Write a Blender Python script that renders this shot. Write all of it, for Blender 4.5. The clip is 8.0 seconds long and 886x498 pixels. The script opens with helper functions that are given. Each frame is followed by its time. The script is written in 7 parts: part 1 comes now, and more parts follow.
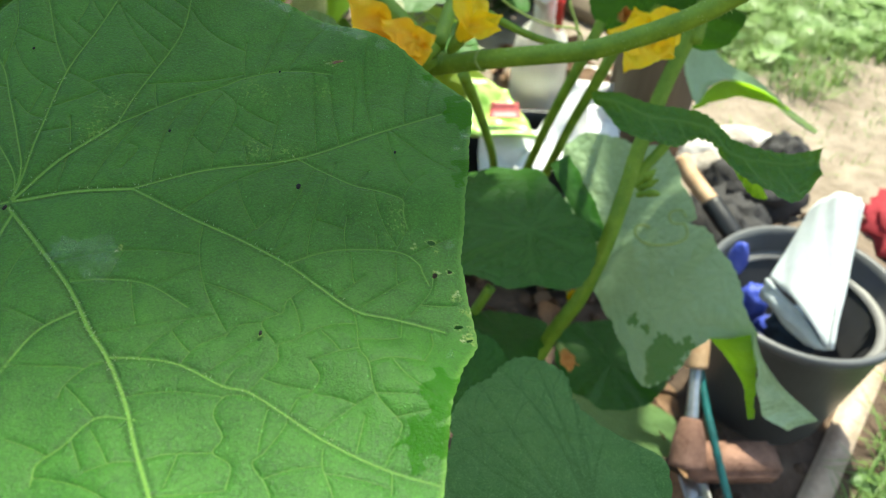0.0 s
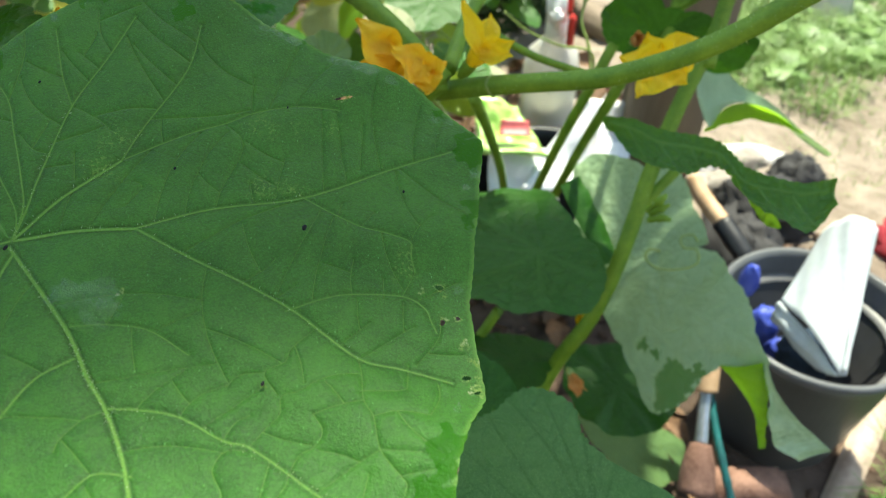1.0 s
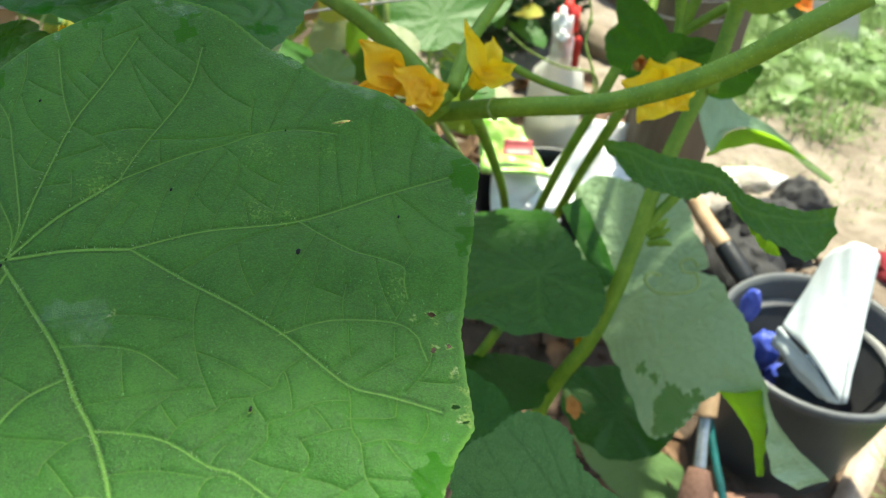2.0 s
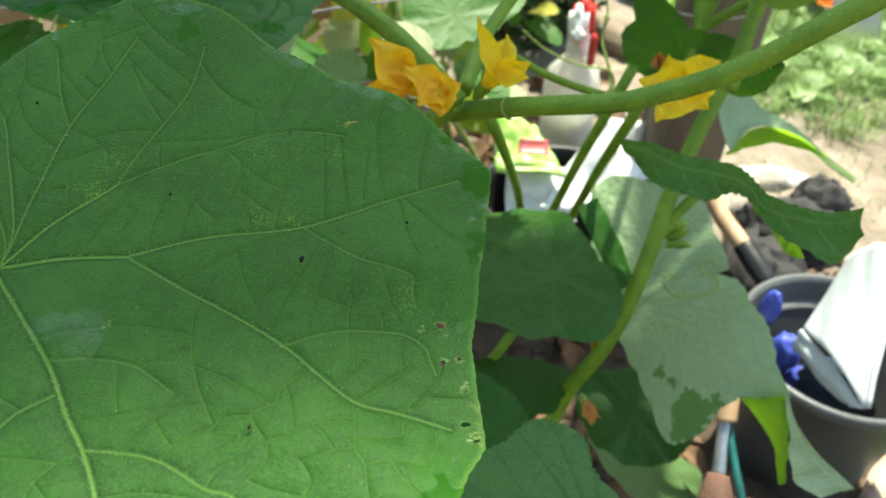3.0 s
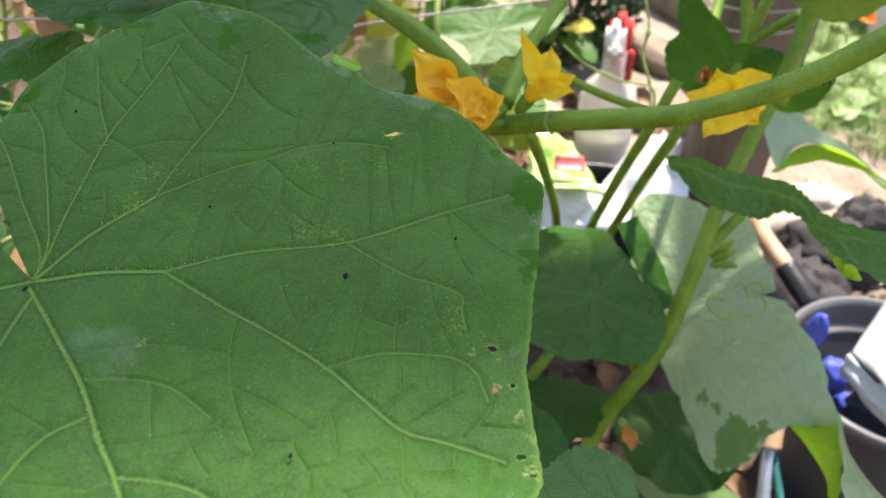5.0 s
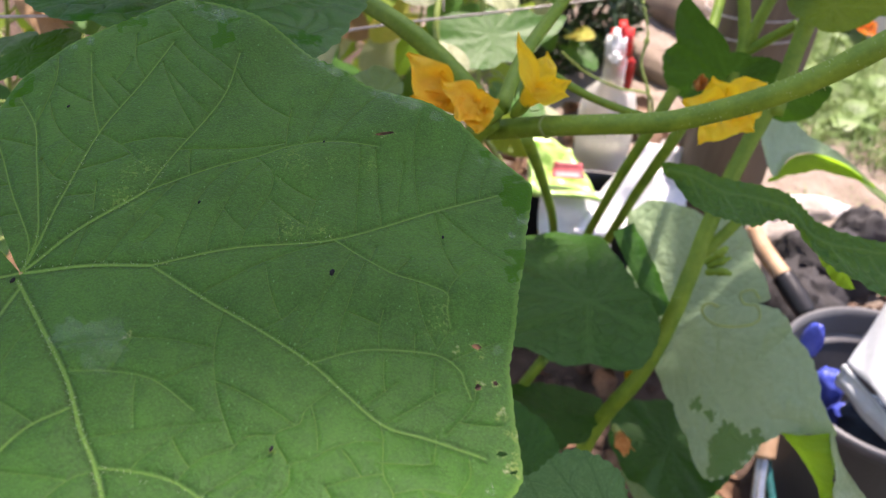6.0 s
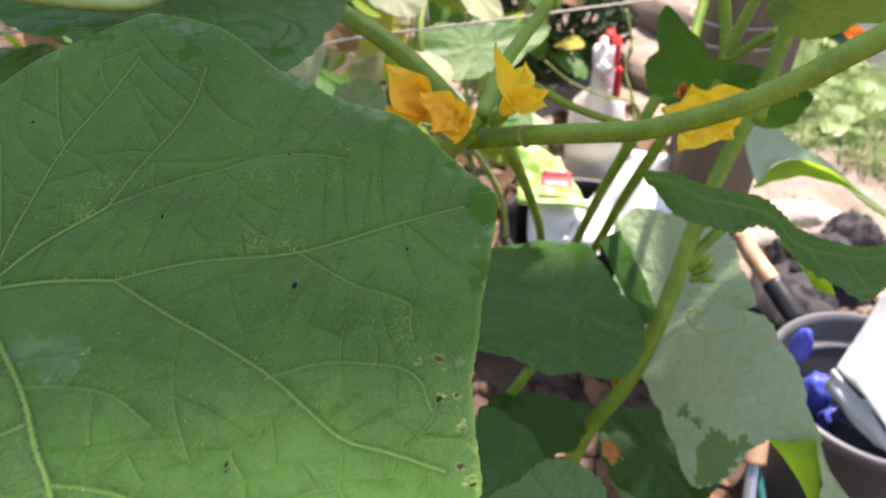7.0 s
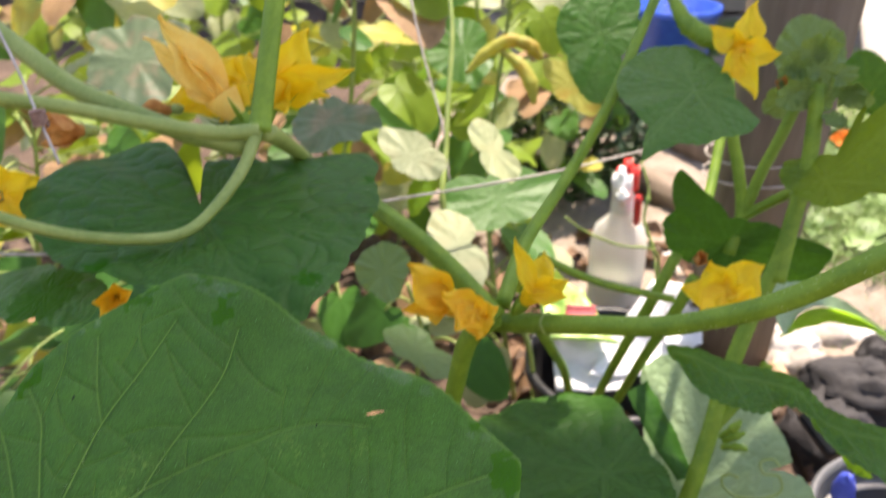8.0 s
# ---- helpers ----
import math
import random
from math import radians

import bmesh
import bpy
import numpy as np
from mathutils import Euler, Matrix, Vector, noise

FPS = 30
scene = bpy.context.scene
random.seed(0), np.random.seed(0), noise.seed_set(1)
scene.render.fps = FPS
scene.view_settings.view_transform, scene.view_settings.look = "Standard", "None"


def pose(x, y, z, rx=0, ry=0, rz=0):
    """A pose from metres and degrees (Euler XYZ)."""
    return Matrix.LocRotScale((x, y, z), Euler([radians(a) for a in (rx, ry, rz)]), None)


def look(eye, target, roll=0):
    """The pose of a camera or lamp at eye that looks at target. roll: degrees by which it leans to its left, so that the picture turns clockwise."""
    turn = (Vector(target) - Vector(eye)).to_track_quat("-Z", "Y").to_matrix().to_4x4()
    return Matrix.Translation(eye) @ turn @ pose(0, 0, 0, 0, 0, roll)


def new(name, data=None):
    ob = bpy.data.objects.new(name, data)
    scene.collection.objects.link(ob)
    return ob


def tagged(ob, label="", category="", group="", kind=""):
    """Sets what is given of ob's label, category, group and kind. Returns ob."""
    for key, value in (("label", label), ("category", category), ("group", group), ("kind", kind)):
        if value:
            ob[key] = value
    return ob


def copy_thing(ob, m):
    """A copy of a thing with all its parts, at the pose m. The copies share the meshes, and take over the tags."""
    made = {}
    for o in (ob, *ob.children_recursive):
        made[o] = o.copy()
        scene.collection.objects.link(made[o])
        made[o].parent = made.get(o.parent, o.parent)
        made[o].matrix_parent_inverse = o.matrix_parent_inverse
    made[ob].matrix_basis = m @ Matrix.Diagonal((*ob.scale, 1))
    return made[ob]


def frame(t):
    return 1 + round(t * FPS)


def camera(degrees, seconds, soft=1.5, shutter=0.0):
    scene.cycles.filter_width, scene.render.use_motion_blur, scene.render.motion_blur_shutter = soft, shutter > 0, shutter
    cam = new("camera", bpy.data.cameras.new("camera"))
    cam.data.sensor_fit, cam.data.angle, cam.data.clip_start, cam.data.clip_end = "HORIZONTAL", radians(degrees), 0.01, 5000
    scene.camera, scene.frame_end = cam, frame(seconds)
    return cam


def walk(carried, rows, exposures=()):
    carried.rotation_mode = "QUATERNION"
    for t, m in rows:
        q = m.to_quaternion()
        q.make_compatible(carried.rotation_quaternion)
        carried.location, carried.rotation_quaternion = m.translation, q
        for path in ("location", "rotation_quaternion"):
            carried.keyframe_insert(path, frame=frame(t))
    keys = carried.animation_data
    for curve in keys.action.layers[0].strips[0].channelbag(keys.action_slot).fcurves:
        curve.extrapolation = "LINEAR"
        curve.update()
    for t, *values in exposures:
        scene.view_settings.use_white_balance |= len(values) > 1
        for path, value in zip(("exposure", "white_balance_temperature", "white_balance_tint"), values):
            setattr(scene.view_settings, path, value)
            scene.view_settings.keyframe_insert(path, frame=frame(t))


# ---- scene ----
# ---------------------------------------------------------------- camera
cam = camera(61.7, 8.0, 0.8, 0.4)
PATH = [
    (0, (0.00726, -0.00433, 0.78498), (-0.01931, 0.73518, 0.11236), 1.54),
    (0.5, (0.00628, 0.00108, 0.78512), (-0.02710, 0.74035, 0.11253), 1.76),
    (1, (0.00644, 0.00579, 0.78877), (-0.03185, 0.75359, 0.12595), 1.67),
    (1.5, (0.00563, 0.00756, 0.79093), (-0.04534, 0.76047, 0.13479), 1.36),
    (1.7, (0.00665, 0.00708, 0.79179), (-0.03392, 0.76594, 0.14180), 2.76),
    (2.8, (0.01322, 0.01555, 0.78783), (-0.04858, 0.77690, 0.14243), 1.37),
    (3, (0.00988, 0.01705, 0.78690), (-0.05494, 0.77495, 0.13775), 1.53),
    (3.5, (0.00800, 0.01575, 0.78525), (-0.06555, 0.77219, 0.13534), 0.95),
    (4, (0.00679, 0.02164, 0.78165), (-0.08584, 0.78004, 0.13648), -0.27),
    (4.5, (0.00272, 0.02554, 0.78173), (-0.10165, 0.78968, 0.14518), -0.27),
    (4.7, (0.00236, 0.02487, 0.78099), (-0.10038, 0.79163, 0.14733), 0.08),
    (5.8, (0.00737, 0.02731, 0.77666), (-0.10586, 0.79585, 0.14697), 0.62),
    (6, (0.00715, 0.02364, 0.77841), (-0.09983, 0.79674, 0.15321), 1.07),
    (6.5, (0.01095, 0.02283, 0.77828), (-0.09109, 0.79394, 0.14982), 1.17),
    (7, (0.01575, 0.02539, 0.77884), (-0.08772, 0.80676, 0.16342), 0.61),
    (7.2, (0.01861, 0.02943, 0.77970), (-0.10455, 0.82742, 0.18975), -0.90),
    (7.5, (0.01554, 0.03541, 0.79333), (-0.12468, 0.86404, 0.25138), -2.00),
    (7.8, (0.01079, 0.04535, 0.81589), (-0.14163, 0.87544, 0.27949), -1.53),
    (8, (0.01371, 0.04860, 0.82495), (-0.13290, 0.89787, 0.31776), -1.84),
]
EXPOSURES = [(0.0, 1.22, 7000, -5), (3.0, 1.28, 7150, -5), (3.5, 1.32, 7200, -2), (4.5, 1.47, 7100, 13), (5.5, 1.30, 7050, 20), (6.0, 1.20, 7000, 27), (6.5, 1.46, 7000, 28), (7.0, 1.38, 7000, 26), (7.5, 1.17, 7200, 20), (8.0, 1.37, 7400, 19)]
walk(cam, [(t, look(eye, target, roll)) for t, eye, target, roll in PATH], EXPOSURES)
cam.data.dof.use_dof = True
cam.data.dof.focus_distance = 0.225
cam.data.dof.aperture_fstop = 17.0

# ---------------------------------------------------------------- world and sun
SUN_EL, SUN_AZ = 64.0, 15.0      # degrees; azimuth clockwise from +y
world = bpy.data.worlds.new("sky")
scene.world = world
world.use_nodes = True
wn = world.node_tree
sky = wn.nodes.new("ShaderNodeTexSky")
sky.sky_type = "NISHITA"
sky.sun_disc = False
sky.sun_elevation = radians(SUN_EL)
sky.sun_rotation = radians(SUN_AZ)
wn.links.new(sky.outputs[0], wn.nodes["Background"].inputs[0])
wn.nodes["Background"].inputs[1].default_value = 0.15
sun = new("sun", bpy.data.lights.new("sun", "SUN"))
sun.data.energy = 5.0
sun.data.angle = radians(1.2)
sun.data.color = (1.0, 0.95, 0.86)
sun_way = Vector((math.sin(radians(SUN_AZ)) * math.cos(radians(SUN_EL)), math.cos(radians(SUN_AZ)) * math.cos(radians(SUN_EL)), math.sin(radians(SUN_EL))))
sun.matrix_world = look(sun_way * 20, (0, 0, 0))


# ---------------------------------------------------------------- materials
def nodes_of(name):
    m = bpy.data.materials.new(name)
    m.use_nodes = True
    nt = m.node_tree
    return m, nt, nt.nodes["Principled BSDF"]


def link(nt, a, b):
    nt.links.new(a, b)


def noise_node(nt, scale, detail=4.0, coord="Object", stretch=None, rough=0.55):
    tc = nt.nodes.new("ShaderNodeTexCoord")
    n = nt.nodes.new("ShaderNodeTexNoise")
    n.inputs["Scale"].default_value = scale
    n.inputs["Detail"].default_value = detail
    n.inputs["Roughness"].default_value = rough
    if stretch:
        mp = nt.nodes.new("ShaderNodeMapping")
        mp.inputs["Scale"].default_value = stretch
        link(nt, tc.outputs[coord], mp.inputs[0])
        link(nt, mp.outputs[0], n.inputs[0])
    else:
        link(nt, tc.outputs[coord], n.inputs[0])
    return n


def ramp(nt, src, stops):
    r = nt.nodes.new("ShaderNodeValToRGB")
    els = r.color_ramp.elements
    while len(els) < len(stops):
        els.new(0.5)
    for e, (p, c) in zip(els, stops):
        e.position = p
        e.color = (*c, 1.0) if len(c) == 3 else c
    link(nt, src, r.inputs[0])
    return r.outputs[0]


def mix(nt, fac, a, b):
    m = nt.nodes.new("ShaderNodeMix")
    m.data_type = "RGBA"
    for sock, v in ((m.inputs[0], fac), (m.inputs[6], a), (m.inputs[7], b)):
        if isinstance(v, (int, float)):
            sock.default_value = v
        elif isinstance(v, tuple):
            sock.default_value = (*v, 1.0)
        else:
            link(nt, v, sock)
    return m.outputs[2]


def sums(nt, op, a, b=None):
    m = nt.nodes.new("ShaderNodeMath")
    m.operation = op
    for sock, v in zip(m.inputs, (a, b)):
        if v is None:
            continue
        if isinstance(v, (int, float)):
            sock.default_value = v
        else:
            link(nt, v, sock)
    return m.outputs[0]


def bump(nt, height, strength, distance, under=None):
    b = nt.nodes.new("ShaderNodeBump")
    b.inputs["Strength"].default_value = strength
    b.inputs["Distance"].default_value = distance
    link(nt, height, b.inputs["Height"])
    if under:
        link(nt, under, b.inputs["Normal"])
    return b.outputs[0]


def attr(nt, name):
    a = nt.nodes.new("ShaderNodeAttribute")
    a.attribute_name = name
    return a.outputs["Fac"]


def plain(name, dark, light, scale=30.0, rough=0.6, fine=300.0, bumps=0.3, depth=0.001, metal=0.0, coat=0.0, through_light=0.0, stretch=None, per_piece=0.0):
    """A surface with two scales of colour change and fine relief; through_light: how much light a thin sheet lets through."""
    m, nt, p = nodes_of(name)
    big = noise_node(nt, scale, 5.0, stretch=stretch)
    small = noise_node(nt, fine, 3.0, stretch=stretch)
    f = sums(nt, "ADD", sums(nt, "MULTIPLY", big.outputs[0], 0.7), sums(nt, "MULTIPLY", small.outputs[0], 0.3))
    col = ramp(nt, f, [(0.34, dark), (0.66, light)])
    if per_piece:
        oi = nt.nodes.new("ShaderNodeObjectInfo")
        col = mix(nt, sums(nt, "MULTIPLY", oi.outputs["Random"], per_piece), col, dark)
    link(nt, col, p.inputs["Base Color"])
    p.inputs["Roughness"].default_value = rough
    p.inputs["Metallic"].default_value = metal
    p.inputs["Coat Weight"].default_value = coat
    link(nt, bump(nt, small.outputs[0], bumps, depth), p.inputs["Normal"])
    if through_light:
        tr = nt.nodes.new("ShaderNodeBsdfTranslucent")
        link(nt, col, tr.inputs[0])
        ms = nt.nodes.new("ShaderNodeMixShader")
        ms.inputs[0].default_value = through_light
        link(nt, p.outputs[0], ms.inputs[1])
        link(nt, tr.outputs[0], ms.inputs[2])
        link(nt, ms.outputs[0], nt.nodes["Material Output"].inputs[0])
    return m


def leaf_material(name, dark, light, vein, glow, rough=0.5, thin=0.3, dry=None, dry_amount=0.0, shine=0.26, web=0.0):
    """A leaf blade: two greens, paler veins, sunk fine net, soft hairs, wet margins, and light through the thin blade."""
    m, nt, p = nodes_of(name)
    big = noise_node(nt, 22.0, 4.0)
    mid = noise_node(nt, 160.0, 5.0)
    fine = noise_node(nt, 1500.0, 2.0)
    f = sums(nt, "ADD", sums(nt, "MULTIPLY", big.outputs[0], 0.55), sums(nt, "MULTIPLY", mid.outputs[0], 0.45))
    col = ramp(nt, f, [(0.35, dark), (0.65, light)])
    net = attr(nt, "net")
    vn = attr(nt, "vein")
    # smallest veins: an irregular net a few millimetres wide
    warp = nt.nodes.new("ShaderNodeVectorMath")
    warp.operation = "MULTIPLY_ADD"
    wob = noise_node(nt, 120.0, 2.0)
    link(nt, wob.outputs["Color"], warp.inputs[0])
    warp.inputs[1].default_value = (0.004, 0.004, 0.004)
    link(nt, nt.nodes["Texture Coordinate"].outputs["Object"], warp.inputs[2])
    cells = nt.nodes.new("ShaderNodeTexVoronoi")
    cells.feature = "DISTANCE_TO_EDGE"
    cells.inputs["Scale"].default_value = 230.0
    link(nt, warp.outputs[0], cells.inputs["Vector"])
    cell_edge = ramp_fac(nt, cells.outputs["Distance"], 0.0, 0.09)
    col = mix(nt, sums(nt, "MULTIPLY", sums(nt, "SUBTRACT", 1.0, cell_edge), 0.16), col, vein)
    if web:
        # the next larger net: thin pale lines in grooves painted dark like shade, round low domes
        bent = nt.nodes.new("ShaderNodeVectorMath")
        bent.operation = "MULTIPLY_ADD"
        link(nt, noise_node(nt, 90.0, 1.0).outputs["Color"], bent.inputs[0])
        bent.inputs[1].default_value = (0.0042, 0.0042, 0.0042)
        link(nt, nt.nodes["Texture Coordinate"].outputs["Object"], bent.inputs[2])
        mesh = nt.nodes.new("ShaderNodeTexVoronoi")
        mesh.feature = "DISTANCE_TO_EDGE"
        mesh.inputs["Scale"].default_value = web
        link(nt, bent.outputs[0], mesh.inputs["Vector"])
        gap = mesh.outputs["Distance"]
        fade = ramp_fac(nt, noise_node(nt, 48.0, 2.0).outputs[0], 0.38, 0.62)
        groove = sums(nt, "SUBTRACT", 1.0, ramp_fac(nt, gap, 0.006, 0.042))
        thread = sums(nt, "SUBTRACT", 1.0, ramp_fac(nt, gap, 0.0, 0.016))
        col = mix(nt, sums(nt, "MULTIPLY", groove, sums(nt, "ADD", 0.22, sums(nt, "MULTIPLY", fade, 0.70))), col, tuple(0.5 * c for c in dark))
        col = mix(nt, sums(nt, "MULTIPLY", sums(nt, "MULTIPLY", thread, sums(nt, "SUBTRACT", 1.1, fade)), 0.62), col, vein)
    # sunk net darkened in the colour, as crease shade
    col = mix(nt, sums(nt, "MULTIPLY", net, 0.5), col, tuple(0.45 * c for c in dark))
    # pale tint standing in for sheen
    film = sums(nt, "MULTIPLY", attr(nt, "film"), ramp_fac(nt, mid.outputs[0], 0.30, 0.60))
    col = mix(nt, sums(nt, "MULTIPLY", film, 0.6), col, (0.13, 0.21, 0.13))
    col = mix(nt, sums(nt, "MULTIPLY", vn, 0.75), col, vein)
    # pale flecks gathered in patches
    fleck = sums(nt, "MULTIPLY", attr(nt, "fleck"), ramp_fac(nt, fine.outputs[0], 0.46, 0.62))
    col = mix(nt, sums(nt, "MULTIPLY", fleck, 0.6), col, tuple(0.35 * a + 0.65 * b for a, b in zip(vein, (0.16, 0.30, 0.06))))
    pebble = nt.nodes.new("ShaderNodeTexVoronoi")
    pebble.inputs["Scale"].default_value = 1050.0
    link(nt, nt.nodes["Texture Coordinate"].outputs["Object"], pebble.inputs["Vector"])
    grain = ramp_fac(nt, pebble.outputs["Distance"], 0.15, 0.75)
    col = mix(nt, sums(nt, "MULTIPLY", grain, 0.34), col, tuple(0.55 * c for c in dark))
    micro = noise_node(nt, 4200.0, 1.0)
    col = mix(nt, sums(nt, "MULTIPLY", ramp_fac(nt, micro.outputs[0], 0.42, 0.68), 0.5), col, tuple(1.5 * c for c in light))
    hair = noise_node(nt, 2600.0, 1.0)
    col = mix(nt, sums(nt, "MULTIPLY", ramp_fac(nt, hair.outputs[0], 0.60, 0.70), 0.75), col, tuple(min(1.0, 2.2 * c + 0.03) for c in light))
    wet = attr(nt, "wet")
    col = mix(nt, sums(nt, "MULTIPLY", wet, 0.78), col, (0.010, 0.105, 0.002))
    scar = attr(nt, "scar")
    col = mix(nt, sums(nt, "MULTIPLY", scar, ramp_fac(nt, mid.outputs[0], 0.35, 0.55)), col, (0.20, 0.31, 0.05))
    if dry:
        dn = noise_node(nt, 45.0, 5.0)
        col = mix(nt, sums(nt, "MULTIPLY", ramp_fac(nt, dn.outputs[0], 0.5, 0.62), dry_amount), col, dry)
    link(nt, col, p.inputs["Base Color"])
    r = sums(nt, "SUBTRACT", sums(nt, "ADD", rough - 0.08, sums(nt, "MULTIPLY", mid.outputs[0], 0.16)), sums(nt, "MULTIPLY", wet, -0.02))
    link(nt, r, p.inputs["Roughness"])
    link(nt, sums(nt, "SUBTRACT", shine, sums(nt, "MULTIPLY", wet, 0.75 * shine)), p.inputs["Specular IOR Level"])
    b1 = bump(nt, ramp_fac(nt, cells.outputs["Distance"], 0.0, 0.22), 0.12, 0.0004, bump(nt, mid.outputs[0], 0.10, 0.0006))
    if web:
        b1 = bump(nt, ramp_fac(nt, gap, 0.0, 0.05), 0.42, 0.0004, bump(nt, ramp_fac(nt, gap, 0.0, 0.50), 0.32, 0.0014, b1))
    b2 = bump(nt, fine.outputs[0], 0.30, 0.0003, bump(nt, sums(nt, "SUBTRACT", 1.0, grain), 0.20, 0.0003, b1))
    link(nt, b2, p.inputs["Normal"])
    tr = nt.nodes.new("ShaderNodeBsdfTranslucent")
    link(nt, mix(nt, 0.25, glow, col), tr.inputs[0])
    ms = nt.nodes.new("ShaderNodeMixShader")
    ms.inputs[0].default_value = thin
    link(nt, p.outputs[0], ms.inputs[1])
    link(nt, tr.outputs[0], ms.inputs[2])
    link(nt, ms.outputs[0], nt.nodes["Material Output"].inputs[0])
    return m


def big_leaf_material(name, dark, light, vein, glow):
    """The rough old leaf: panels of slightly different green between sunk veins with crease shade painted dark, pale
    threads, stiff hairs, soaked glossy margins, dry scars.
    """
    m, nt, p = nodes_of(name)
    coord = nt.nodes.new("ShaderNodeTexCoord").outputs["Object"]
    big, mid, fine = noise_node(nt, 26.0, 3.0), noise_node(nt, 190.0, 5.0), noise_node(nt, 1300.0, 3.0)
    f = sums(nt, "ADD", sums(nt, "MULTIPLY", big.outputs[0], 0.5), sums(nt, "MULTIPLY", mid.outputs[0], 0.5))
    col = ramp(nt, f, [(0.34, dark), (0.62, light)])
    # smallest mesh of veinlets
    bent = nt.nodes.new("ShaderNodeVectorMath")
    bent.operation = "MULTIPLY_ADD"
    link(nt, noise_node(nt, 260.0, 2.0).outputs["Color"], bent.inputs[0])
    bent.inputs[1].default_value = (0.0022, 0.0022, 0.0022)
    link(nt, coord, bent.inputs[2])
    cells = nt.nodes.new("ShaderNodeTexVoronoi")
    cells.feature = "DISTANCE_TO_EDGE"
    cells.inputs["Scale"].default_value = 420.0
    link(nt, bent.outputs[0], cells.inputs["Vector"])
    veinlet = ramp_fac(nt, cells.outputs["Distance"], 0.0, 0.10)
    # veinlets and seams get their crease shade as darker colour
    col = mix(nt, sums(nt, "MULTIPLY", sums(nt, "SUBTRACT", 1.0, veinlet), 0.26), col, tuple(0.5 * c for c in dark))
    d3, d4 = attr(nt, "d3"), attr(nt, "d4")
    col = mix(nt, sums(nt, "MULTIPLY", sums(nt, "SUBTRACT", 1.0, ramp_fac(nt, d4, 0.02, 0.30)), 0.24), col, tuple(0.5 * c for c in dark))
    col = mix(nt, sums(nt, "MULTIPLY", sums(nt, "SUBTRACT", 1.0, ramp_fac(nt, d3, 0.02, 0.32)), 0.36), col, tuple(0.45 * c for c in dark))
    col = mix(nt, sums(nt, "MULTIPLY", sums(nt, "SUBTRACT", 1.0, ramp_fac(nt, d3, 0.0, 0.14)), 0.50), col, vein)
    # pale tint painted where the sky would shine; its gloss follows below
    film = sums(nt, "MULTIPLY", attr(nt, "film"), ramp_fac(nt, mid.outputs[0], 0.34, 0.56))
    col = mix(nt, sums(nt, "MULTIPLY", film, 0.14), col, (0.12, 0.22, 0.12))
    # shaded sides of the main veins painted as dark flanks
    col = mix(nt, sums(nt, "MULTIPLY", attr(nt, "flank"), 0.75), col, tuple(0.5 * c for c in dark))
    col = mix(nt, sums(nt, "MULTIPLY", attr(nt, "vein"), 0.95), col, vein)
    # yellow flecks gathered in patches
    speck = noise_node(nt, 950.0, 2.0)
    fleck = sums(nt, "MULTIPLY", attr(nt, "fleck"), ramp_fac(nt, speck.outputs[0], 0.53, 0.62))
    col = mix(nt, sums(nt, "MULTIPLY", fleck, 0.70), col, (0.24, 0.38, 0.06))
    # stiff little hairs, scattered
    hair = nt.nodes.new("ShaderNodeTexVoronoi")
    hair.inputs["Scale"].default_value = 620.0
    stretch = nt.nodes.new("ShaderNodeMapping")
    stretch.inputs["Scale"].default_value = (1.0, 0.55, 0.8)
    stretch.inputs["Rotation"].default_value = (0.0, 0.0, 0.6)
    link(nt, coord, stretch.inputs[0])
    link(nt, stretch.outputs[0], hair.inputs["Vector"])
    sparse = ramp_fac(nt, noise_node(nt, 340.0, 2.0).outputs[0], 0.50, 0.62)
    hairs = sums(nt, "MULTIPLY", sums(nt, "SUBTRACT", 1.0, ramp_fac(nt, hair.outputs["Distance"], 0.06, 0.17)), sparse)
    col = mix(nt, sums(nt, "MULTIPLY", ramp_fac(nt, fine.outputs[0], 0.40, 0.64), 0.30), col, tuple(1.9 * c for c in light))
    col = mix(nt, sums(nt, "MULTIPLY", hairs, 0.75), col, tuple(min(1.0, 2.4 * c + 0.06) for c in light))
    micro = noise_node(nt, 2500.0, 1.0)
    col = mix(nt, sums(nt, "MULTIPLY", ramp_fac(nt, micro.outputs[0], 0.46, 0.68), 0.32), col, tuple(0.45 * c for c in dark))
    col = mix(nt, sums(nt, "MULTIPLY", ramp_fac(nt, noise_node(nt, 2900.0, 1.0).outputs[0], 0.56, 0.70), 0.36), col, tuple(2.0 * c for c in light))
    wet = sums(nt, "MULTIPLY", attr(nt, "wet"), ramp_fac(nt, fine.outputs[0], 0.22, 0.42))
    col = mix(nt, sums(nt, "MULTIPLY", wet, 0.72), col, (0.016, 0.108, 0.004))
    scar = sums(nt, "MULTIPLY", attr(nt, "scar"), ramp_fac(nt, fine.outputs[0], 0.42, 0.56))
    col = mix(nt, sums(nt, "MULTIPLY", scar, 0.72), col, ramp(nt, mid.outputs[0], [(0.38, (0.06, 0.17, 0.03)), (0.52, (0.24, 0.34, 0.06)), (0.68, (0.46, 0.46, 0.24))]))
    link(nt, col, p.inputs["Base Color"])
    gloss = sums(nt, "MAXIMUM", sums(nt, "MULTIPLY", wet, 0.6), film)
    link(nt, sums(nt, "SUBTRACT", sums(nt, "ADD", 0.40, sums(nt, "MULTIPLY", mid.outputs[0], 0.20)), sums(nt, "MULTIPLY", gloss, 0.28)), p.inputs["Roughness"])
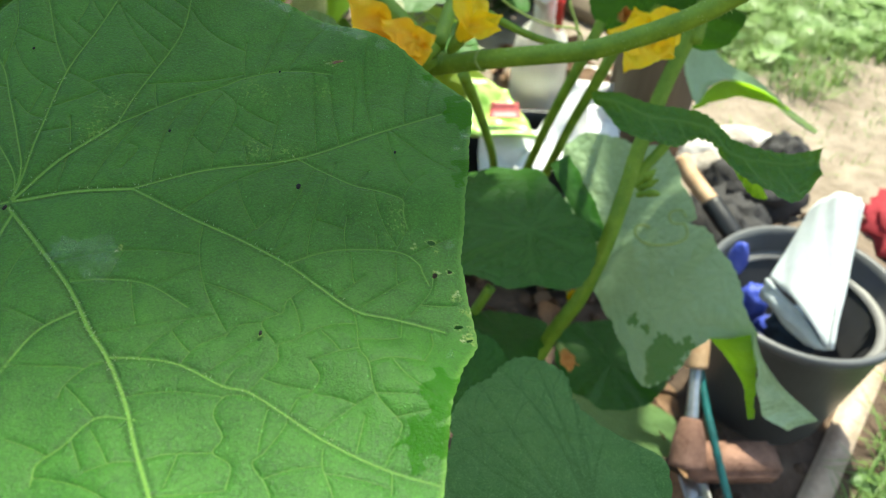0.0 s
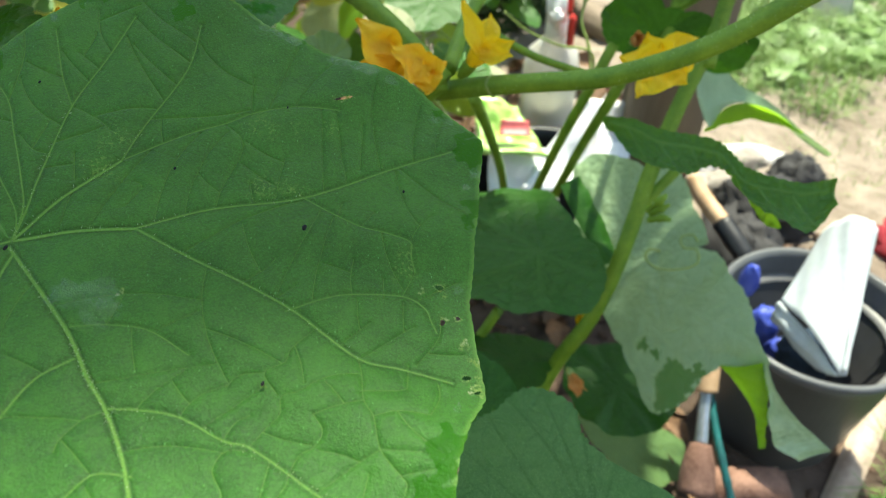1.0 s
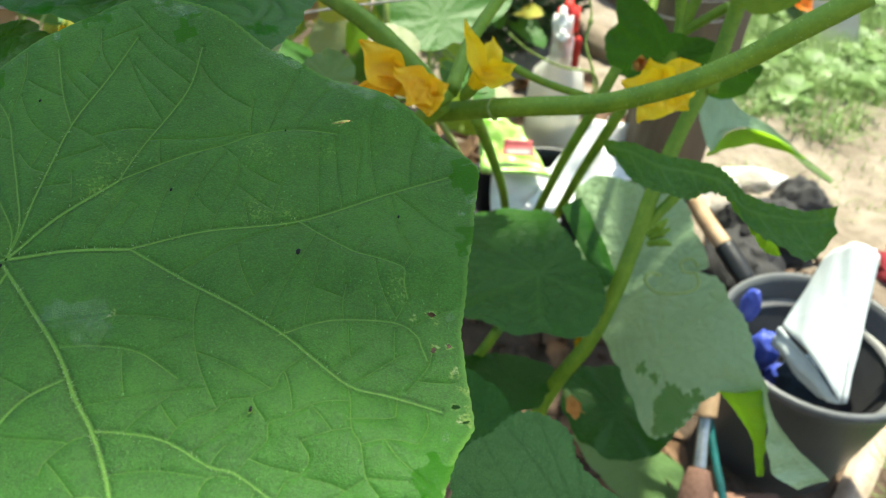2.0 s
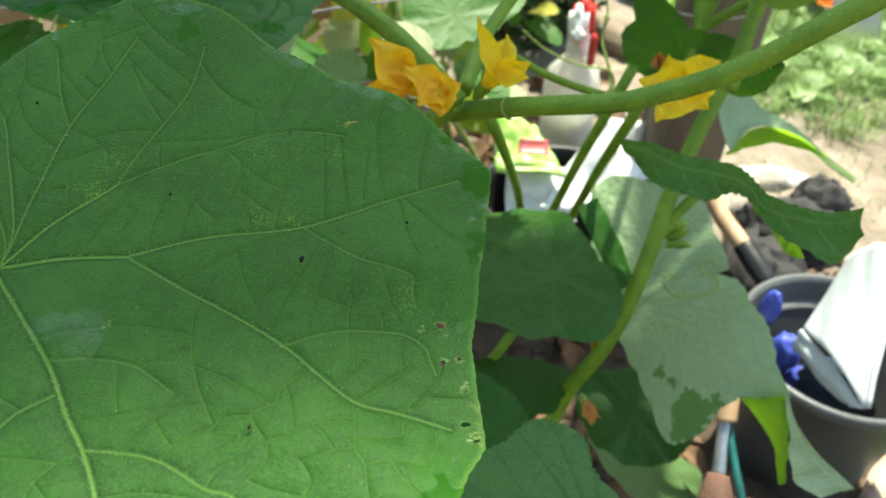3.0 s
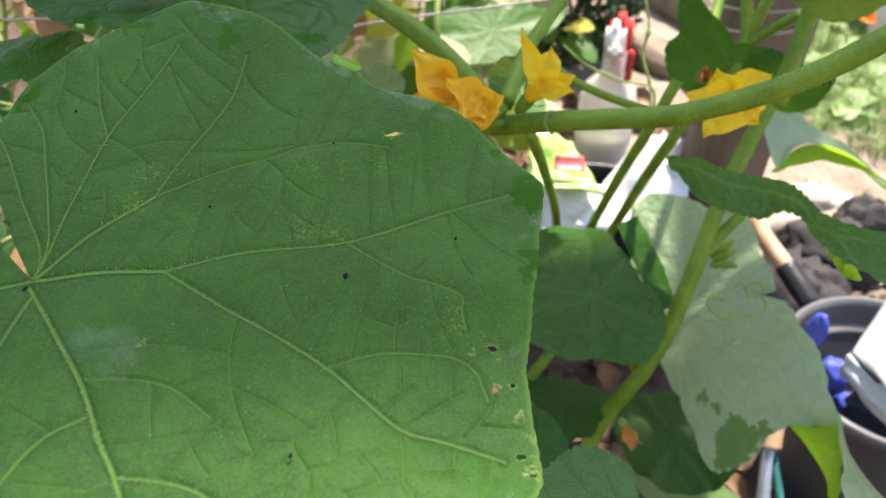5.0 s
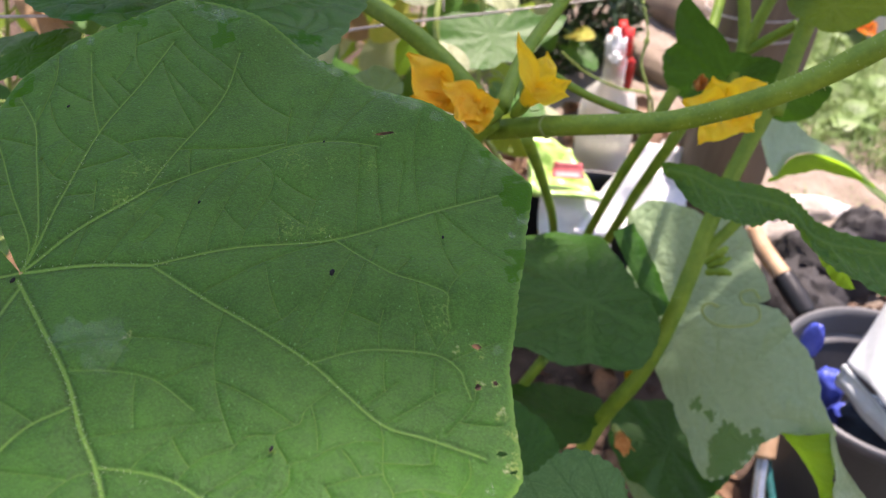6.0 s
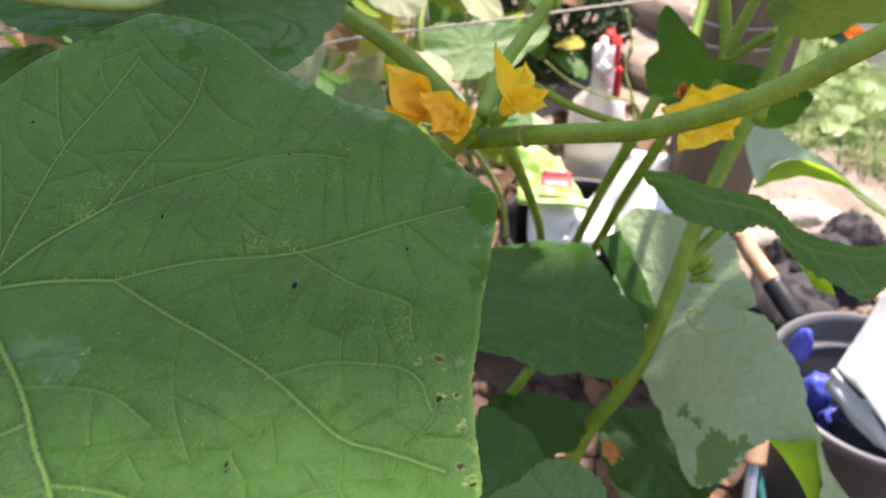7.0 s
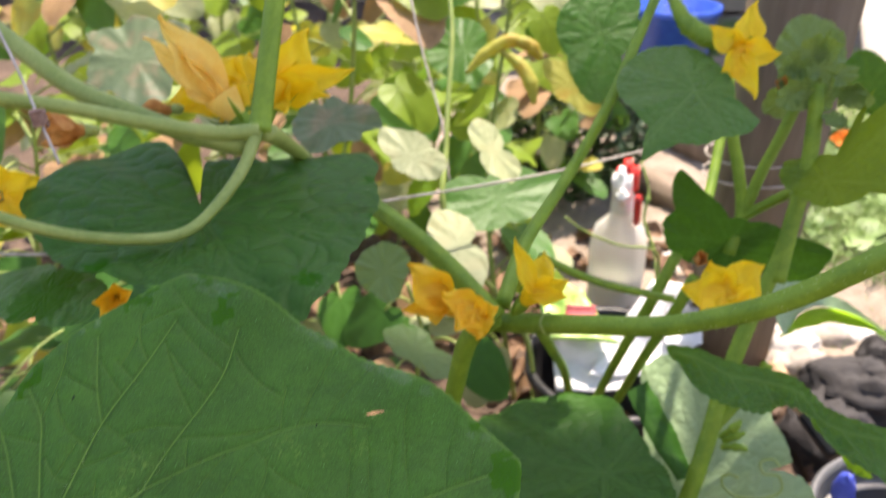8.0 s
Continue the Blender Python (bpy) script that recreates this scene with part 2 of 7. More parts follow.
    link(nt, sums(nt, "ADD", sums(nt, "SUBTRACT", 0.27, sums(nt, "MULTIPLY", wet, 0.20)), sums(nt, "MULTIPLY", film, 0.28)), p.inputs["Specular IOR Level"])
    b1 = bump(nt, veinlet, 0.07, 0.0003, bump(nt, mid.outputs[0], 0.07, 0.0006))
    b2 = bump(nt, sums(nt, "ADD", fine.outputs[0], micro.outputs[0]), 0.50, 0.0004, bump(nt, hairs, 0.40, 0.0004, b1))
    link(nt, b2, p.inputs["Normal"])
    tr = nt.nodes.new("ShaderNodeBsdfTranslucent")
    link(nt, mix(nt, 0.35, mix(nt, wet, glow, (0.30, 0.56, 0.01)), col), tr.inputs[0])
    ms = nt.nodes.new("ShaderNodeMixShader")
    ms.inputs[0].default_value = 0.26
    link(nt, p.outputs[0], ms.inputs[1])
    link(nt, tr.outputs[0], ms.inputs[2])
    link(nt, ms.outputs[0], nt.nodes["Material Output"].inputs[0])
    return m


def ramp_fac(nt, src, lo, hi):
    mr = nt.nodes.new("ShaderNodeMapRange")
    mr.inputs["From Min"].default_value = lo
    mr.inputs["From Max"].default_value = hi
    link(nt, src, mr.inputs["Value"])
    return mr.outputs[0]


M_LEAF = leaf_material("leaf_green", (0.016, 0.088, 0.009), (0.037, 0.150, 0.016), (0.24, 0.39, 0.065), (0.26, 0.44, 0.03), 0.50, 0.25, shine=0.21, web=64.0)
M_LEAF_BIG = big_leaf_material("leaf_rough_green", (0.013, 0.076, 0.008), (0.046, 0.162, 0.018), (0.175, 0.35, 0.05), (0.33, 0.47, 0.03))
M_LEAF_SOFT = leaf_material("leaf_soft_green", (0.024, 0.095, 0.014), (0.050, 0.150, 0.026), (0.14, 0.25, 0.07), (0.28, 0.50, 0.03), 0.45, 0.30)
M_LEAF_PALE = leaf_material("leaf_pale_green", (0.075, 0.150, 0.055), (0.13, 0.22, 0.085), (0.24, 0.32, 0.12), (0.45, 0.60, 0.06), 0.42, 0.32)
# brighter green that puts sun from behind into the leaf colour
M_LEAF_BACKLIT = leaf_material("leaf_backlit_green", (0.08, 0.19, 0.02), (0.13, 0.27, 0.03), (0.22, 0.34, 0.06), (0.50, 0.85, 0.03), 0.5, 0.6)
# two darkened greens: shade under other leaves is put into their colour
M_LEAF_SHADE_DARK = leaf_material("leaf_shade_dark_green", (0.009, 0.054, 0.003), (0.023, 0.092, 0.007), (0.05, 0.14, 0.02), (0.10, 0.28, 0.01), 0.5, 0.2)
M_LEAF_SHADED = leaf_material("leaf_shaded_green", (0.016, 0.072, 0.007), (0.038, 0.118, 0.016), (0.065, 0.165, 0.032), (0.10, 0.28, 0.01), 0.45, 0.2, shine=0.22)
M_LEAF_TOP = leaf_material("leaf_glossy_green", (0.012, 0.066, 0.006), (0.031, 0.118, 0.014), (0.075, 0.18, 0.035), (0.16, 0.36, 0.02), 0.40, 0.22, shine=0.17)
M_LEAF_FADED = leaf_material("leaf_faded", (0.075, 0.120, 0.060), (0.130, 0.180, 0.100), (0.15, 0.21, 0.11), (0.30, 0.42, 0.12), 0.5, 0.25, (0.28, 0.20, 0.13), 0.6)
# yellower green, with sun from behind put into the underside's colour
M_LEAF_UNDER_LIT = leaf_material("leaf_backlit_underside", (0.055, 0.125, 0.008), (0.10, 0.185, 0.016), (0.14, 0.22, 0.04), (0.42, 0.58, 0.02), 0.5, 0.40)
# pale base puts sky sheen and sunlight into the green, besides the gloss
M_LEAF_LIT_PALE = leaf_material("leaf_lit_pale_green", (0.18, 0.285, 0.145), (0.275, 0.385, 0.22), (0.33, 0.45, 0.26), (0.45, 0.62, 0.22), 0.33, 0.25, shine=0.6)
M_LEAF_YELLOW = leaf_material("leaf_yellowing", (0.26, 0.29, 0.04), (0.45, 0.43, 0.10), (0.48, 0.45, 0.14), (0.7, 0.68, 0.05), 0.5, 0.4, (0.45, 0.20, 0.03), 0.5)
M_LEAF_BEAN = leaf_material("leaf_yellow_green", (0.10, 0.19, 0.015), (0.19, 0.29, 0.03), (0.26, 0.36, 0.06), (0.55, 0.72, 0.03), 0.45, 0.45)
M_LEAF_LOW = leaf_material("leaf_dull_green", (0.036, 0.110, 0.024), (0.076, 0.170, 0.046), (0.016, 0.066, 0.008), (0.15, 0.30, 0.04), 0.42, 0.15, shine=0.16)
M_LEAF_DRY = leaf_material("leaf_dry", (0.15, 0.085, 0.04), (0.34, 0.21, 0.11), (0.42, 0.30, 0.18), (0.5, 0.3, 0.12), 0.7, 0.2)
M_LEAF_GREY = leaf_material("leaf_greyish", (0.20, 0.25, 0.12), (0.37, 0.40, 0.23), (0.36, 0.40, 0.26), (0.5, 0.6, 0.2), 0.5, 0.3, (0.5, 0.45, 0.25), 0.3)
M_STEM = plain("stem_green", (0.105, 0.215, 0.010), (0.215, 0.350, 0.024), 60.0, 0.60, 500.0, 0.4, 0.0005, through_light=0.12)
M_STEM_PALE = plain("stem_pale", (0.19, 0.28, 0.055), (0.32, 0.40, 0.11), 60.0, 0.5, 500.0, 0.4, 0.0005, through_light=0.12)
M_BRISTLE = plain("bristle", (0.30, 0.42, 0.14), (0.45, 0.55, 0.25), 60.0, 0.5, through_light=0.3)
M_PETAL = plain("petal_yellow", (0.92, 0.60, 0.012), (0.95, 0.74, 0.030), 90.0, 0.55, 700.0, 0.5, 0.0008, through_light=0.45)
M_PETAL_ORANGE = plain("petal_orange", (0.90, 0.47, 0.012), (0.95, 0.64, 0.030), 90.0, 0.55, 700.0, 0.5, 0.0008, through_light=0.35)
M_PETAL_CREAM = plain("petal_pale_yellow", (0.92, 0.60, 0.10), (0.95, 0.74, 0.22), 70.0, 0.55, 500.0, 0.5, 0.0008, through_light=0.4)
M_PETAL_DRY = plain("petal_withered", (0.50, 0.18, 0.03), (0.70, 0.36, 0.10), 120.0, 0.7, 700.0, 0.5, 0.0008, through_light=0.25)
M_STRING = plain("string_grey", (0.30, 0.27, 0.24), (0.55, 0.50, 0.45), 200.0, 0.8, 1500.0)
M_KNOT = plain("knot_brown", (0.20, 0.11, 0.08), (0.36, 0.23, 0.18), 300.0, 0.85, 1500.0)
M_BUCKET = plain("bucket_plastic", (0.075, 0.079, 0.084), (0.120, 0.123, 0.127), 12.0, 0.42, 400.0, 0.15, 0.0004)
M_POT_RIM = plain("worn_grey_plastic", (0.10, 0.10, 0.10), (0.22, 0.215, 0.21), 12.0, 0.5, 300.0)
M_PAPER = plain("paper_white", (0.46, 0.51, 0.54), (0.58, 0.62, 0.65), 25.0, 0.7, 200.0, 0.2, 0.0006, through_light=0.15)
M_SACK = plain("plastic_sheet_white", (0.62, 0.63, 0.65), (0.78, 0.79, 0.81), 18.0, 0.35, 90.0, 0.5, 0.002)
M_GREENPACK = plain("packet_green", (0.15, 0.40, 0.03), (0.58, 0.76, 0.26), 70.0, 0.3, 90.0, 0.4, 0.002)
M_RED = plain("red_plastic", (0.55, 0.02, 0.015), (0.68, 0.04, 0.03), 30.0, 0.4)
M_PINK = plain("label_red", (0.50, 0.08, 0.09), (0.62, 0.16, 0.16), 60.0, 0.5)
M_WHITE = plain("white_plastic", (0.80, 0.80, 0.79), (0.86, 0.86, 0.85), 30.0, 0.35)
M_BLUE = plain("blue_plastic", (0.015, 0.06, 0.42), (0.03, 0.12, 0.58), 20.0, 0.3, 200.0, 0.4, 0.002)
M_GLOVE = plain("glove_rubber", (0.025, 0.05, 0.38), (0.09, 0.13, 0.56), 30.0, 0.35, 200.0, 0.4, 0.002)
M_NAVY = plain("navy_knit", (0.008, 0.018, 0.035), (0.02, 0.045, 0.08), 80.0, 0.8, 500.0, 0.8, 0.003)
M_REDCLOTH = plain("red_cloth", (0.25, 0.012, 0.02), (0.38, 0.03, 0.05), 25.0, 0.85, 600.0, 0.6, 0.002)
M_BLACKCLOTH = plain("black_cloth", (0.014, 0.013, 0.014), (0.040, 0.037, 0.038), 15.0, 0.75, 350.0, 0.7, 0.003)
M_WOOD = plain("weathered_wood", (0.115, 0.085, 0.06), (0.25, 0.195, 0.145), 9.0, 0.8, 90.0, 0.7, 0.003, stretch=(1.0, 1.0, 0.12))
M_PLANK = plain("plank_wood", (0.34, 0.24, 0.18), (0.58, 0.46, 0.36), 14.0, 0.75, 120.0, 0.6, 0.002)
M_HANDLE = plain("tool_handle_wood", (0.42, 0.25, 0.13), (0.62, 0.42, 0.25), 40.0, 0.5, 200.0, 0.3, 0.001)
M_RUST = plain("rusty_iron", (0.13, 0.06, 0.04), (0.34, 0.19, 0.14), 50.0, 0.75, 300.0, 0.6, 0.002, metal=0.2)
M_STEEL = plain("dull_steel", (0.30, 0.31, 0.32), (0.55, 0.56, 0.57), 60.0, 0.35, 300.0, 0.3, 0.001, metal=0.9)
M_TEAL = plain("teal_coating", (0.005, 0.05, 0.05), (0.014, 0.12, 0.115), 60.0, 0.35, 250.0, 0.4, 0.001)
M_BLACK = plain("black_plastic", (0.010, 0.010, 0.011), (0.022, 0.022, 0.024), 30.0, 0.4)
M_STONE = plain("pale_stone", (0.26, 0.22, 0.19), (0.45, 0.40, 0.35), 25.0, 0.85, 200.0, 0.7, 0.003, per_piece=0.3)
M_STONE_LIT_PATH = plain("white_stone_lit_path", (0.55, 0.52, 0.49), (0.72, 0.70, 0.67), 25.0, 0.8, 200.0, 0.5, 0.003)
M_DIRT = plain("dry_dirt", (0.004, 0.003, 0.002), (0.012, 0.009, 0.006), 200.0, 0.95)
M_WALL = plain("rendered_wall", (0.46, 0.42, 0.39), (0.60, 0.55, 0.51), 3.0, 0.9, 60.0, 0.4, 0.004)
M_GRASS = plain("grass_green", (0.09, 0.19, 0.035), (0.24, 0.35, 0.10), 9.0, 0.5, 60.0, through_light=0.3)
M_WEED = plain("weed_green", (0.10, 0.20, 0.045), (0.22, 0.34, 0.10), 20.0, 0.5, 200.0, through_light=0.3)


# ---------------------------------------------------------------- builders
def root(name, at, label, category, group="", kind=""):
    e = new(name)
    e.empty_display_size = 0.02
    e.location = at
    return tagged(e, label, category, group, kind)


def mesh_of(name, verts, faces, smooth=True):
    me = bpy.data.meshes.new(name)
    me.from_pydata([tuple(v) for v in verts], [], [tuple(f) for f in faces])
    if smooth:
        me.polygons.foreach_set("use_smooth", [True] * len(me.polygons))
    me.update()
    return me


def part(name, me, material, parent=None, label=""):
    """Links a mesh given in world places as one object, under a thing or a part."""
    if isinstance(me, bmesh.types.BMesh):
        bm, me = me, bpy.data.meshes.new(name)
        bm.to_mesh(me)
        bm.free()
        me.polygons.foreach_set("use_smooth", [True] * len(me.polygons))
    if material:
        me.materials.append(material)
    ob = new(name, me)
    if parent:
        ob.parent = parent
        if parent.type == "EMPTY":
            ob.matrix_parent_inverse = Matrix.Translation(-parent.location)
    if label:
        tagged(ob, label)
    return ob


def spline(points, n):
    """n places along a Catmull-Rom curve through the points."""
    p = np.array(points, float)
    p = np.vstack([2 * p[0] - p[1], p, 2 * p[-1] - p[-2]])
    u = np.linspace(0, len(p) - 3 - 1e-6, n)
    i = u.astype(int)
    f = (u - i)[:, None]
    a, b, c, d = p[i], p[i + 1], p[i + 2], p[i + 3]
    return 0.5 * (2 * b + (c - a) * f + (2 * a - 5 * b + 4 * c - d) * f ** 2 + (3 * b - a - 3 * c + d) * f ** 3)


def tube_arrays(points, radii, sides=10, steps=24, ribs=0.0, wobble=0.0, seed=0, cap=True):
    c = spline(points, steps)
    r = np.interp(np.linspace(0, 1, steps), np.linspace(0, 1, len(radii)), radii)
    rng = np.random.default_rng(seed)
    if wobble:
        r = r * (1 + wobble * rng.standard_normal(steps))
    tan = np.gradient(c, axis=0)
    tan /= np.linalg.norm(tan, axis=1)[:, None]
    side = np.cross(tan[0], (0.3, 0.2, 0.93))
    verts = []
    ang = np.linspace(0, 2 * np.pi, sides, endpoint=False)
    for k in range(steps):
        side = side - tan[k] * (side @ tan[k])
        side /= np.linalg.norm(side)
        other = np.cross(tan[k], side)
        rr = r[k] * (1 + ribs * np.cos(5 * ang))
        verts.append(c[k] + rr[:, None] * (np.cos(ang)[:, None] * side + np.sin(ang)[:, None] * other))
    v = np.concatenate(verts)
    faces = []
    for k in range(steps - 1):
        for j in range(sides):
            a, b = k * sides + j, k * sides + (j + 1) % sides
            faces.append((a, b, b + sides, a + sides))
    if cap:
        faces.append(tuple(range(sides))[::-1])
        faces.append(tuple(range((steps - 1) * sides, steps * sides)))
    return v, faces


def tube(name, points, radii, material, parent, sides=12, steps=28, ribs=0.0, wobble=0.0, seed=0, label=""):
    v, f = tube_arrays(points, radii, sides, steps, ribs, wobble, seed)
    return part(name, mesh_of(name, v, f), material, parent, label)


def bristles(name, points, radius, parent, count, length, seed):
    """Short stiff hairs standing off a stem, as one mesh."""
    rng = np.random.default_rng(seed)
    c = spline(points, 200)
    tan = np.gradient(c, axis=0)
    verts, faces = [], []
    for _ in range(count):
        i = rng.integers(2, 198)
        t = tan[i] / np.linalg.norm(tan[i])
        d = rng.standard_normal(3)
        d -= t * (d @ t)
        d /= np.linalg.norm(d)
        s = np.cross(t, d)
        o = c[i] + d * radius * 0.92
        w = length * 0.09
        tip = o + d * length * rng.uniform(0.5, 1.2) + t * rng.uniform(-0.4, 0.4) * length
        k = len(verts)
        verts += [o + s * w, o - s * w * 0.5 + t * w, o - s * w * 0.5 - t * w, tip]
        faces += [(k, k + 1, k + 3), (k + 1, k + 2, k + 3), (k + 2, k, k + 3)]
    ob = part(name, mesh_of(name, verts, faces), M_BRISTLE, parent)
    return tagged(ob, kind="stuff")


def lathe(profile, sides=48):
    """Verts and faces of a turned shape; profile: (radius, height)."""
    ang = np.linspace(0, 2 * np.pi, sides, endpoint=False)
    v = np.array([(r * math.cos(a), r * math.sin(a), z) for r, z in profile for a in ang])
    f = []
    for k in range(len(profile) - 1):
        for j in range(sides):
            a, b = k * sides + j, k * sides + (j + 1) % sides
            f.append((a, b, b + sides, a + sides))
    return v, f


def moved(v, m):
    m = np.array(m)
    return np.asarray(v) @ m[:3, :3].T + m[:3, 3]


def box_bm(size, m=None, bevel=0.003, segments=2):
    bm = bmesh.new()
    bmesh.ops.create_cube(bm, size=1.0)
    bmesh.ops.scale(bm, vec=size, verts=bm.verts)
    bmesh.ops.bevel(bm, geom=bm.edges[:], offset=bevel, segments=segments, affect="EDGES")
    if m is not None:
        bmesh.ops.transform(bm, matrix=m, verts=bm.verts)
    return bm


def smooth_step(x):
    x = np.clip(x, 0, 1)
    return x * x * (3 - 2 * x)


def outline_radius(theta, control, teeth=0.0, count=44, seed=0, k=9):
    """Radius of a leaf's rim for each angle, through control pairs (degrees, radius), with small uneven teeth."""
    c = np.array(control, float)
    t = np.degrees(theta)
    r = np.interp(t, c[:, 0], c[:, 1])
    pad = np.concatenate([r[:1].repeat(k), r, r[-1:].repeat(k)])
    w = np.hanning(2 * k + 1)
    r = np.convolve(pad, w / w.sum(), "valid")
    if teeth:
        rng = np.random.default_rng(seed)
        ph = np.cumsum(rng.uniform(0.5, 1.5, len(theta)))
        ph = ph / ph[-1] * count
        saw = np.abs((ph % 1.0) - 0.35)
        amp = np.interp(np.linspace(0, 1, len(theta)), np.linspace(0, 1, 40), rng.uniform(0.3, 1.3, 40))
        r = r - teeth * saw * amp
    return r


def segment_distance(px, py, lines, reach=0.012):
    """Distance of each place to the nearest of many veins, less their half width, and how strong that vein is."""
    best = np.full(px.size, reach, np.float32)
    level = np.zeros(px.size, np.float32)
    fx, fy = px.ravel(), py.ravel()
    for pts, w0, w1 in lines:
        q = np.array(pts, np.float32)
        n = len(q) - 1
        lo, hi = q.min(0) - reach, q.max(0) + reach
        idx = np.nonzero((fx > lo[0]) & (fx < hi[0]) & (fy > lo[1]) & (fy < hi[1]))[0]
        if not len(idx):
            continue
        x, y = fx[idx], fy[idx]
        own = np.full(len(idx), reach, np.float32)
        for i in range(n):
            ax, ay = q[i]
            dx, dy = q[i + 1] - q[i]
            u = np.clip(((x - ax) * dx + (y - ay) * dy) / (dx * dx + dy * dy + 1e-12), 0, 1)
            w = w0 + (w1 - w0) * (i + u) / n
            np.minimum(own, np.hypot(x - ax - u * dx, y - ay - u * dy) - w, out=own)
        closer = own < best[idx]
        best[idx[closer]] = own[closer]
        level[idx[closer]] = min(1.0, max(0.30, w0 / 0.00042))
    return best.reshape(px.shape), level.reshape(px.shape)


def grow_net(lines, step_out, seed, limit, reach=0.022, width=0.00012):
    """Cross veins that leave each vein on both sides and run on until they meet another one."""
    rng = np.random.default_rng(seed)
    segs = [np.stack([np.array(p[:-1], float), np.array(p[1:], float)], 1) for p, _, _ in lines]
    out = []
    for pts, w0, _ in lines:
        p = np.array(pts, float)
        d = np.linalg.norm(np.diff(p, axis=0), axis=1)
        s = np.concatenate([[0], np.cumsum(d)])
        at = step_out * 0.7
        side = 1
        while at < s[-1] - 0.002:
            k = max(0, int(np.searchsorted(s, at)) - 1)
            o = p[k] + (p[k + 1] - p[k]) * (at - s[k]) / (d[k] + 1e-9)
            t = (p[k + 1] - p[k]) / (d[k] + 1e-9)
            a = math.atan2(t[0], t[1]) + side * math.radians(rng.uniform(50, 80))
            turn = -side * rng.uniform(0.01, 0.06)
            q = [o]
            allseg = np.concatenate(segs)
            for i in range(int(reach / 0.0015)):
                a += turn + rng.uniform(-0.09, 0.09)
                n = q[-1] + 0.0015 * np.array([math.sin(a), math.cos(a)])
                if np.hypot(*n) > limit(math.degrees(math.atan2(n[0], n[1]))) * 0.97:
                    break
                q.append(n)
                if i > 1:
                    e0, e1 = allseg[:, 0], allseg[:, 1] - allseg[:, 0]
                    u = np.clip(((n - e0) * e1).sum(1) / ((e1 ** 2).sum(1) + 1e-12), 0, 1)
                    if np.hypot(*(n - e0 - e1 * u[:, None]).T).min() < 0.0013:
                        break
            if len(q) > 2:
                line = np.array(q)
                out.append((line, width, width * 0.5))
                segs.append(np.stack([line[:-1], line[1:]], 1))
            at += step_out * rng.uniform(0.35, 0.75)
            side = -side
    return out


def ladder_net(lines, step, seed, limit, reach, width, spread=(58, 82), clear=0.0026, wander=0.035):
    """Cross veins like rungs: they leave a vein, run on almost straight and end on the next one; none starts close beside another."""
    rng = np.random.default_rng(seed)
    e0 = np.concatenate([np.array(p[:-1], float) for p, _, _ in lines])
    e1 = np.concatenate([np.array(p[1:], float) for p, _, _ in lines])
    owner = np.concatenate([np.full(len(p) - 1, i) for i, (p, _, _) in enumerate(lines)])
    out = []

    def gap(n, skip):
        d = e1 - e0
        u = np.clip(((n - e0) * d).sum(1) / ((d ** 2).sum(1) + 1e-12), 0, 1)
        h = np.hypot(*(n - e0 - d * u[:, None]).T)
        return float(np.where(owner == skip, 9.0, h).min())

    for i, (pts, _, _) in enumerate(lines):
        p = np.array(pts, float)
        d = np.linalg.norm(np.diff(p, axis=0), axis=1)
        s = np.concatenate([[0], np.cumsum(d)])
        for side in (-1, 1):
            at = step * rng.uniform(0.4, 0.9)
            while at < s[-1] - 0.0015:
                k = min(max(0, int(np.searchsorted(s, at)) - 1), len(d) - 1)
                t = (p[k + 1] - p[k]) / (d[k] + 1e-9)
                o = p[k] + t * (at - s[k])
                a = math.atan2(t[0], t[1]) + side * math.radians(rng.uniform(*spread))
                turn = -side * rng.uniform(-0.004, 0.030)
                at += step * rng.uniform(0.75, 1.25)
                q, met = [o], False
                for j in range(int(reach / 0.001)):
                    a += turn + rng.uniform(-wander, wander)
                    n = q[-1] + 0.001 * np.array([math.sin(a), math.cos(a)])
                    if np.hypot(*n) > limit(math.degrees(math.atan2(n[0], n[1]))) * 0.975:
                        met = True
                        break
                    q.append(n)
                    h = gap(n, i)
                    if j < 4 and h < clear:
                        q = []
                        break
                    if h < 0.0008:
                        met = True
                        break
                if len(q) > 3 and met:
                    line = np.array(q)[::2] if len(q) > 6 else np.array(q)
                    out.append((line, width, width * 0.7))
                    e0, e1 = np.concatenate([e0, line[:-1]]), np.concatenate([e1, line[1:]])
                    owner = np.concatenate([owner, np.full(len(line) - 1, 10000 + len(out))])
    return out


def net_distance(px, py, spacing, seed, size):
    """Distance to the borders of an irregular net of cells."""
    rng = np.random.default_rng(seed)
    g = np.arange(-size, size, spacing)
    sx, sy = np.meshgrid(g, g)
    sx = (sx + rng.uniform(-0.42, 0.42, sx.shape) * spacing).ravel()
    sy = (sy + rng.uniform(-0.42, 0.42, sy.shape) * spacing).ravel()
    keep = (sx > px.min() - spacing) & (sx < px.max() + spacing) & (sy > py.min() - spacing) & (sy < py.max() + spacing)
    sx, sy = sx[keep].astype(np.float32), sy[keep].astype(np.float32)
    f1 = np.full(px.shape, 9.0, np.float32)
    f2 = f1.copy()
    for a, b in zip(sx, sy):
        d = np.hypot(px - a, py - b)
        f2 = np.where(d < f1, f1, np.minimum(f2, d))
        f1 = np.minimum(f1, d)
    return (f2 - f1) * 0.5


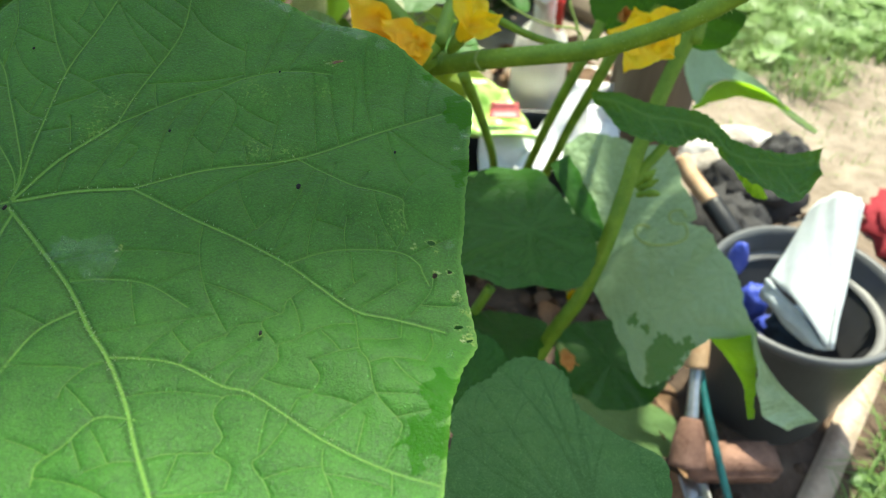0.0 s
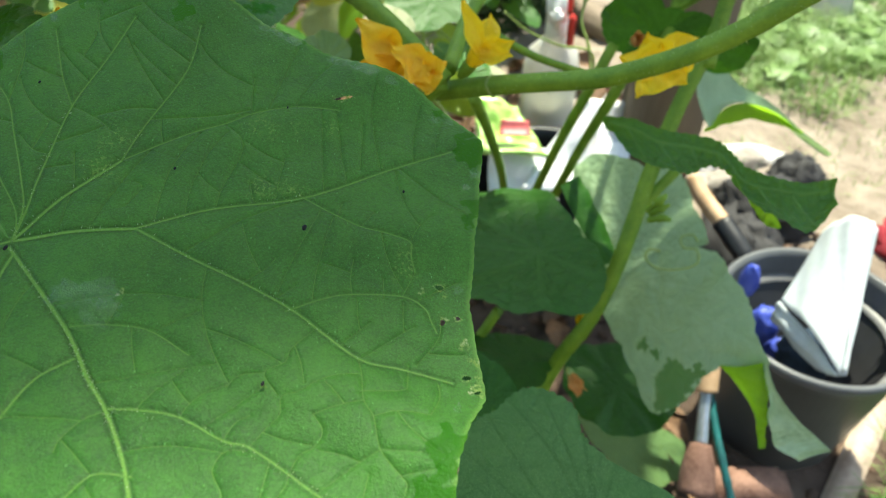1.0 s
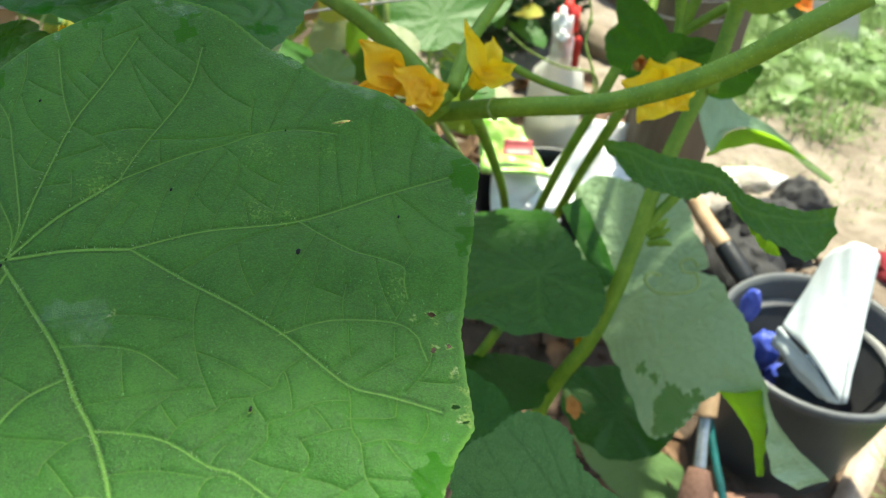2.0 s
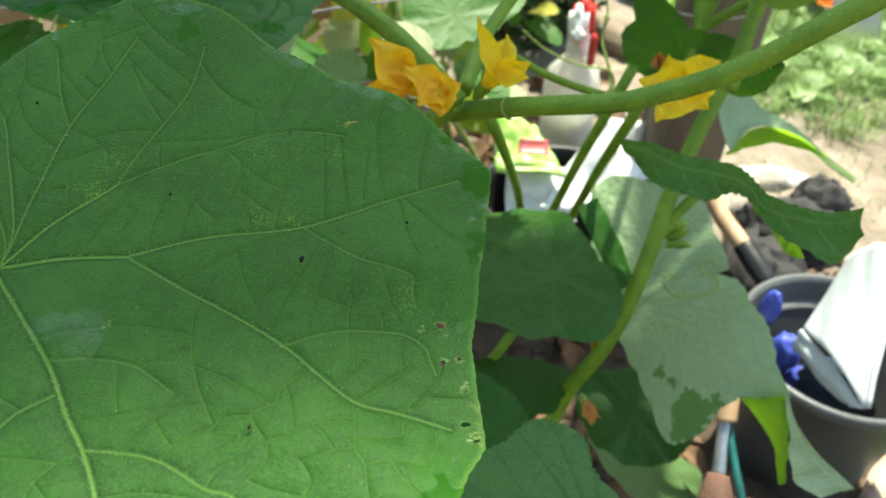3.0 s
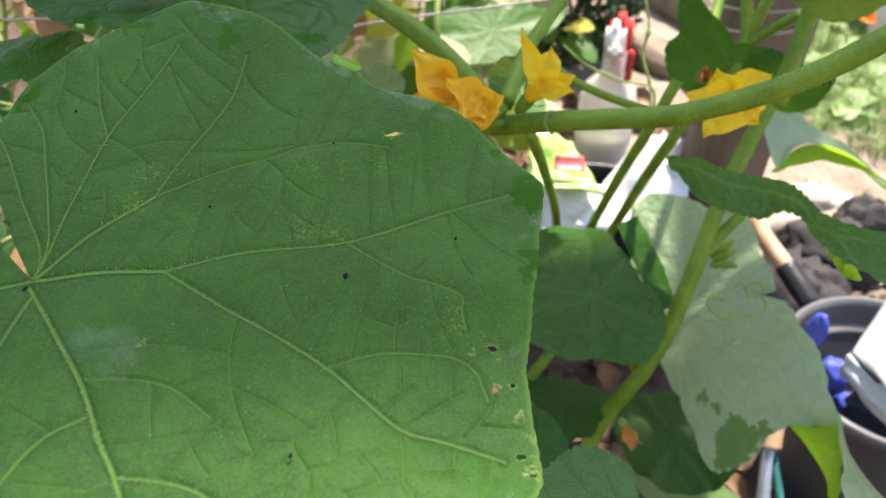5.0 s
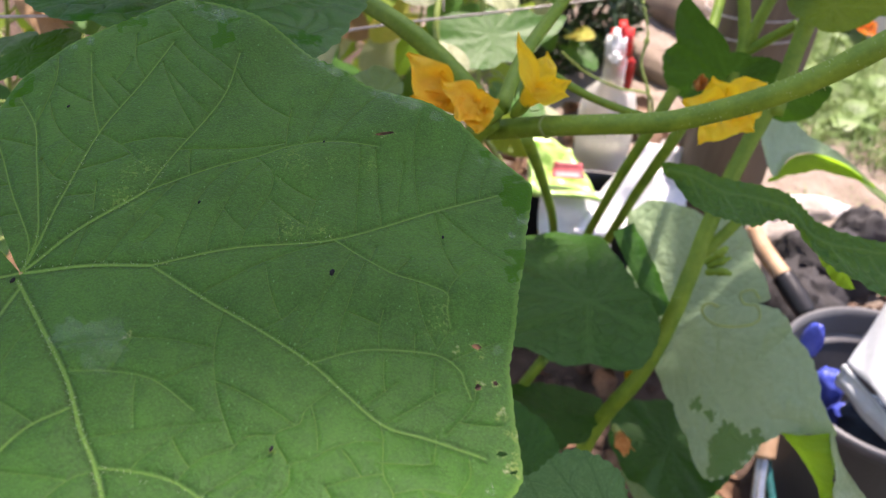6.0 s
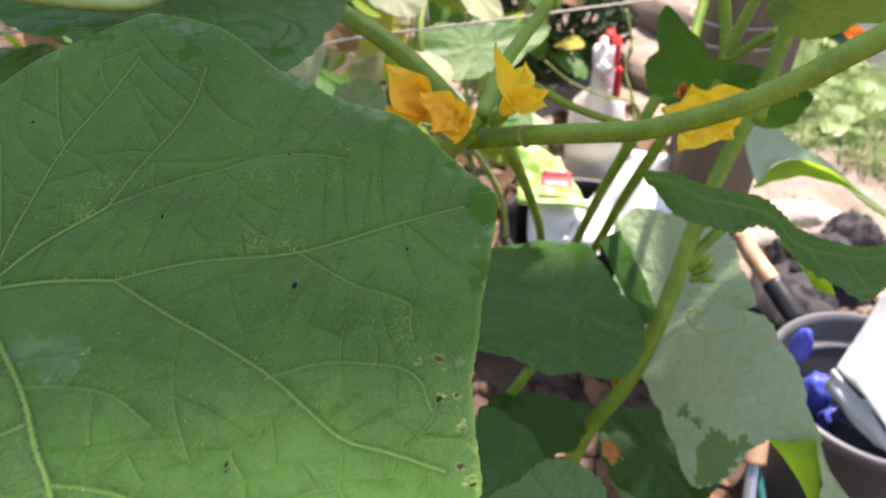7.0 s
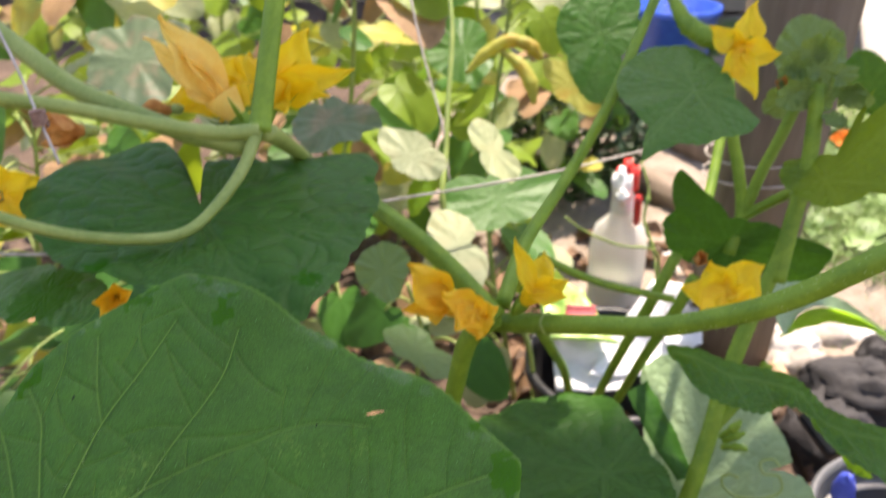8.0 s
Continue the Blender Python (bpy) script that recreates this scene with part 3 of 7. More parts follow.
def blade_mesh(name, control, lines, shape, na, nr, span=(-172, 172), teeth=0.002, tooth_count=44, seed=0, spacing=0.008, puff=0.0012, patches=(), holes=(), dense=None, fine_net=False, flat_from=None):
    """A leaf blade about its stalk's end: x across, y towards the tip. shape(x, y) gives the height of the plain sheet in leaf
    coordinates as (x, y, z); lines: veins as (polyline, half width at start, at end); patches: (attribute, x, y, radius, stretch x, stretch y)."""
    theta = np.linspace(radians(span[0]), radians(span[1]), na) if not dense else np.radians(np.interp(np.linspace(0, 1, na), [0, 0.9, 1], [span[0], dense, span[1]]))
    rim = outline_radius(theta, control, teeth, tooth_count, seed, max(2, na // 160))
    s = np.linspace(0.0, 1.0, nr) ** 0.8
    s[0] = 0.004
    rr = s[:, None] * rim[None, :]
    x = (rr * np.sin(theta)[None, :]).astype(np.float32)
    y = (rr * np.cos(theta)[None, :]).astype(np.float32)
    dv, level = segment_distance(x, y, lines)
    strength = level * (0.75 + 0.25 * np.exp(-np.hypot(x, y) / (0.5 * float(rim.max()))))
    wob = np.float32(0.0011)
    dn = net_distance(x + wob * np.sin(y * 310 + x * 90), y + wob * np.sin(x * 270 - y * 120), spacing, seed + 5, float(rim.max()) + 0.02)
    vein = np.clip(1 - dv / 0.00042, 0, 1) * strength
    vein_wide = np.exp(-np.clip(dv, 0, 1) / 0.0035) * level
    if fine_net:
        far_main, strong = segment_distance(x, y, [q for q in lines if q[1] > 0.00010], 0.02)
        far_main = np.clip(far_main, 0, None)
        strong = np.clip(1.4 * strong, 0, 1)
        far_rung = np.clip(segment_distance(x, y, [q for q in lines if q[1] > 0.00007], 0.012)[0], 0, None)
        away = np.clip(dv, 0, None)
        vein = np.clip(1 - far_main / 0.00028, 0, 1) * strong
        flank = np.exp(-((far_main - 0.0007) / 0.0005) ** 2) * strong
        net = vein
    else:
        net = np.clip(1 - dn / 0.0006, 0, 1) * (1 - vein)
        near = np.minimum(np.clip(dv, 0, None), dn * 1.3)
    if fine_net:
        # panels that rise from creased seams, with a valley along the main veins and the vein itself proud in it
        lift = puff * (0.30 * (1 - np.exp(-far_rung / 0.0005)) + 0.60 * (1 - np.exp(-far_rung / 0.0032)) + 0.10 * (1 - np.exp(-away / 0.0007)))
        lift = lift - 0.0008 * strong * np.exp(-far_main / 0.0022) + 0.0005 * strong * np.clip(1 - far_main / 0.0005, 0, 1)
    else:
        lift = puff * (1 - np.exp(-near / 0.0024)) - 0.4 * puff * vein_wide + 0.5 * puff * vein * (level > 0.5)
    edge = smooth_step((1 - s)[:, None] / 0.06)
    lift = lift * (0.35 + 0.65 * edge)
    if flat_from is not None:
        lift = lift * (1.05 - 0.30 * smooth_step((x - flat_from) / 0.05))
    if na < 200:
        vein = vein * 0.14
    margin = np.clip(((s - 0.988) / 0.010), 0, 1)[:, None] * np.ones_like(x)
    vein = np.maximum(vein, 0.55 * margin)
    X, Y, Zs = shape(x, y)
    v = np.stack([X, Y, Zs + lift], -1).reshape(-1, 3)
    i = np.arange(nr - 1)[:, None] * na
    j = np.arange(na - 1)[None, :]
    a = (i + j).ravel()
    quads = np.stack([a, a + na, a + na + 1, a + 1], -1)
    if holes:
        cx, cy = x.ravel()[quads].mean(1), y.ravel()[quads].mean(1)
        keep = np.ones(len(quads), bool)
        for hx, hy, ax, ay, turn in holes:
            ca, sa = math.cos(turn), math.sin(turn)
            u, w = (cx - hx) * ca + (cy - hy) * sa, -(cx - hx) * sa + (cy - hy) * ca
            keep &= (u / ax) ** 2 + (w / ay) ** 2 > 1
        quads = quads[keep]
    me = bpy.data.meshes.new(name)
    me.vertices.add(len(v))
    me.vertices.foreach_set("co", v.astype(np.float32).ravel())
    me.loops.add(quads.size)
    me.loops.foreach_set("vertex_index", quads.ravel().astype(np.int32))
    me.polygons.add(len(quads))
    me.polygons.foreach_set("loop_start", np.arange(0, quads.size, 4, dtype=np.int32))
    me.polygons.foreach_set("use_smooth", np.ones(len(quads), bool))
    me.update(calc_edges=True)
    vals = {"vein": vein, "net": net, "wet": np.zeros_like(x), "fleck": np.zeros_like(x), "scar": np.zeros_like(x), "film": np.zeros_like(x)}
    if fine_net:
        vals.update({"d3": far_rung * 1000, "d4": away * 1000, "flank": flank})
    rng = np.random.default_rng(seed + 9)
    cell = np.float32(0.0036)
    gx, gy = np.floor(x / cell + 0.35 * np.sin(y * 900)), np.floor(y / cell + 0.35 * np.sin(x * 800))
    bx, by = (gx + 0.5 + 0.4 * np.sin(gx * 12.9 + gy * 78.2)) * cell, (gy + 0.5 + 0.4 * np.sin(gx * 39.3 + gy * 11.1)) * cell
    for kind, ax, ay, rad, kx, ky in patches:
        if kind == "wet":
            # soaked patches fill whole cells of the net
            d = np.hypot((bx - ax) * kx, (by - ay) * ky) / rad
            vals[kind] = np.maximum(vals[kind], (d < 1).astype(np.float32))
            continue
        ph = rng.uniform(0, 6, 4)
        ang = np.arctan2((y - ay) * ky, (x - ax) * kx)
        rough_rad = rad * (1 + 0.22 * np.sin(3 * ang + ph[0]) + 0.16 * np.sin(5 * ang + ph[1]) + 0.10 * np.sin(11 * ang + ph[2]))
        d = np.hypot((x - ax) * kx, (y - ay) * ky) / rough_rad
        soft = 0.08 if kind != "fleck" else 0.9
        vals[kind] = np.maximum(vals[kind], np.clip((1 - d) / soft + (0.5 if soft < 0.5 else 0.0), 0, 1))
    for k, a in vals.items():
        at = me.attributes.new(k, "FLOAT", "POINT")
        at.data.foreach_set("value", a.ravel().astype(np.float32))
    return me


ROUND = [(-172, 0.62), (-150, 0.78), (-110, 0.84), (-60, 0.93), (-25, 0.96), (0, 1.0), (25, 0.96), (60, 0.93), (110, 0.84), (150, 0.78), (172, 0.62)]
HEART = [(-165, 0.12), (-145, 0.32), (-110, 0.40), (-70, 0.46), (-35, 0.62), (-12, 0.88), (0, 1.0), (12, 0.88), (35, 0.62), (70, 0.46), (110, 0.40), (145, 0.32), (165, 0.12)]


def palmate_veins(size, control, seed, width=0.0008):
    """Main veins fanning from the stalk's end, each with side veins."""
    rng = np.random.default_rng(seed)
    c = np.array(control, float)
    out = []
    for a in (0, -48, 48, -98, 98, -142, 142):
        a = a + rng.uniform(-5, 5)
        r = np.interp(a, c[:, 0], c[:, 1]) * size
        t = np.linspace(0, 0.95, 7)
        bend = rng.uniform(-7, 7)
        ang = np.radians(a + bend * t)
        pts = np.stack([t * r * np.sin(ang), t * r * np.cos(ang)], -1)
        out.append((pts, width * (0.9 if abs(a) < 110 else 0.6), width * 0.25))
        for k in (2, 3, 4, 5):
            for sgn in (-1, 1):
                b = math.radians(a) + sgn * math.radians(rng.uniform(32, 48))
                ln = size * rng.uniform(0.16, 0.30) * (1 - 0.12 * k)
                o = pts[k]
                q = np.array([o + u * ln * np.array([math.sin(b - sgn * 0.3 * u), math.cos(b - sgn * 0.3 * u)]) for u in (0, 0.35, 0.7, 1.0)])
                out.append((q, width * 0.45, width * 0.12))
    return out


def facet_leaf(parent, o, ex, ey, rim, material, label="", seed=1, fine=0, bend=(0.0, 0.0, 0.0), ripple=0.003, veins=True, puff=0.0010, spacing=0.008, teeth=0.002, patches=(), name="leaf", vein_width=0.0007, fan=None, dish=0.0):
    """A leaf or a turned part of one: rim as (degrees, millimetres) round a centre o in the plane of ex and ey; bend: curvature across, along and twist; dish: how far the middle is sunk."""
    o, ex, ey = (np.array(p, float) for p in (o, ex, ey))
    n = np.cross(ex, ey)
    rim = sorted(rim)
    first, last = rim[0], rim[-1]
    gap = first[0] + 360 - last[0]
    cut = last[1] + (first[1] - last[1]) * (180 - last[0]) / gap if gap > 0.5 else last[1]
    ctl = [(-180, cut * 0.001)] + [(a, r * 0.001) for a, r in rim] + [(180, cut * 0.001)]
    size = max(r for _, r in ctl)
    rng = np.random.default_rng(seed)
    ph = rng.uniform(0, 6.28, 5)

    def shape(x, y):
        r = np.hypot(x, y) / size
        th = np.arctan2(x, y)
        z = (bend[0] * x * x + bend[1] * y * y + bend[2] * x * y) / size + dish * size * (np.minimum(np.sqrt(r * r + 0.02), 0.6) - 0.6)
        z = z + ripple * r ** 2 * (np.sin(4 * th + ph[0]) + 0.6 * np.sin(9 * th + ph[1]) + 0.4 * np.sin(15 * th + ph[2]))
        return x, y, z

    na, nr = ((360, 72), (180, 38), (96, 20), (40, 8), (26, 6), (480, 120))[fine]
    lines = palmate_veins(size, [(a, r / size) for a, r in ctl], seed, vein_width) if veins else [(np.array([(0, -9.0), (0, -8.0)]), 0.0001, 0.0001)]
    if fan is not None:
        ca = np.array(ctl)
        start = 0.92 * np.interp(fan, ca[:, 0], ca[:, 1]) * np.array([math.sin(radians(fan)), math.cos(radians(fan))])
        lines = []
        for k, off in enumerate((180, 150, 210, 120, 240, 90, 270, 60, 300)):
            a = (fan + off + rng.uniform(-6, 6) + 180) % 360 - 180
            end = 0.96 * np.interp(a, ca[:, 0], ca[:, 1]) * np.array([math.sin(radians(a)), math.cos(radians(a))])
            side = np.array([end[1] - start[1], start[0] - end[0]]) * rng.uniform(-0.08, 0.08)
            lines.append((np.array([start + (end - start) * t + side * math.sin(math.pi * t) for t in np.linspace(0, 1, 8)]), vein_width * (0.9 if k < 3 else 0.55), vein_width * 0.2))
        lines += grow_net(lines, 0.016, seed, lambda a: float(np.interp(a, ca[:, 0], ca[:, 1])))
    me = blade_mesh(name, ctl, lines, shape, na, nr, (-180, 180), teeth, 46, seed, spacing, puff, patches)
    v = np.zeros(len(me.vertices) * 3, np.float32)
    me.vertices.foreach_get("co", v)
    v = v.reshape(-1, 3).astype(float)
    me.vertices.foreach_set("co", (o + v[:, :1] * ex + v[:, 1:2] * ey + v[:, 2:] * n).astype(np.float32).ravel())
    me.update()
    return part(name, me, material, parent, label)


def strip_leaf(parent, edge_a, edge_b, material, label="", seed=1, bulge=0.0, name="leaf", nu=120, nv=26, teeth=0.0015, ripple=0.001, puff=0.0008):
    """A curled leaf or turned lobe, stretched between its two long edges."""
    a, b = spline(edge_a, nu), spline(edge_b, nu)
    rng = np.random.default_rng(seed)
    u = np.linspace(0, 1, nu)
    length = float(np.linalg.norm(np.diff(a, axis=0), axis=1).sum())
    ph = np.cumsum(rng.uniform(0.5, 1.5, nu))
    saw = np.abs((ph / ph[-1] * max(6, length / 0.006)) % 1.0 - 0.4)
    d = b - a
    wide = np.linalg.norm(d, axis=1)
    b = b - d / (wide[:, None] + 1e-6) * (teeth * saw * np.clip(wide / 0.01, 0, 1))[:, None]
    w = np.linspace(0, 1, nv)
    P3 = a[None] * (1 - w)[:, None, None] + b[None] * w[:, None, None]
    tan = np.gradient(a, axis=0)
    n = np.cross(tan, d)
    n /= np.linalg.norm(n, axis=1)[:, None] + 1e-9
    px, py = (u[None] * length * np.ones((nv, 1))).astype(np.float32), (w[:, None] * np.maximum(wide, 0.002)[None]).astype(np.float32)
    lines = [(np.array([(t * length, float(np.interp(t, u, wide)) * 0.25) for t in (0.02, 0.25, 0.5, 0.75, 0.97)]), 0.0006, 0.0002)]
    for t in np.linspace(0.1, 0.85, 7):
        h = float(np.interp(t, u, wide))
        lines.append((np.array([(t * length, h * 0.25), ((t + 0.05) * length, h * 0.6), ((t + 0.08) * length, h * 0.95)]), 0.0003, 0.0001))
    dv, _ = segment_distance(px, py, lines)
    dn = net_distance(px, py, 0.007, seed, length + 0.05)
    lift = puff * (1 - np.exp(-np.minimum(np.clip(dv, 0, None), dn) / 0.002)) + bulge * np.sin(np.pi * w)[:, None] + ripple * np.sin(u * 21 + seed)[None] * w[:, None]
    V3 = (P3 + n[None] * lift[:, :, None]).reshape(-1, 3)
    q = (np.arange(nv - 1)[:, None] * nu + np.arange(nu - 1)[None]).ravel()
    me = mesh_of(name, V3, np.stack([q, q + 1, q + nu + 1, q + nu], -1).tolist())
    for k, val in (("vein", np.clip(1 - dv / 0.0005, 0, 1)), ("net", np.clip(1 - dn / 0.0006, 0, 1))):
        me.attributes.new(k, "FLOAT", "POINT").data.foreach_set("value", val.ravel().astype(np.float32))
    return part(name, me, material, parent, label)


def petal_arrays(length, width, curl, point, n=9, k=7, cup=0.25):
    """One petal along +y, rising by curl, pointed at the end."""
    v, f = [], []
    for i in range(n):
        t = i / (n - 1)
        w = width * (0.45 + 0.55 * math.sin(0.5 * math.pi * min(t / 0.42, 1.0)))
        if t > 0.42:
            w *= max(0.0, 1 - ((t - 0.42) / 0.58) ** (2.6 - 1.5 * min(point, 1.0)))
        if i == n - 1:
            w = width * 0.06
        for j in range(k):
            u = 2 * j / (k - 1) - 1
            z = curl * length * t ** 2 + cup * w * u * u + 0.05 * width * math.sin(9 * t + 4 * u)
            v.append((u * w * 0.5, length * t, z))
    for i in range(n - 1):
        for j in range(k - 1):
            a = i * k + j
            f.append((a, a + 1, a + k + 1, a + k))
    return np.array(v), f


def flower(parent, at, facing, size, material=None, curl=0.0, tilt=25.0, point=0.8, seed=0, width=0.62, label="", spin=0.0, tube_len=0.45, open_petals=5, heart=True):
    """A five-petalled trumpet flower: green calyx, joined throat, crinkled petals set round the rim."""
    material = material or M_PETAL
    rng = np.random.default_rng(seed)
    q = Vector(facing).normalized().to_track_quat("Z", "Y").to_matrix().to_4x4()
    m = np.array(Matrix.Translation(at) @ q @ pose(0, 0, 0, 0, 0, spin))
    R = size / 2
    v, f = lathe([(0.08 * R, -tube_len * R * 1.5), (0.17 * R, -tube_len * R * 1.2), (0.20 * R, -tube_len * R * 0.8), (0.13 * R, -0.5 * tube_len * R)], 14)
    calyx = part("flower", mesh_of("flower", moved(v, m), f), M_STEM_PALE, parent, label)
    v, f = lathe([(0.10 * R, -tube_len * R * 0.95), (0.17 * R, -tube_len * R * 0.5), (0.27 * R, -0.06 * R)], 20)
    part("throat", mesh_of("throat", moved(v, m), f), material, calyx)
    for i in range(open_petals):
        pv, pf = petal_arrays(R * rng.uniform(0.86, 1.0), R * width * 1.45 * rng.uniform(0.9, 1.1), curl + rng.uniform(-0.12, 0.12), point, 13, 9)
        pv[:, 2] += 0.035 * R * np.sin(pv[:, 0] / R * 16 + rng.uniform(0, 6)) * (pv[:, 1] / R) + 0.02 * R * np.sin(pv[:, 1] / R * 19 + pv[:, 0] / R * 7)
        t = pose(0, 0, 0, 0, 0, 72 * i + rng.uniform(-9, 9)) @ Matrix.Translation((0, 0.13 * R, -0.13 * R)) @ pose(0, 0, 0, tilt + rng.uniform(-10, 10), rng.uniform(-10, 10), 0)
        part("petal", mesh_of("petal", moved(moved(pv, t), m), pf), material, calyx)
    for i in range(5):
        a = 72 * i + 36
        sv, sf = petal_arrays(R * 0.36, R * 0.08, 0.5, 1.0, 5, 3)
        t = pose(0, 0, -tube_len * R * 0.8, 0, 0, a) @ Matrix.Translation((0, 0.16 * R, 0)) @ pose(0, 0, 0, 30, 0, 0)
        part("sepal", mesh_of("sepal", moved(moved(sv, t), m), sf), M_STEM_PALE, calyx)
    if heart:
        hv, hf = lathe([(0.001, 0.02 * R), (0.07 * R, 0.0), (0.09 * R, -0.08 * R), (0.07 * R, -0.3 * R)], 10)
        part("stigma", mesh_of("stigma", moved(hv, m), hf), M_PETAL_ORANGE, calyx)
    return calyx


def shaped_flower(parent, at, back, petals, label, material=None, seed=0, heart=True):
    """A flower whose petals are set one by one: (tip, width, twist in degrees, curl, material)."""
    material = material or M_PETAL
    at, back = Vector(at), Vector(back)
    R = max((Vector(p[0]) - at).length for p in petals)
    q = (at - back).normalized().to_track_quat("Z", "Y").to_matrix().to_4x4()
    m = np.array(Matrix.Translation(at) @ q)
    v, f = lathe([(0.05 * R, -0.62 * R), (0.11 * R, -0.5 * R), (0.13 * R, -0.32 * R), (0.10 * R, -0.2 * R)], 14)
    calyx = part("flower", mesh_of("flower", moved(v, m), f), M_STEM, parent, label)
    v, f = lathe([(0.09 * R, -0.34 * R), (0.14 * R, -0.18 * R), (0.20 * R, 0.01 * R)], 18)
    part("throat", mesh_of("throat", moved(v, m), f), material, calyx)
    rng = np.random.default_rng(seed)
    for tip, wide, twist, curl, mat in petals:
        y = Vector(tip) - at
        ln = y.length
        y.normalize()
        view = (at - Vector((0.0, 0.0, 0.79))).normalized()
        x = y.cross(-view).normalized()
        x = Matrix.Rotation(radians(twist), 3, y) @ x
        z = x.cross(y)
        pv, pf = petal_arrays(ln, wide * 1.15, 0.0, 0.95, 17, 11, 0.18)
        u, t = pv[:, 0] / wide, pv[:, 1] / ln
        pv[:, 2] += curl * ln * (t * t - t) * 2 + 0.05 * wide * np.cos(u * 14) * (1 - t) + 0.06 * wide * np.sin(t * 13 + u * 5 + rng.uniform(0, 6)) * t
        pv[:, 0] += 0.08 * wide * np.sin(t * 9 + rng.uniform(0, 6)) * t
        M = Matrix((x, y, z)).transposed().to_4x4()
        M.translation = at
        part("petal", mesh_of("petal", moved(pv, np.array(M)), pf), mat or material, calyx)
    for i in range(5):
        sv, sf = petal_arrays(R * 0.30, R * 0.06, 0.5, 1.0, 5, 3)
        t = pose(0, 0, -0.34 * R, 0, 0, 72 * i + 30) @ Matrix.Translation((0, 0.12 * R, 0)) @ pose(0, 0, 0, 30, 0, 0)
        part("sepal", mesh_of("sepal", moved(moved(sv, t), m), sf), M_STEM, calyx)
    if heart:
        hv, hf = lathe([(0.001, 0.06 * R), (0.05 * R, 0.04 * R), (0.06 * R, -0.06 * R), (0.04 * R, -0.2 * R)], 10)
        part("stigma", mesh_of("stigma", moved(hv, m), hf), M_PETAL_ORANGE, calyx)
    return calyx


# ---------------------------------------------------------------- setting
def ground_height(x, y):
    return 0.03 * np.sin(1.7 * x + 0.6) * np.sin(1.3 * y) + 0.012 * np.sin(9 * x + 2) * np.sin(8 * y + 1)


def build_ground():
    near = np.linspace(-2.5, 4.0, 150)
    ax = np.concatenate([[-60, -30, -15, -7, -4], near, [6, 9, 16, 30, 60]])
    X, Y = np.meshgrid(ax, ax)
    rng = np.random.default_rng(3)
    fade = np.exp(-np.maximum(0, np.hypot(X, Y - 1) - 2.5))
    Zg = ground_height(X, Y) * fade + 0.006 * rng.standard_normal(X.shape) * fade
    v = np.stack([X, Y, Zg], -1).reshape(-1, 3)
    n = len(ax)
    f = [(i * n + j, i * n + j + 1, (i + 1) * n + j + 1, (i + 1) * n + j) for i in range(n - 1) for j in range(n - 1)]
    m, nt, p = nodes_of("garden_soil")
    big, mid, fine = noise_node(nt, 2.2, 5.0), noise_node(nt, 14.0, 6.0), noise_node(nt, 90.0, 5.0)
    soil = ramp(nt, mid.outputs[0], [(0.3, (0.035, 0.022, 0.015)), (0.6, (0.10, 0.065, 0.045)), (0.8, (0.17, 0.12, 0.085))])
    sand = ramp(nt, mid.outputs[0], [(0.25, (0.14, 0.105, 0.075)), (0.5, (0.25, 0.20, 0.155)), (0.75, (0.36, 0.30, 0.245))])
    tc = nt.nodes.new("ShaderNodeTexCoord")
    sx = nt.nodes.new("ShaderNodeSeparateXYZ")
    link(nt, tc.outputs["Object"], sx.inputs[0])
    # the trodden sandy path lies beyond a line that runs across the plot
    side = sums(nt, "ADD", sums(nt, "ADD", sums(nt, "MINIMUM", sums(nt, "MULTIPLY", sums(nt, "ADD", sx.outputs[0], 0.22), 4.0), 0.0), sums(nt, "ADD", sx.outputs[1], sums(nt, "MULTIPLY", sx.outputs[0], 0.55))), sums(nt, "MULTIPLY", big.outputs[0], 0.35))
    col = mix(nt, ramp_fac(nt, side, 1.30, 1.45), soil, sand)
    col = mix(nt, sums(nt, "MULTIPLY", ramp_fac(nt, fine.outputs[0], 0.55, 0.75), 0.35), col, (0.10, 0.08, 0.06))
    link(nt, col, p.inputs["Base Color"])
    p.inputs["Roughness"].default_value = 0.95
    b1 = bump(nt, mid.outputs[0], 0.8, 0.02)
    link(nt, bump(nt, fine.outputs[0], 0.8, 0.006, b1), p.inputs["Normal"])
    tagged(part("ground", mesh_of("ground", v, f), m), "bare brown garden soil with a pale sandy path", "ground", kind="structure")


build_ground()

# rendered wall far behind the beds
tagged(part("wall_north", box_bm((9.0, 0.2, 2.2), pose(0.6, 3.8, 1.1, 0, 0, -3), 0.01), M_WALL), "greyish lilac rendered garden wall behind the beds", "wall", kind="structure")
# house wall well behind the camera
tagged(part("wall_south", box_bm((9.0, 0.25, 2.4), pose(0, -3.4, 1.2), 0.01), M_WALL), "plain rendered house wall across the yard", "wall", kind="structure")

# unseen broad board on two posts, added overhead to shade the near leaves
SHADE_H, SHADE_S, SHADE_N = 4.6, 0.090, 0.64      # height; where its shade begins and ends on the leaves
shift = sun_way / sun_way.z * (SHADE_H - 0.62)
pergola = root("pergola", (shift.x, shift.y + 0.3, 0.0), "unseen timber frame with one broad board, added to shade the leaves", "pergola")
bm_ = bmesh.new()
edge_ = [(-2.6, SHADE_S - 0.16), (-0.51, SHADE_S - 0.16), (0.39, SHADE_S + 0.16), (2.6, SHADE_S + 0.16), (2.6, SHADE_N), (-2.6, SHADE_N)]
low_ = [bm_.verts.new((shift.x + x, shift.y + y, SHADE_H - 0.03)) for x, y in edge_]
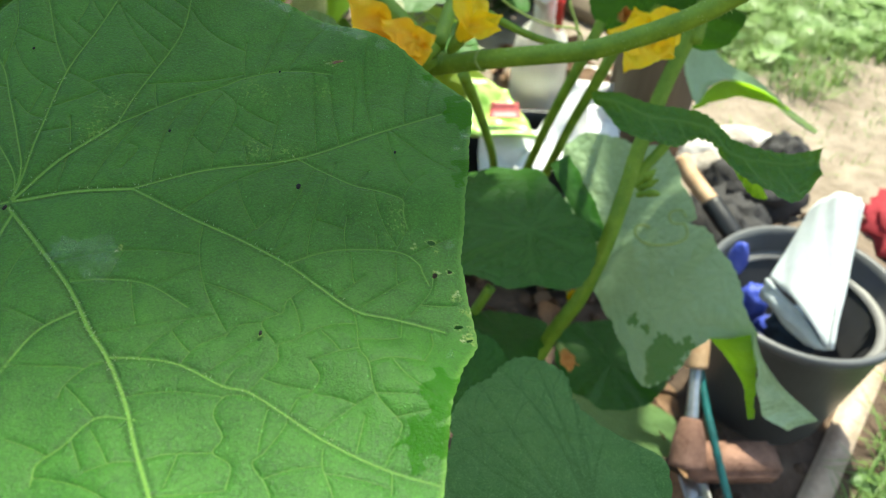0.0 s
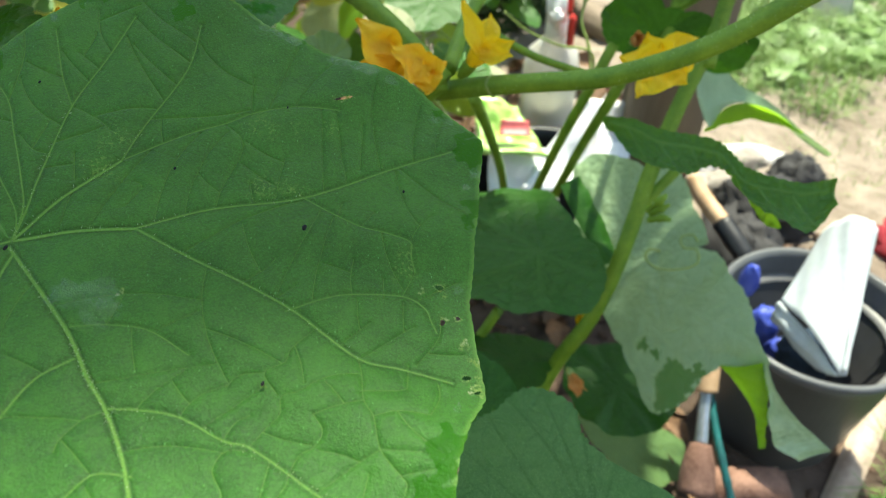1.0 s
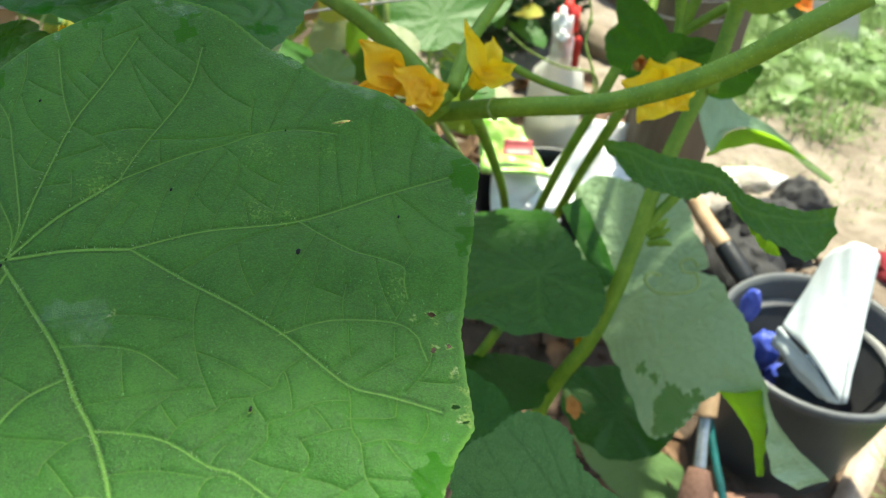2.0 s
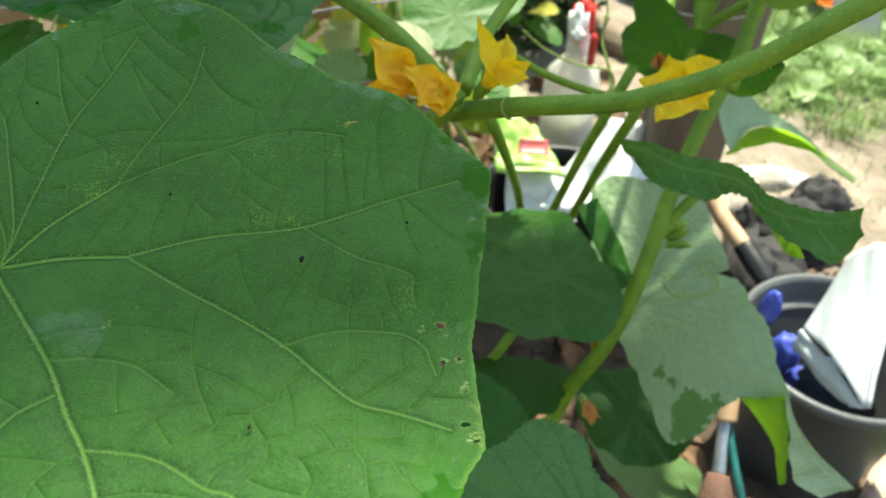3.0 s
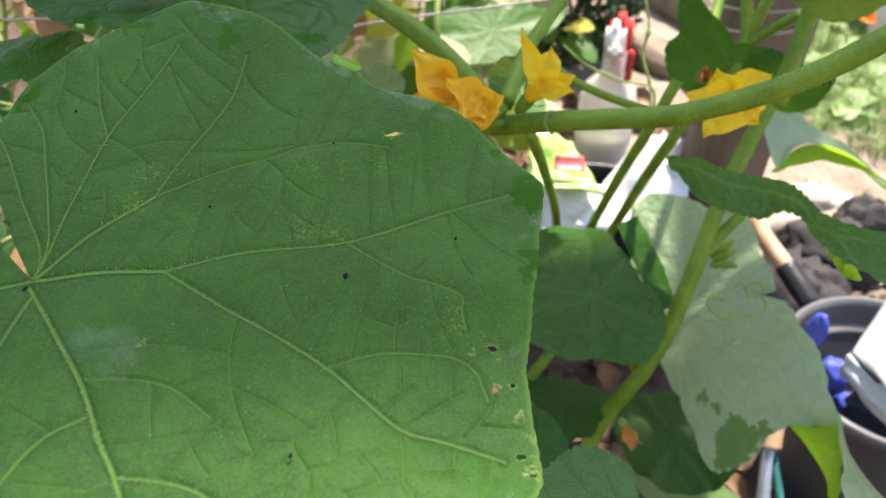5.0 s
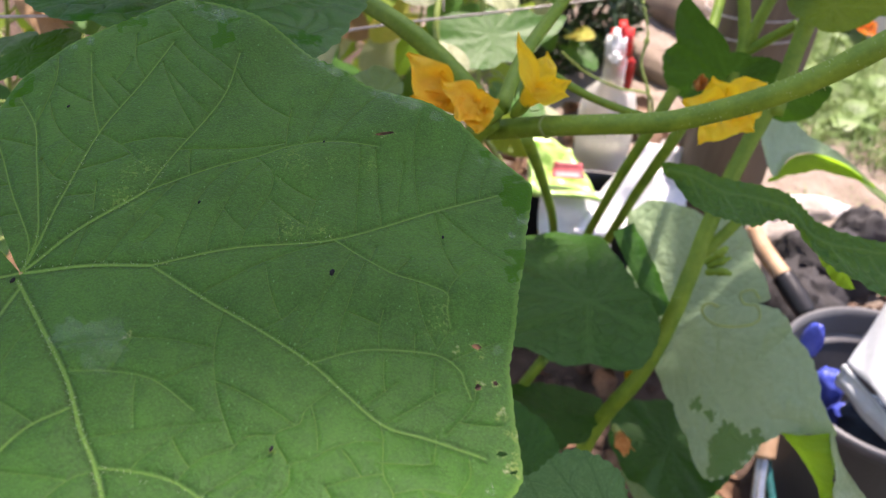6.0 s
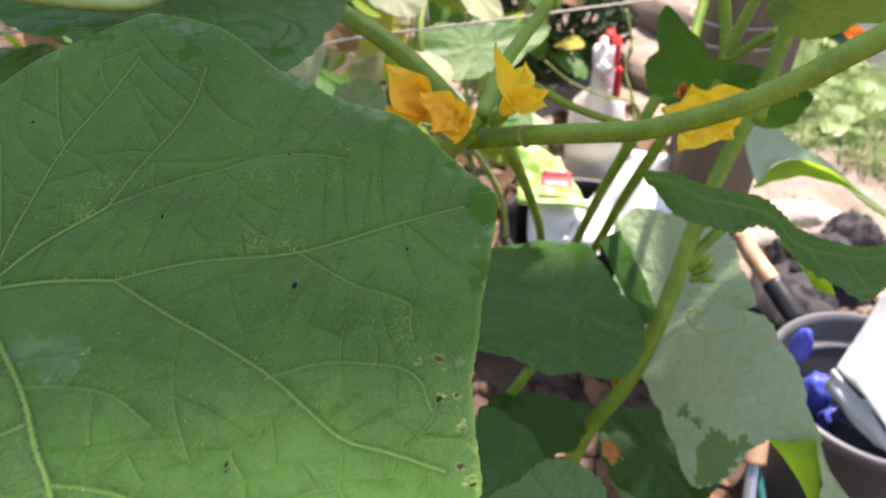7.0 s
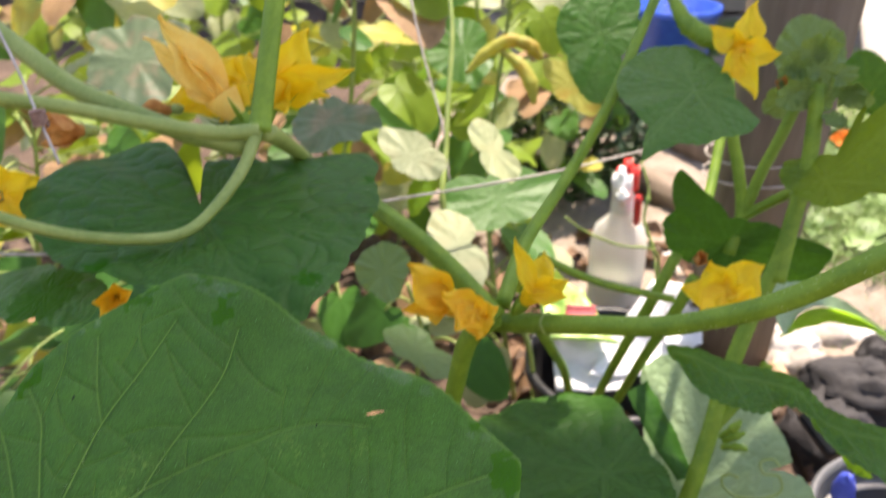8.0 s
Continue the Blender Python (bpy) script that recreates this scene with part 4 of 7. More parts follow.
top_ = [bm_.verts.new((shift.x + x, shift.y + y, SHADE_H + 0.03)) for x, y in edge_]
bm_.faces.new(low_[::-1])
bm_.faces.new(top_)
for k_ in range(6):
    bm_.faces.new((low_[k_], low_[(k_ + 1) % 6], top_[(k_ + 1) % 6], top_[k_]))
part("board", bm_, M_WOOD, pergola)
for s_ in (-1, 1):
    part("post", box_bm((0.12, 0.12, SHADE_H - 0.03), pose(shift.x + s_ * 2.5, shift.y + (SHADE_N + SHADE_S) / 2, (SHADE_H - 0.03) / 2), 0.006), M_WOOD, pergola)

# ---------------------------------------------------------------- near cucumber plant
plant = root("cucumber_plant", (-0.05, 0.42, 0.0), "cucumber vine with large rough green leaves and yellow flowers", "plant")

BIG_RIM = [(-151.5, 3), (-149.5, 16), (-148, 34), (-145, 50), (-142, 57), (-138, 62), (-133, 71), (-127, 78), (-119, 87), (-111, 100), (-105, 107), (-98, 109), (-90, 108),
           (-80, 107), (-69, 111), (-62, 118), (-55, 127), (-47, 135), (-43, 139), (-36, 132), (-26, 126), (-16, 124.5), (-10, 128), (-4, 134), (0, 132.5),
           (5, 134), (9, 138), (13, 143), (18, 148), (24, 146), (32, 134), (42, 124), (54, 120), (66, 118), (80, 108), (95, 98), (112, 92), (130, 84), (145, 74), (160, 68), (175, 58), (186, 46), (193, 30), (196, 6)]
# main veins from the stalk's end, in millimetres: (places, half width at start, at end)
VEINS_MID = [
    ([(0, 0), (-9, 13), (-17, 27)], 1.0, 0.8), ([(-17, 27), (-32, 41), (-48, 62), (-70, 80), (-86, 94)], 0.62, 0.25),
    ([(-17, 27), (-15, 46), (-14, 62), (-12, 78), (-9, 89), (-6, 101), (-8, 111), (-10, 124)], 0.66, 0.3),
    ([(-11, 77), (-18, 83), (-23, 89), (-29, 102), (-28, 109), (-25, 112), (-22, 115)], 0.36, 0.3),
    ([(-48, 62), (-46, 74), (-45, 82), (-46, 90), (-46, 97), (-42, 99), (-38, 102)], 0.36, 0.3)]
VEINS_UP = [
    ([(0, 0), (-17, 3), (-36, 9)], 0.85, 0.7), ([(-36, 9), (-51, 7), (-76, 6), (-93, 1)], 0.45, 0.25),
    ([(-36, 9), (-46, 15), (-55, 21), (-63, 28), (-70, 33), (-77, 42), (-83, 56)], 0.42, 0.22),
    ([(0, 0), (-10, -3), (-23, -8), (-47, -16), (-68, -18), (-87, -20)], 0.62, 0.2), ([(-47, -16), (-56, -26), (-70, -38)], 0.40, 0.25),
    ([(0, 0), (-10, -4), (-19, -12), (-31, -24), (-40, -33), (-46, -44)], 0.5, 0.25), ([(-3, -1), (-9, -6), (-18, -20), (-28, -34), (-33, -43)], 0.4, 0.25)]
VEINS_LOW = [
    ([(2, 1), (9, 16), (18, 34), (26, 46), (31, 55), (39, 66), (48, 76), (58, 88), (68, 97)], 0.9, 0.6),
    ([(31, 55), (28, 62), (26, 71), (27, 83), (26, 89), (28, 100), (30, 109), (31, 120), (31, 128), (30, 138)], 0.52, 0.3),
    ([(16, 33), (12, 40), (9, 50), (11, 63)], 0.36, 0.2), ([(23, 40), (32, 36), (44, 37)], 0.62, 0.45), ([(42, 71), (44, 65), (47, 63), (53, 62), (58, 60), (62, 62)], 0.36, 0.28),
    ([(0, 0), (9, -7), (30, -22), (55, -38)], 0.8, 0.3), ([(4, 4), (30, 14), (60, 22), (90, 24)], 0.8, 0.3)]
# larger cross veins that part the blade into panels
RUNGS_LOW = [
    [(-6, 100), (-2, 103), (5, 107), (8, 111), (15, 116), (19, 123), (21, 125), (30, 125)], [(5, 107), (8, 103), (13, 98)], [(8, 111), (4, 116), (2, 123)],
    [(15, 116), (21, 112), (29, 108)], [(15, 116), (12, 125)], [(21, 116), (30, 118)], [(3, 105), (-2, 114), (-5, 114), (-10, 112)], [(-8, 121), (-4, 123), (2, 123)],
    [(26, 89), (20, 90), (16, 91), (12, 89), (9, 92), (4, 95), (0, 99), (-2, 103)], [(27, 100), (23, 100), (20, 102), (16, 102), (13, 98)]]
RUNGS_NEAR = [
    [(32, 111), (36, 113), (39, 116), (42, 119)], [(31, 127), (36, 129)], [(28, 100), (31, 101), (38, 100), (41, 99), (44, 104), (47, 107)],
    [(27, 89), (29, 85), (34, 85), (38, 90), (42, 90), (43, 95), (48, 97)], [(42, 90), (46, 82), (50, 78)], [(27, 83), (22, 83), (19, 85)], [(26, 71), (23, 71), (19, 72), (14, 76)],
    [(32, 55), (35, 53), (41, 52), (44, 53)], [(50, 78), (52, 74), (56, 70)], [(-9, 86), (-1, 84), (3, 85), (8, 82), (12, 88)], [(8, 82), (11, 77), (15, 76)]]
RUNGS_MID = [
    [(-8, 94), (-17, 98)], [(-7, 101), (-18, 107), (-21, 109)], [(-11, 114), (-20, 116), (-25, 115)], [(-23, 90), (-28, 87), (-34, 85)], [(-26, 98), (-32, 95)],
    [(-29, 102), (-34, 102), (-38, 102)], [(-14, 62), (-20, 65), (-25, 66)], [(-12, 72), (-19, 75)], [(-46, 74), (-51, 73)], [(-45, 82), (-52, 83)], [(-46, 97), (-51, 97), (-58, 99)]]
RUNGS_UP = [
    [(-44, 55), (-52, 52), (-59, 50)], [(-40, 50), (-45, 46)], [(-65, 72), (-72, 69), (-82, 65)], [(-33, 42), (-39, 40), (-46, 39), (-54, 38), (-59, 35), (-62, 28)],
    [(-69, 33), (-76, 29), (-83, 26)], [(-24, 2), (-32, -4)], [(-31, 17), (-30, 20), (-22, 20)], [(-63, -17), (-66, -27)], [(-71, -19), (-76, -26), (-84, -32)],
    [(-29, -10), (-28, -15), (-31, -22)], [(-40, -33), (-48, -36), (-57, -40), (-64, -45)], [(-47, -15), (-46, -6), (-44, 0)]]


def big_leaf():
    """The large old leaf nearest the path: its blade's height follows a gentle saddle."""
    X0, Y0, N0 = np.array((-0.3067, -0.9207, -0.2415)), np.array((0.9506, -0.2833, -0.1273)), np.array((0.0488, -0.2686, 0.962))
    O0 = np.array((-0.1343, 0.1652, 0.6515))
    bx, by = 0.0094, 0.0206

    def shape(x, y):
        u, w = x + bx, y + by
        z = 0.0112 + 0.0817 * u - 0.0352 * w + 1.1444 * u * u + 1.0214 * u * w + 0.1576 * w * w
        r = np.hypot(x, y)
        th = np.arctan2(x, y)
        far = smooth_step((u - 0.05) / 0.05)
        z = z - far * (u - 0.05) ** 2 * 3.0
        z = z - 0.002 * np.exp(-(r / 0.012) ** 2)
        z = z + 0.0022 * (r / 0.13) ** 3 * (np.sin(11 * th + 0.5) + 0.6 * np.sin(23 * th))
        return x, y, z

    mm = 0.001
    rim = [(a, r * mm) for a, r in BIG_RIM]
    lines = [(spline(np.array(p, float) * mm, 4 * len(p)), a * 0.00029, b * 0.00030) for p, a, b in VEINS_MID + VEINS_UP + VEINS_LOW]
    lines += [(spline(np.array(p, float) * mm, 3 * len(p)), 0.000095, 0.00009) for p in RUNGS_LOW + RUNGS_NEAR + RUNGS_MID + RUNGS_UP]
    rim_a = np.array(rim)

    def limit(a):
        return float(np.interp(a if a > -151.5 else a + 360, rim_a[:, 0], rim_a[:, 1]))

    lines += ladder_net(lines, 0.0095, 11, limit, 0.040, 0.00009, clear=0.0042)
    lines += ladder_net(lines, 0.0060, 12, limit, 0.014, 0.00005, (70, 105), 0.0026, 0.06)
    wet = [("wet", *w) for w in ((-0.090, 0.0985, 0.0042, 0.8, 0.75), (-0.084, 0.1035, 0.0026, 0.7, 1.2), (-0.0645, 0.1090, 0.0040, 0.7, 1.2), (-0.075, 0.1075, 0.0020, 0.7, 1.2), (-0.102, 0.0855, 0.0030, 1.6, 0.7),
                                 (-0.0975, -0.0085, 0.0045, 0.7, 1.4), (-0.088, -0.035, 0.0036, 0.8, 1.2), (-0.105, -0.022, 0.0026, 1.3, 0.7), (-0.0485, -0.0445, 0.0042, 0.7, 1.5),
                                 (0.009, 0.1300, 0.0052, 0.8, 1.1), (0.0215, 0.1318, 0.0050, 0.8, 1.1), (-0.106, 0.0255, 0.0028, 1.4, 0.5), (-0.104, 0.0525, 0.0026, 1.4, 0.5), (-0.104, 0.0365, 0.0016, 1.2, 0.8))]
    fleck = [("fleck", *w) for w in ((-0.0418, 0.0031, 0.0065, 1.0, 1.0), (-0.0315, 0.0054, 0.0070, 1.0, 0.8), (-0.0653, 0.0382, 0.0065, 1.0, 0.8), (-0.0701, 0.0485, 0.0032, 1.0, 1.0), (-0.0756, 0.0566, 0.0036, 1.0, 0.8),
                                     (-0.0459, 0.0499, 0.0060, 0.8, 1.0), (-0.0486, 0.0588, 0.0050, 1.0, 0.8), (-0.0380, 0.0985, 0.0055, 0.9, 1.1), (-0.0425, 0.0965, 0.0040, 1.0, 1.0))]
    wet += [("film", 0.0077, 0.0315, 0.0072, 1.25, 0.75), ("film", -0.1045, 0.025, 0.004, 1.6, 0.4), ("film", -0.1025, 0.0525, 0.0045, 1.6, 0.5), ("film", -0.103, -0.018, 0.005, 1.6, 0.5)]
    scar = [("scar", *w) for w in ((-0.0362, 0.1102, 0.0015, 1.2, 0.9), (-0.0328, 0.1061, 0.0009, 0.7, 1.4), (-0.0343, 0.1125, 0.0010, 0.6, 1.8), (-0.0262, 0.1154, 0.0012, 0.9, 1.1), (-0.0283, 0.1184, 0.0010, 1.0, 1.0),
                                   (-0.0215, 0.1231, 0.0015, 0.9, 1.1), (-0.0182, 0.1272, 0.0014, 1.3, 0.7), (-0.0126, 0.1268, 0.0011, 1.0, 1.0), (-0.0105, 0.1305, 0.0019, 1.1, 0.9), (-0.0140, 0.1305, 0.0013, 1.6, 0.7),
                                   (0.0023, 0.0371, 0.0010, 0.6, 1.5), (-0.0872, 0.0557, 0.0012, 1.0, 1.0), (-0.0856, 0.0537, 0.0009, 1.0, 1.0), (-0.0888, 0.0577, 0.0009, 1.0, 1.0), (0.0112, 0.0838, 0.0007, 1.0, 1.0))]
    # glints painted as pale glossy spots, and soaked teeth, along the upper margin
    glint_rng = np.random.default_rng(77)
    for a in np.concatenate([glint_rng.uniform(-135, -36, 22), glint_rng.uniform(-36, 10, 7)]):
        r, k = limit(a) * glint_rng.uniform(0.955, 0.985), radians(a)
        wet.append((("film", "wet", "film")[glint_rng.integers(0, 3)], r * math.sin(k), r * math.cos(k), glint_rng.uniform(0.0010, 0.0026), 1.0 + 0.6 * abs(math.sin(k)), 1.0 + 0.6 * abs(math.cos(k))))
    holes = [(-0.0362, 0.1100, 0.0006, 0.0012, 0.4), (-0.0255, 0.1152, 0.0008, 0.0007, 0.2), (-0.0285, 0.1184, 0.0007, 0.0006, 0.9), (-0.0128, 0.1268, 0.0006, 0.0012, 0.5),
             (-0.0100, 0.1308, 0.0004, 0.0010, 0.8), (-0.0872, 0.0557, 0.0005, 0.0029, 0.68)]
    me = blade_mesh("leaf", rim, lines, shape, 1760, 400, (-151.5, 196), 0.0009, 150, 4, 0.0110, 0.00090, wet + fleck + scar, holes, 48, True, -0.025)
    v = np.zeros(len(me.vertices) * 3, np.float32)
    me.vertices.foreach_get("co", v)
    v = v.reshape(-1, 3).astype(float)
    w = O0 + (v[:, :1] + bx) * X0 + (v[:, 1:2] + by) * Y0 + v[:, 2:] * N0
    me.vertices.foreach_set("co", w.astype(np.float32).ravel())
    me.update()
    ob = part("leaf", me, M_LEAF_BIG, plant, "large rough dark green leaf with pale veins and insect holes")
    b = O0 + bx * X0 + by * Y0 + 0.004 * N0
    tube("petiole", [b, b + (-0.02, 0.01, -0.03), b + (-0.06, 0.06, -0.10), b + (-0.05, 0.16, -0.22)], [0.003, 0.0032, 0.0036, 0.004], M_STEM_PALE, ob)

    def on(xm, ym, lift=0.0):
        q = shape(np.float64(xm), np.float64(ym))
        return O0 + (xm + bx) * X0 + (ym + by) * Y0 + (q[2] + lift) * N0
    return ob, on


leaf_big, on_big = big_leaf()

# stems
VINE = [(-0.0198, 0.4119, 0.5585), (0.0087, 0.3905, 0.5754), (0.0376, 0.3758, 0.5876), (0.0688, 0.3623, 0.5994), (0.0916, 0.3538, 0.6122), (0.1118, 0.3460, 0.6263), (0.1300, 0.3413, 0.6413), (0.1441, 0.3378, 0.6553), (0.1690, 0.3374, 0.6745)]
vine = tube("vine_stem", VINE, [0.0060, 0.0053, 0.0051, 0.0051, 0.0051], M_STEM, plant, 16, 60, 0.07, 0.012, 2)
bristles("bristle", VINE, 0.0052, vine, 420, 0.0022, 3)
RING = (0.0127, 0.3884, 0.5769)
_c, _w = np.array(RING), np.array(VINE[2]) - np.array(VINE[1])
_w = _w / np.linalg.norm(_w)
_a = np.cross(_w, (0, 0, 1.0)); _a /= np.linalg.norm(_a)
_b = np.cross(_w, _a)
tube("ring", [_c + 0.0058 * (math.cos(q) * _a + math.sin(q) * _b) + _w * 0.0006 * math.sin(2 * q) for q in np.linspace(0, 6.2832, 17)], [0.0009, 0.0009], M_STEM_PALE, vine, 8, 40)
tube("vine_stem", [(-0.0154, 0.3900, 0.5769), (-0.0469, 0.4096, 0.5992), (-0.0726, 0.4246, 0.6119), (-0.0999, 0.4463, 0.6167), (-0.1404, 0.4697, 0.6282)], [0.0062, 0.0056, 0.0055], M_STEM, plant, 14, 36, 0.07, 0.012, 4)
tube("vine_stem", [(-0.0174, 0.3946, 0.5754), (-0.0327, 0.3977, 0.5554), (-0.0429, 0.4039, 0.5096), (-0.0563, 0.4181, 0.4387), (-0.0812, 0.4352, 0.3168)], [0.0060, 0.0058, 0.006], M_STEM, plant, 14, 30, 0.08, 0.012, 5)
tube("vine_stem", [(0.0827, 0.6487, 0.7058), (0.0483, 0.5703, 0.6436), (0.0192, 0.5092, 0.6088), (-0.0038, 0.4578, 0.5885), (-0.0133, 0.4028, 0.5780)], [0.0038, 0.0039, 0.0046], M_STEM, plant, 14, 36, 0.06, 0.012, 6)
tube("vine_stem", [(0.0056, 0.4547, 0.5806), (0.0448, 0.4695, 0.5546), (0.0983, 0.4972, 0.5264)], [0.0028, 0.0026, 0.0028], M_STEM, plant, 10, 24)
# upper vine on the left with its petiole and flowers
tube("vine_stem", [(-0.2530, 0.3305, 0.7234), (-0.2368, 0.3366, 0.7191), (-0.2096, 0.3437, 0.7133), (-0.1799, 0.3517, 0.7043), (-0.1479, 0.3588, 0.6970), (-0.1280, 0.3651, 0.6960)], [0.0036, 0.0033, 0.0035, 0.0040], M_STEM_PALE, plant, 14, 40, 0.05, 0.01, 8)
tube("vine_stem", [(-0.3062, 0.4150, 0.7423), (-0.2675, 0.3984, 0.7231), (-0.2368, 0.3884, 0.7073), (-0.2043, 0.3822, 0.6973), (-0.1726, 0.3768, 0.6890), (-0.1391, 0.3734, 0.6834)], [0.0052, 0.0050, 0.005], M_STEM_PALE, plant, 14, 40, 0.05, 0.01, 9)
tube("vine_stem", [(-0.1290, 0.4216, 0.7612), (-0.1291, 0.3991, 0.7334), (-0.1293, 0.3756, 0.7041), (-0.1282, 0.3666, 0.6946)], [0.0046, 0.0048, 0.0052], M_STEM, plant, 14, 30, 0.10, 0.01, 10)
tube("petiole", [(-0.1297, 0.3658, 0.6957), (-0.1321, 0.3486, 0.6833), (-0.1383, 0.3266, 0.6739), (-0.1466, 0.3107, 0.6694), (-0.1633, 0.3005, 0.6709), (-0.1883, 0.2924, 0.6764), (-0.2124, 0.2869, 0.6861), (-0.2287, 0.2831, 0.6962)], [0.0032, 0.0026, 0.0025, 0.0026], M_STEM_PALE, plant, 12, 44, 0.04, 0.01, 11)
tube("vine_stem", [(-0.1261, 0.3673, 0.6952), (-0.1262, 0.3866, 0.6821), (-0.1278, 0.4193, 0.6585), (-0.1369, 0.5012, 0.6011)], [0.0050, 0.0040, 0.0035], M_STEM_PALE, plant, 12, 20)

facet_leaf(plant, (-0.1514, 0.3376, 0.6664), (-0.7154, -0.6978, 0.0349), (0.6924, -0.7148, -0.0985), [(-173, 87), (-170, 64), (-167, 24), (-165, 9), (-162, 9), (-160, 30), (-158, 52), (-146, 56), (-125, 58), (-114, 82), (-107, 115), (-99, 110), (-91, 96), (-76, 88), (-61, 81), (-35, 78), (-11, 87), (-4, 93), (4, 76), (26, 60), (44, 59), (63, 58), (81, 64), (100, 69), (117, 77), (130, 90), (150, 93), (165, 98)],
           M_LEAF_TOP, "broad glossy dark green leaf with wet edge below the flowers", 21, 0, (-0.10, -0.05, 0.04), 0.004, puff=0.0014, spacing=0.015, vein_width=0.0005, dish=0.05,
           patches=[("wet", 0.030, 0.060, 0.006, 1, 1), ("wet", 0.052, 0.020, 0.006, 1, 1), ("wet", -0.075, 0.045, 0.005, 1, 1), ("wet", -0.02, 0.072, 0.006, 1, 1), ("wet", -0.095, 0.0, 0.006, 1, 1)])
facet_leaf(plant, (-0.2151, 0.2989, 0.6399), (-0.2122, -0.9484, -0.2355), (0.9407, -0.2636, 0.2137), [(-171, 81), (-164, 55), (-119, 18), (-27, 26), (-2, 42), (17, 41), (62, 16), (136, 22), (158, 44)],
           M_LEAF, "dark wet leaf under the vine", 22, 1, (-0.15, -0.1, 0), 0.004, patches=[("wet", 0.0, 0.0, 0.02, 1, 1)])

# flowers
shaped_flower(plant, (-0.0409, 0.3734, 0.5960), (-0.0238, 0.3788, 0.5804), [((-0.0622, 0.3774, 0.6186), 0.021, 20, 0.12, None), ((-0.0654, 0.3684, 0.5946), 0.011, -20, 0.1, None), ((-0.0518, 0.3857, 0.6099), 0.018, -30, 0.1, None), ((-0.0567, 0.3785, 0.5894), 0.017, 10, 0.1, None)],
              "half-closed orange cucumber flower", M_PETAL_ORANGE, 31, False)
shaped_flower(plant, (-0.0237, 0.3653, 0.5972), (-0.0132, 0.3829, 0.5841), [((-0.0427, 0.3646, 0.6113), 0.015, 20, 0.1, None), ((-0.0280, 0.3744, 0.6037), 0.013, -20, 0.1, None), ((-0.0133, 0.3649, 0.6034), 0.014, 10, 0.1, None), ((-0.0222, 0.3545, 0.5885), 0.016, 0, 0.1, None), ((-0.0344, 0.3518, 0.5974), 0.015, 25, 0.12, None)],
              "half-closed orange cucumber flower", M_PETAL_ORANGE, 32, False)
shaped_flower(plant, (0.0043, 0.3923, 0.5949), (-0.0046, 0.3945, 0.5813), [((-0.0073, 0.4019, 0.6240), 0.010, 15, 0.06, None), ((0.0100, 0.4137, 0.6092), 0.017, -15, 0.08, None), ((0.0237, 0.3983, 0.5992), 0.014, 10, 0.1, None), ((0.0224, 0.3852, 0.5974), 0.011, -10, 0.1, None)],
              "yellow cucumber flower with narrow petals", M_PETAL, 33, False)
shaped_flower(plant, (0.1197, 0.4475, 0.5652), (0.1309, 0.4744, 0.5577), [((0.0913, 0.4406, 0.5718), 0.021, 10, 0.04, None), ((0.1101, 0.4610, 0.5807), 0.022, -10, 0.04, None), ((0.1427, 0.4654, 0.5786), 0.024, 10, 0.04, None), ((0.1381, 0.4409, 0.5587), 0.022, -10, 0.04, None), ((0.1055, 0.4259, 0.5529), 0.024, 5, 0.04, None)],
              "open yellow cucumber flower", M_PETAL, 34)
shaped_flower(plant, (-0.1606, 0.3977, 0.7008), (-0.1478, 0.3954, 0.6835), [((-0.1861, 0.4002, 0.7420), 0.021, 20, 0.10, None), ((-0.1972, 0.3972, 0.7303), 0.016, -30, 0.12, None), ((-0.1876, 0.4053, 0.7312), 0.018, 60, -0.1, None), ((-0.1876, 0.4048, 0.7107), 0.015, -10, 0.1, None)],
              "closing pale yellow cucumber flower", M_PETAL_CREAM, 35, False)
shaped_flower(plant, (-0.1577, 0.4147, 0.6989), (-0.1491, 0.4059, 0.6816), [((-0.1806, 0.4309, 0.7129), 0.020, 10, 0.05, None), ((-0.1566, 0.4356, 0.7138), 0.022, -10, 0.05, None), ((-0.1959, 0.4004, 0.6959), 0.023, 15, 0.1, None), ((-0.1610, 0.3955, 0.6874), 0.020, 0, 0.1, None)],
              "large yellow cucumber flower", M_PETAL, 36)
shaped_flower(plant, (-0.1411, 0.4238, 0.6994), (-0.1455, 0.4064, 0.6815), [((-0.1258, 0.4468, 0.7237), 0.021, 15, 0.05, None), ((-0.0965, 0.4296, 0.7061), 0.015, -10, 0.1, None), ((-0.1087, 0.4162, 0.6971), 0.018, 20, 0.1, None), ((-0.1456, 0.4497, 0.7146), 0.020, 0, 0.05, None), ((-0.1311, 0.4078, 0.6894), 0.017, 10, 0.1, None)],
              "large yellow cucumber flower with pointed petals", M_PETAL, 39)
flower(plant, (-0.1924, 0.3940, 0.6939), (-0.9, -0.4, 0.0), 0.030, M_PETAL_DRY, 0.3, 70, 0.8, 40, 0.6, "withered orange cucumber flower")
flower(plant, (-0.1686, 0.2842, 0.6510), (0.3, -0.7, 0.3), 0.024, M_PETAL_ORANGE, 0.2, 55, 0.9, 37, 0.6, "small orange cucumber flower")
flower(plant, (-0.2542, 0.3336, 0.6699), (0.5, -0.6, 0.3), 0.044, M_PETAL, 0.0, 25, 0.9, 38, 0.6, "yellow cucumber flower")
flower(plant, (-0.2582, 0.4068, 0.6753), (-0.6, -0.6, 0.2), 0.040, M_PETAL_DRY, 0.2, 60, 0.9, 41, 0.6, "withered orange cucumber flower")

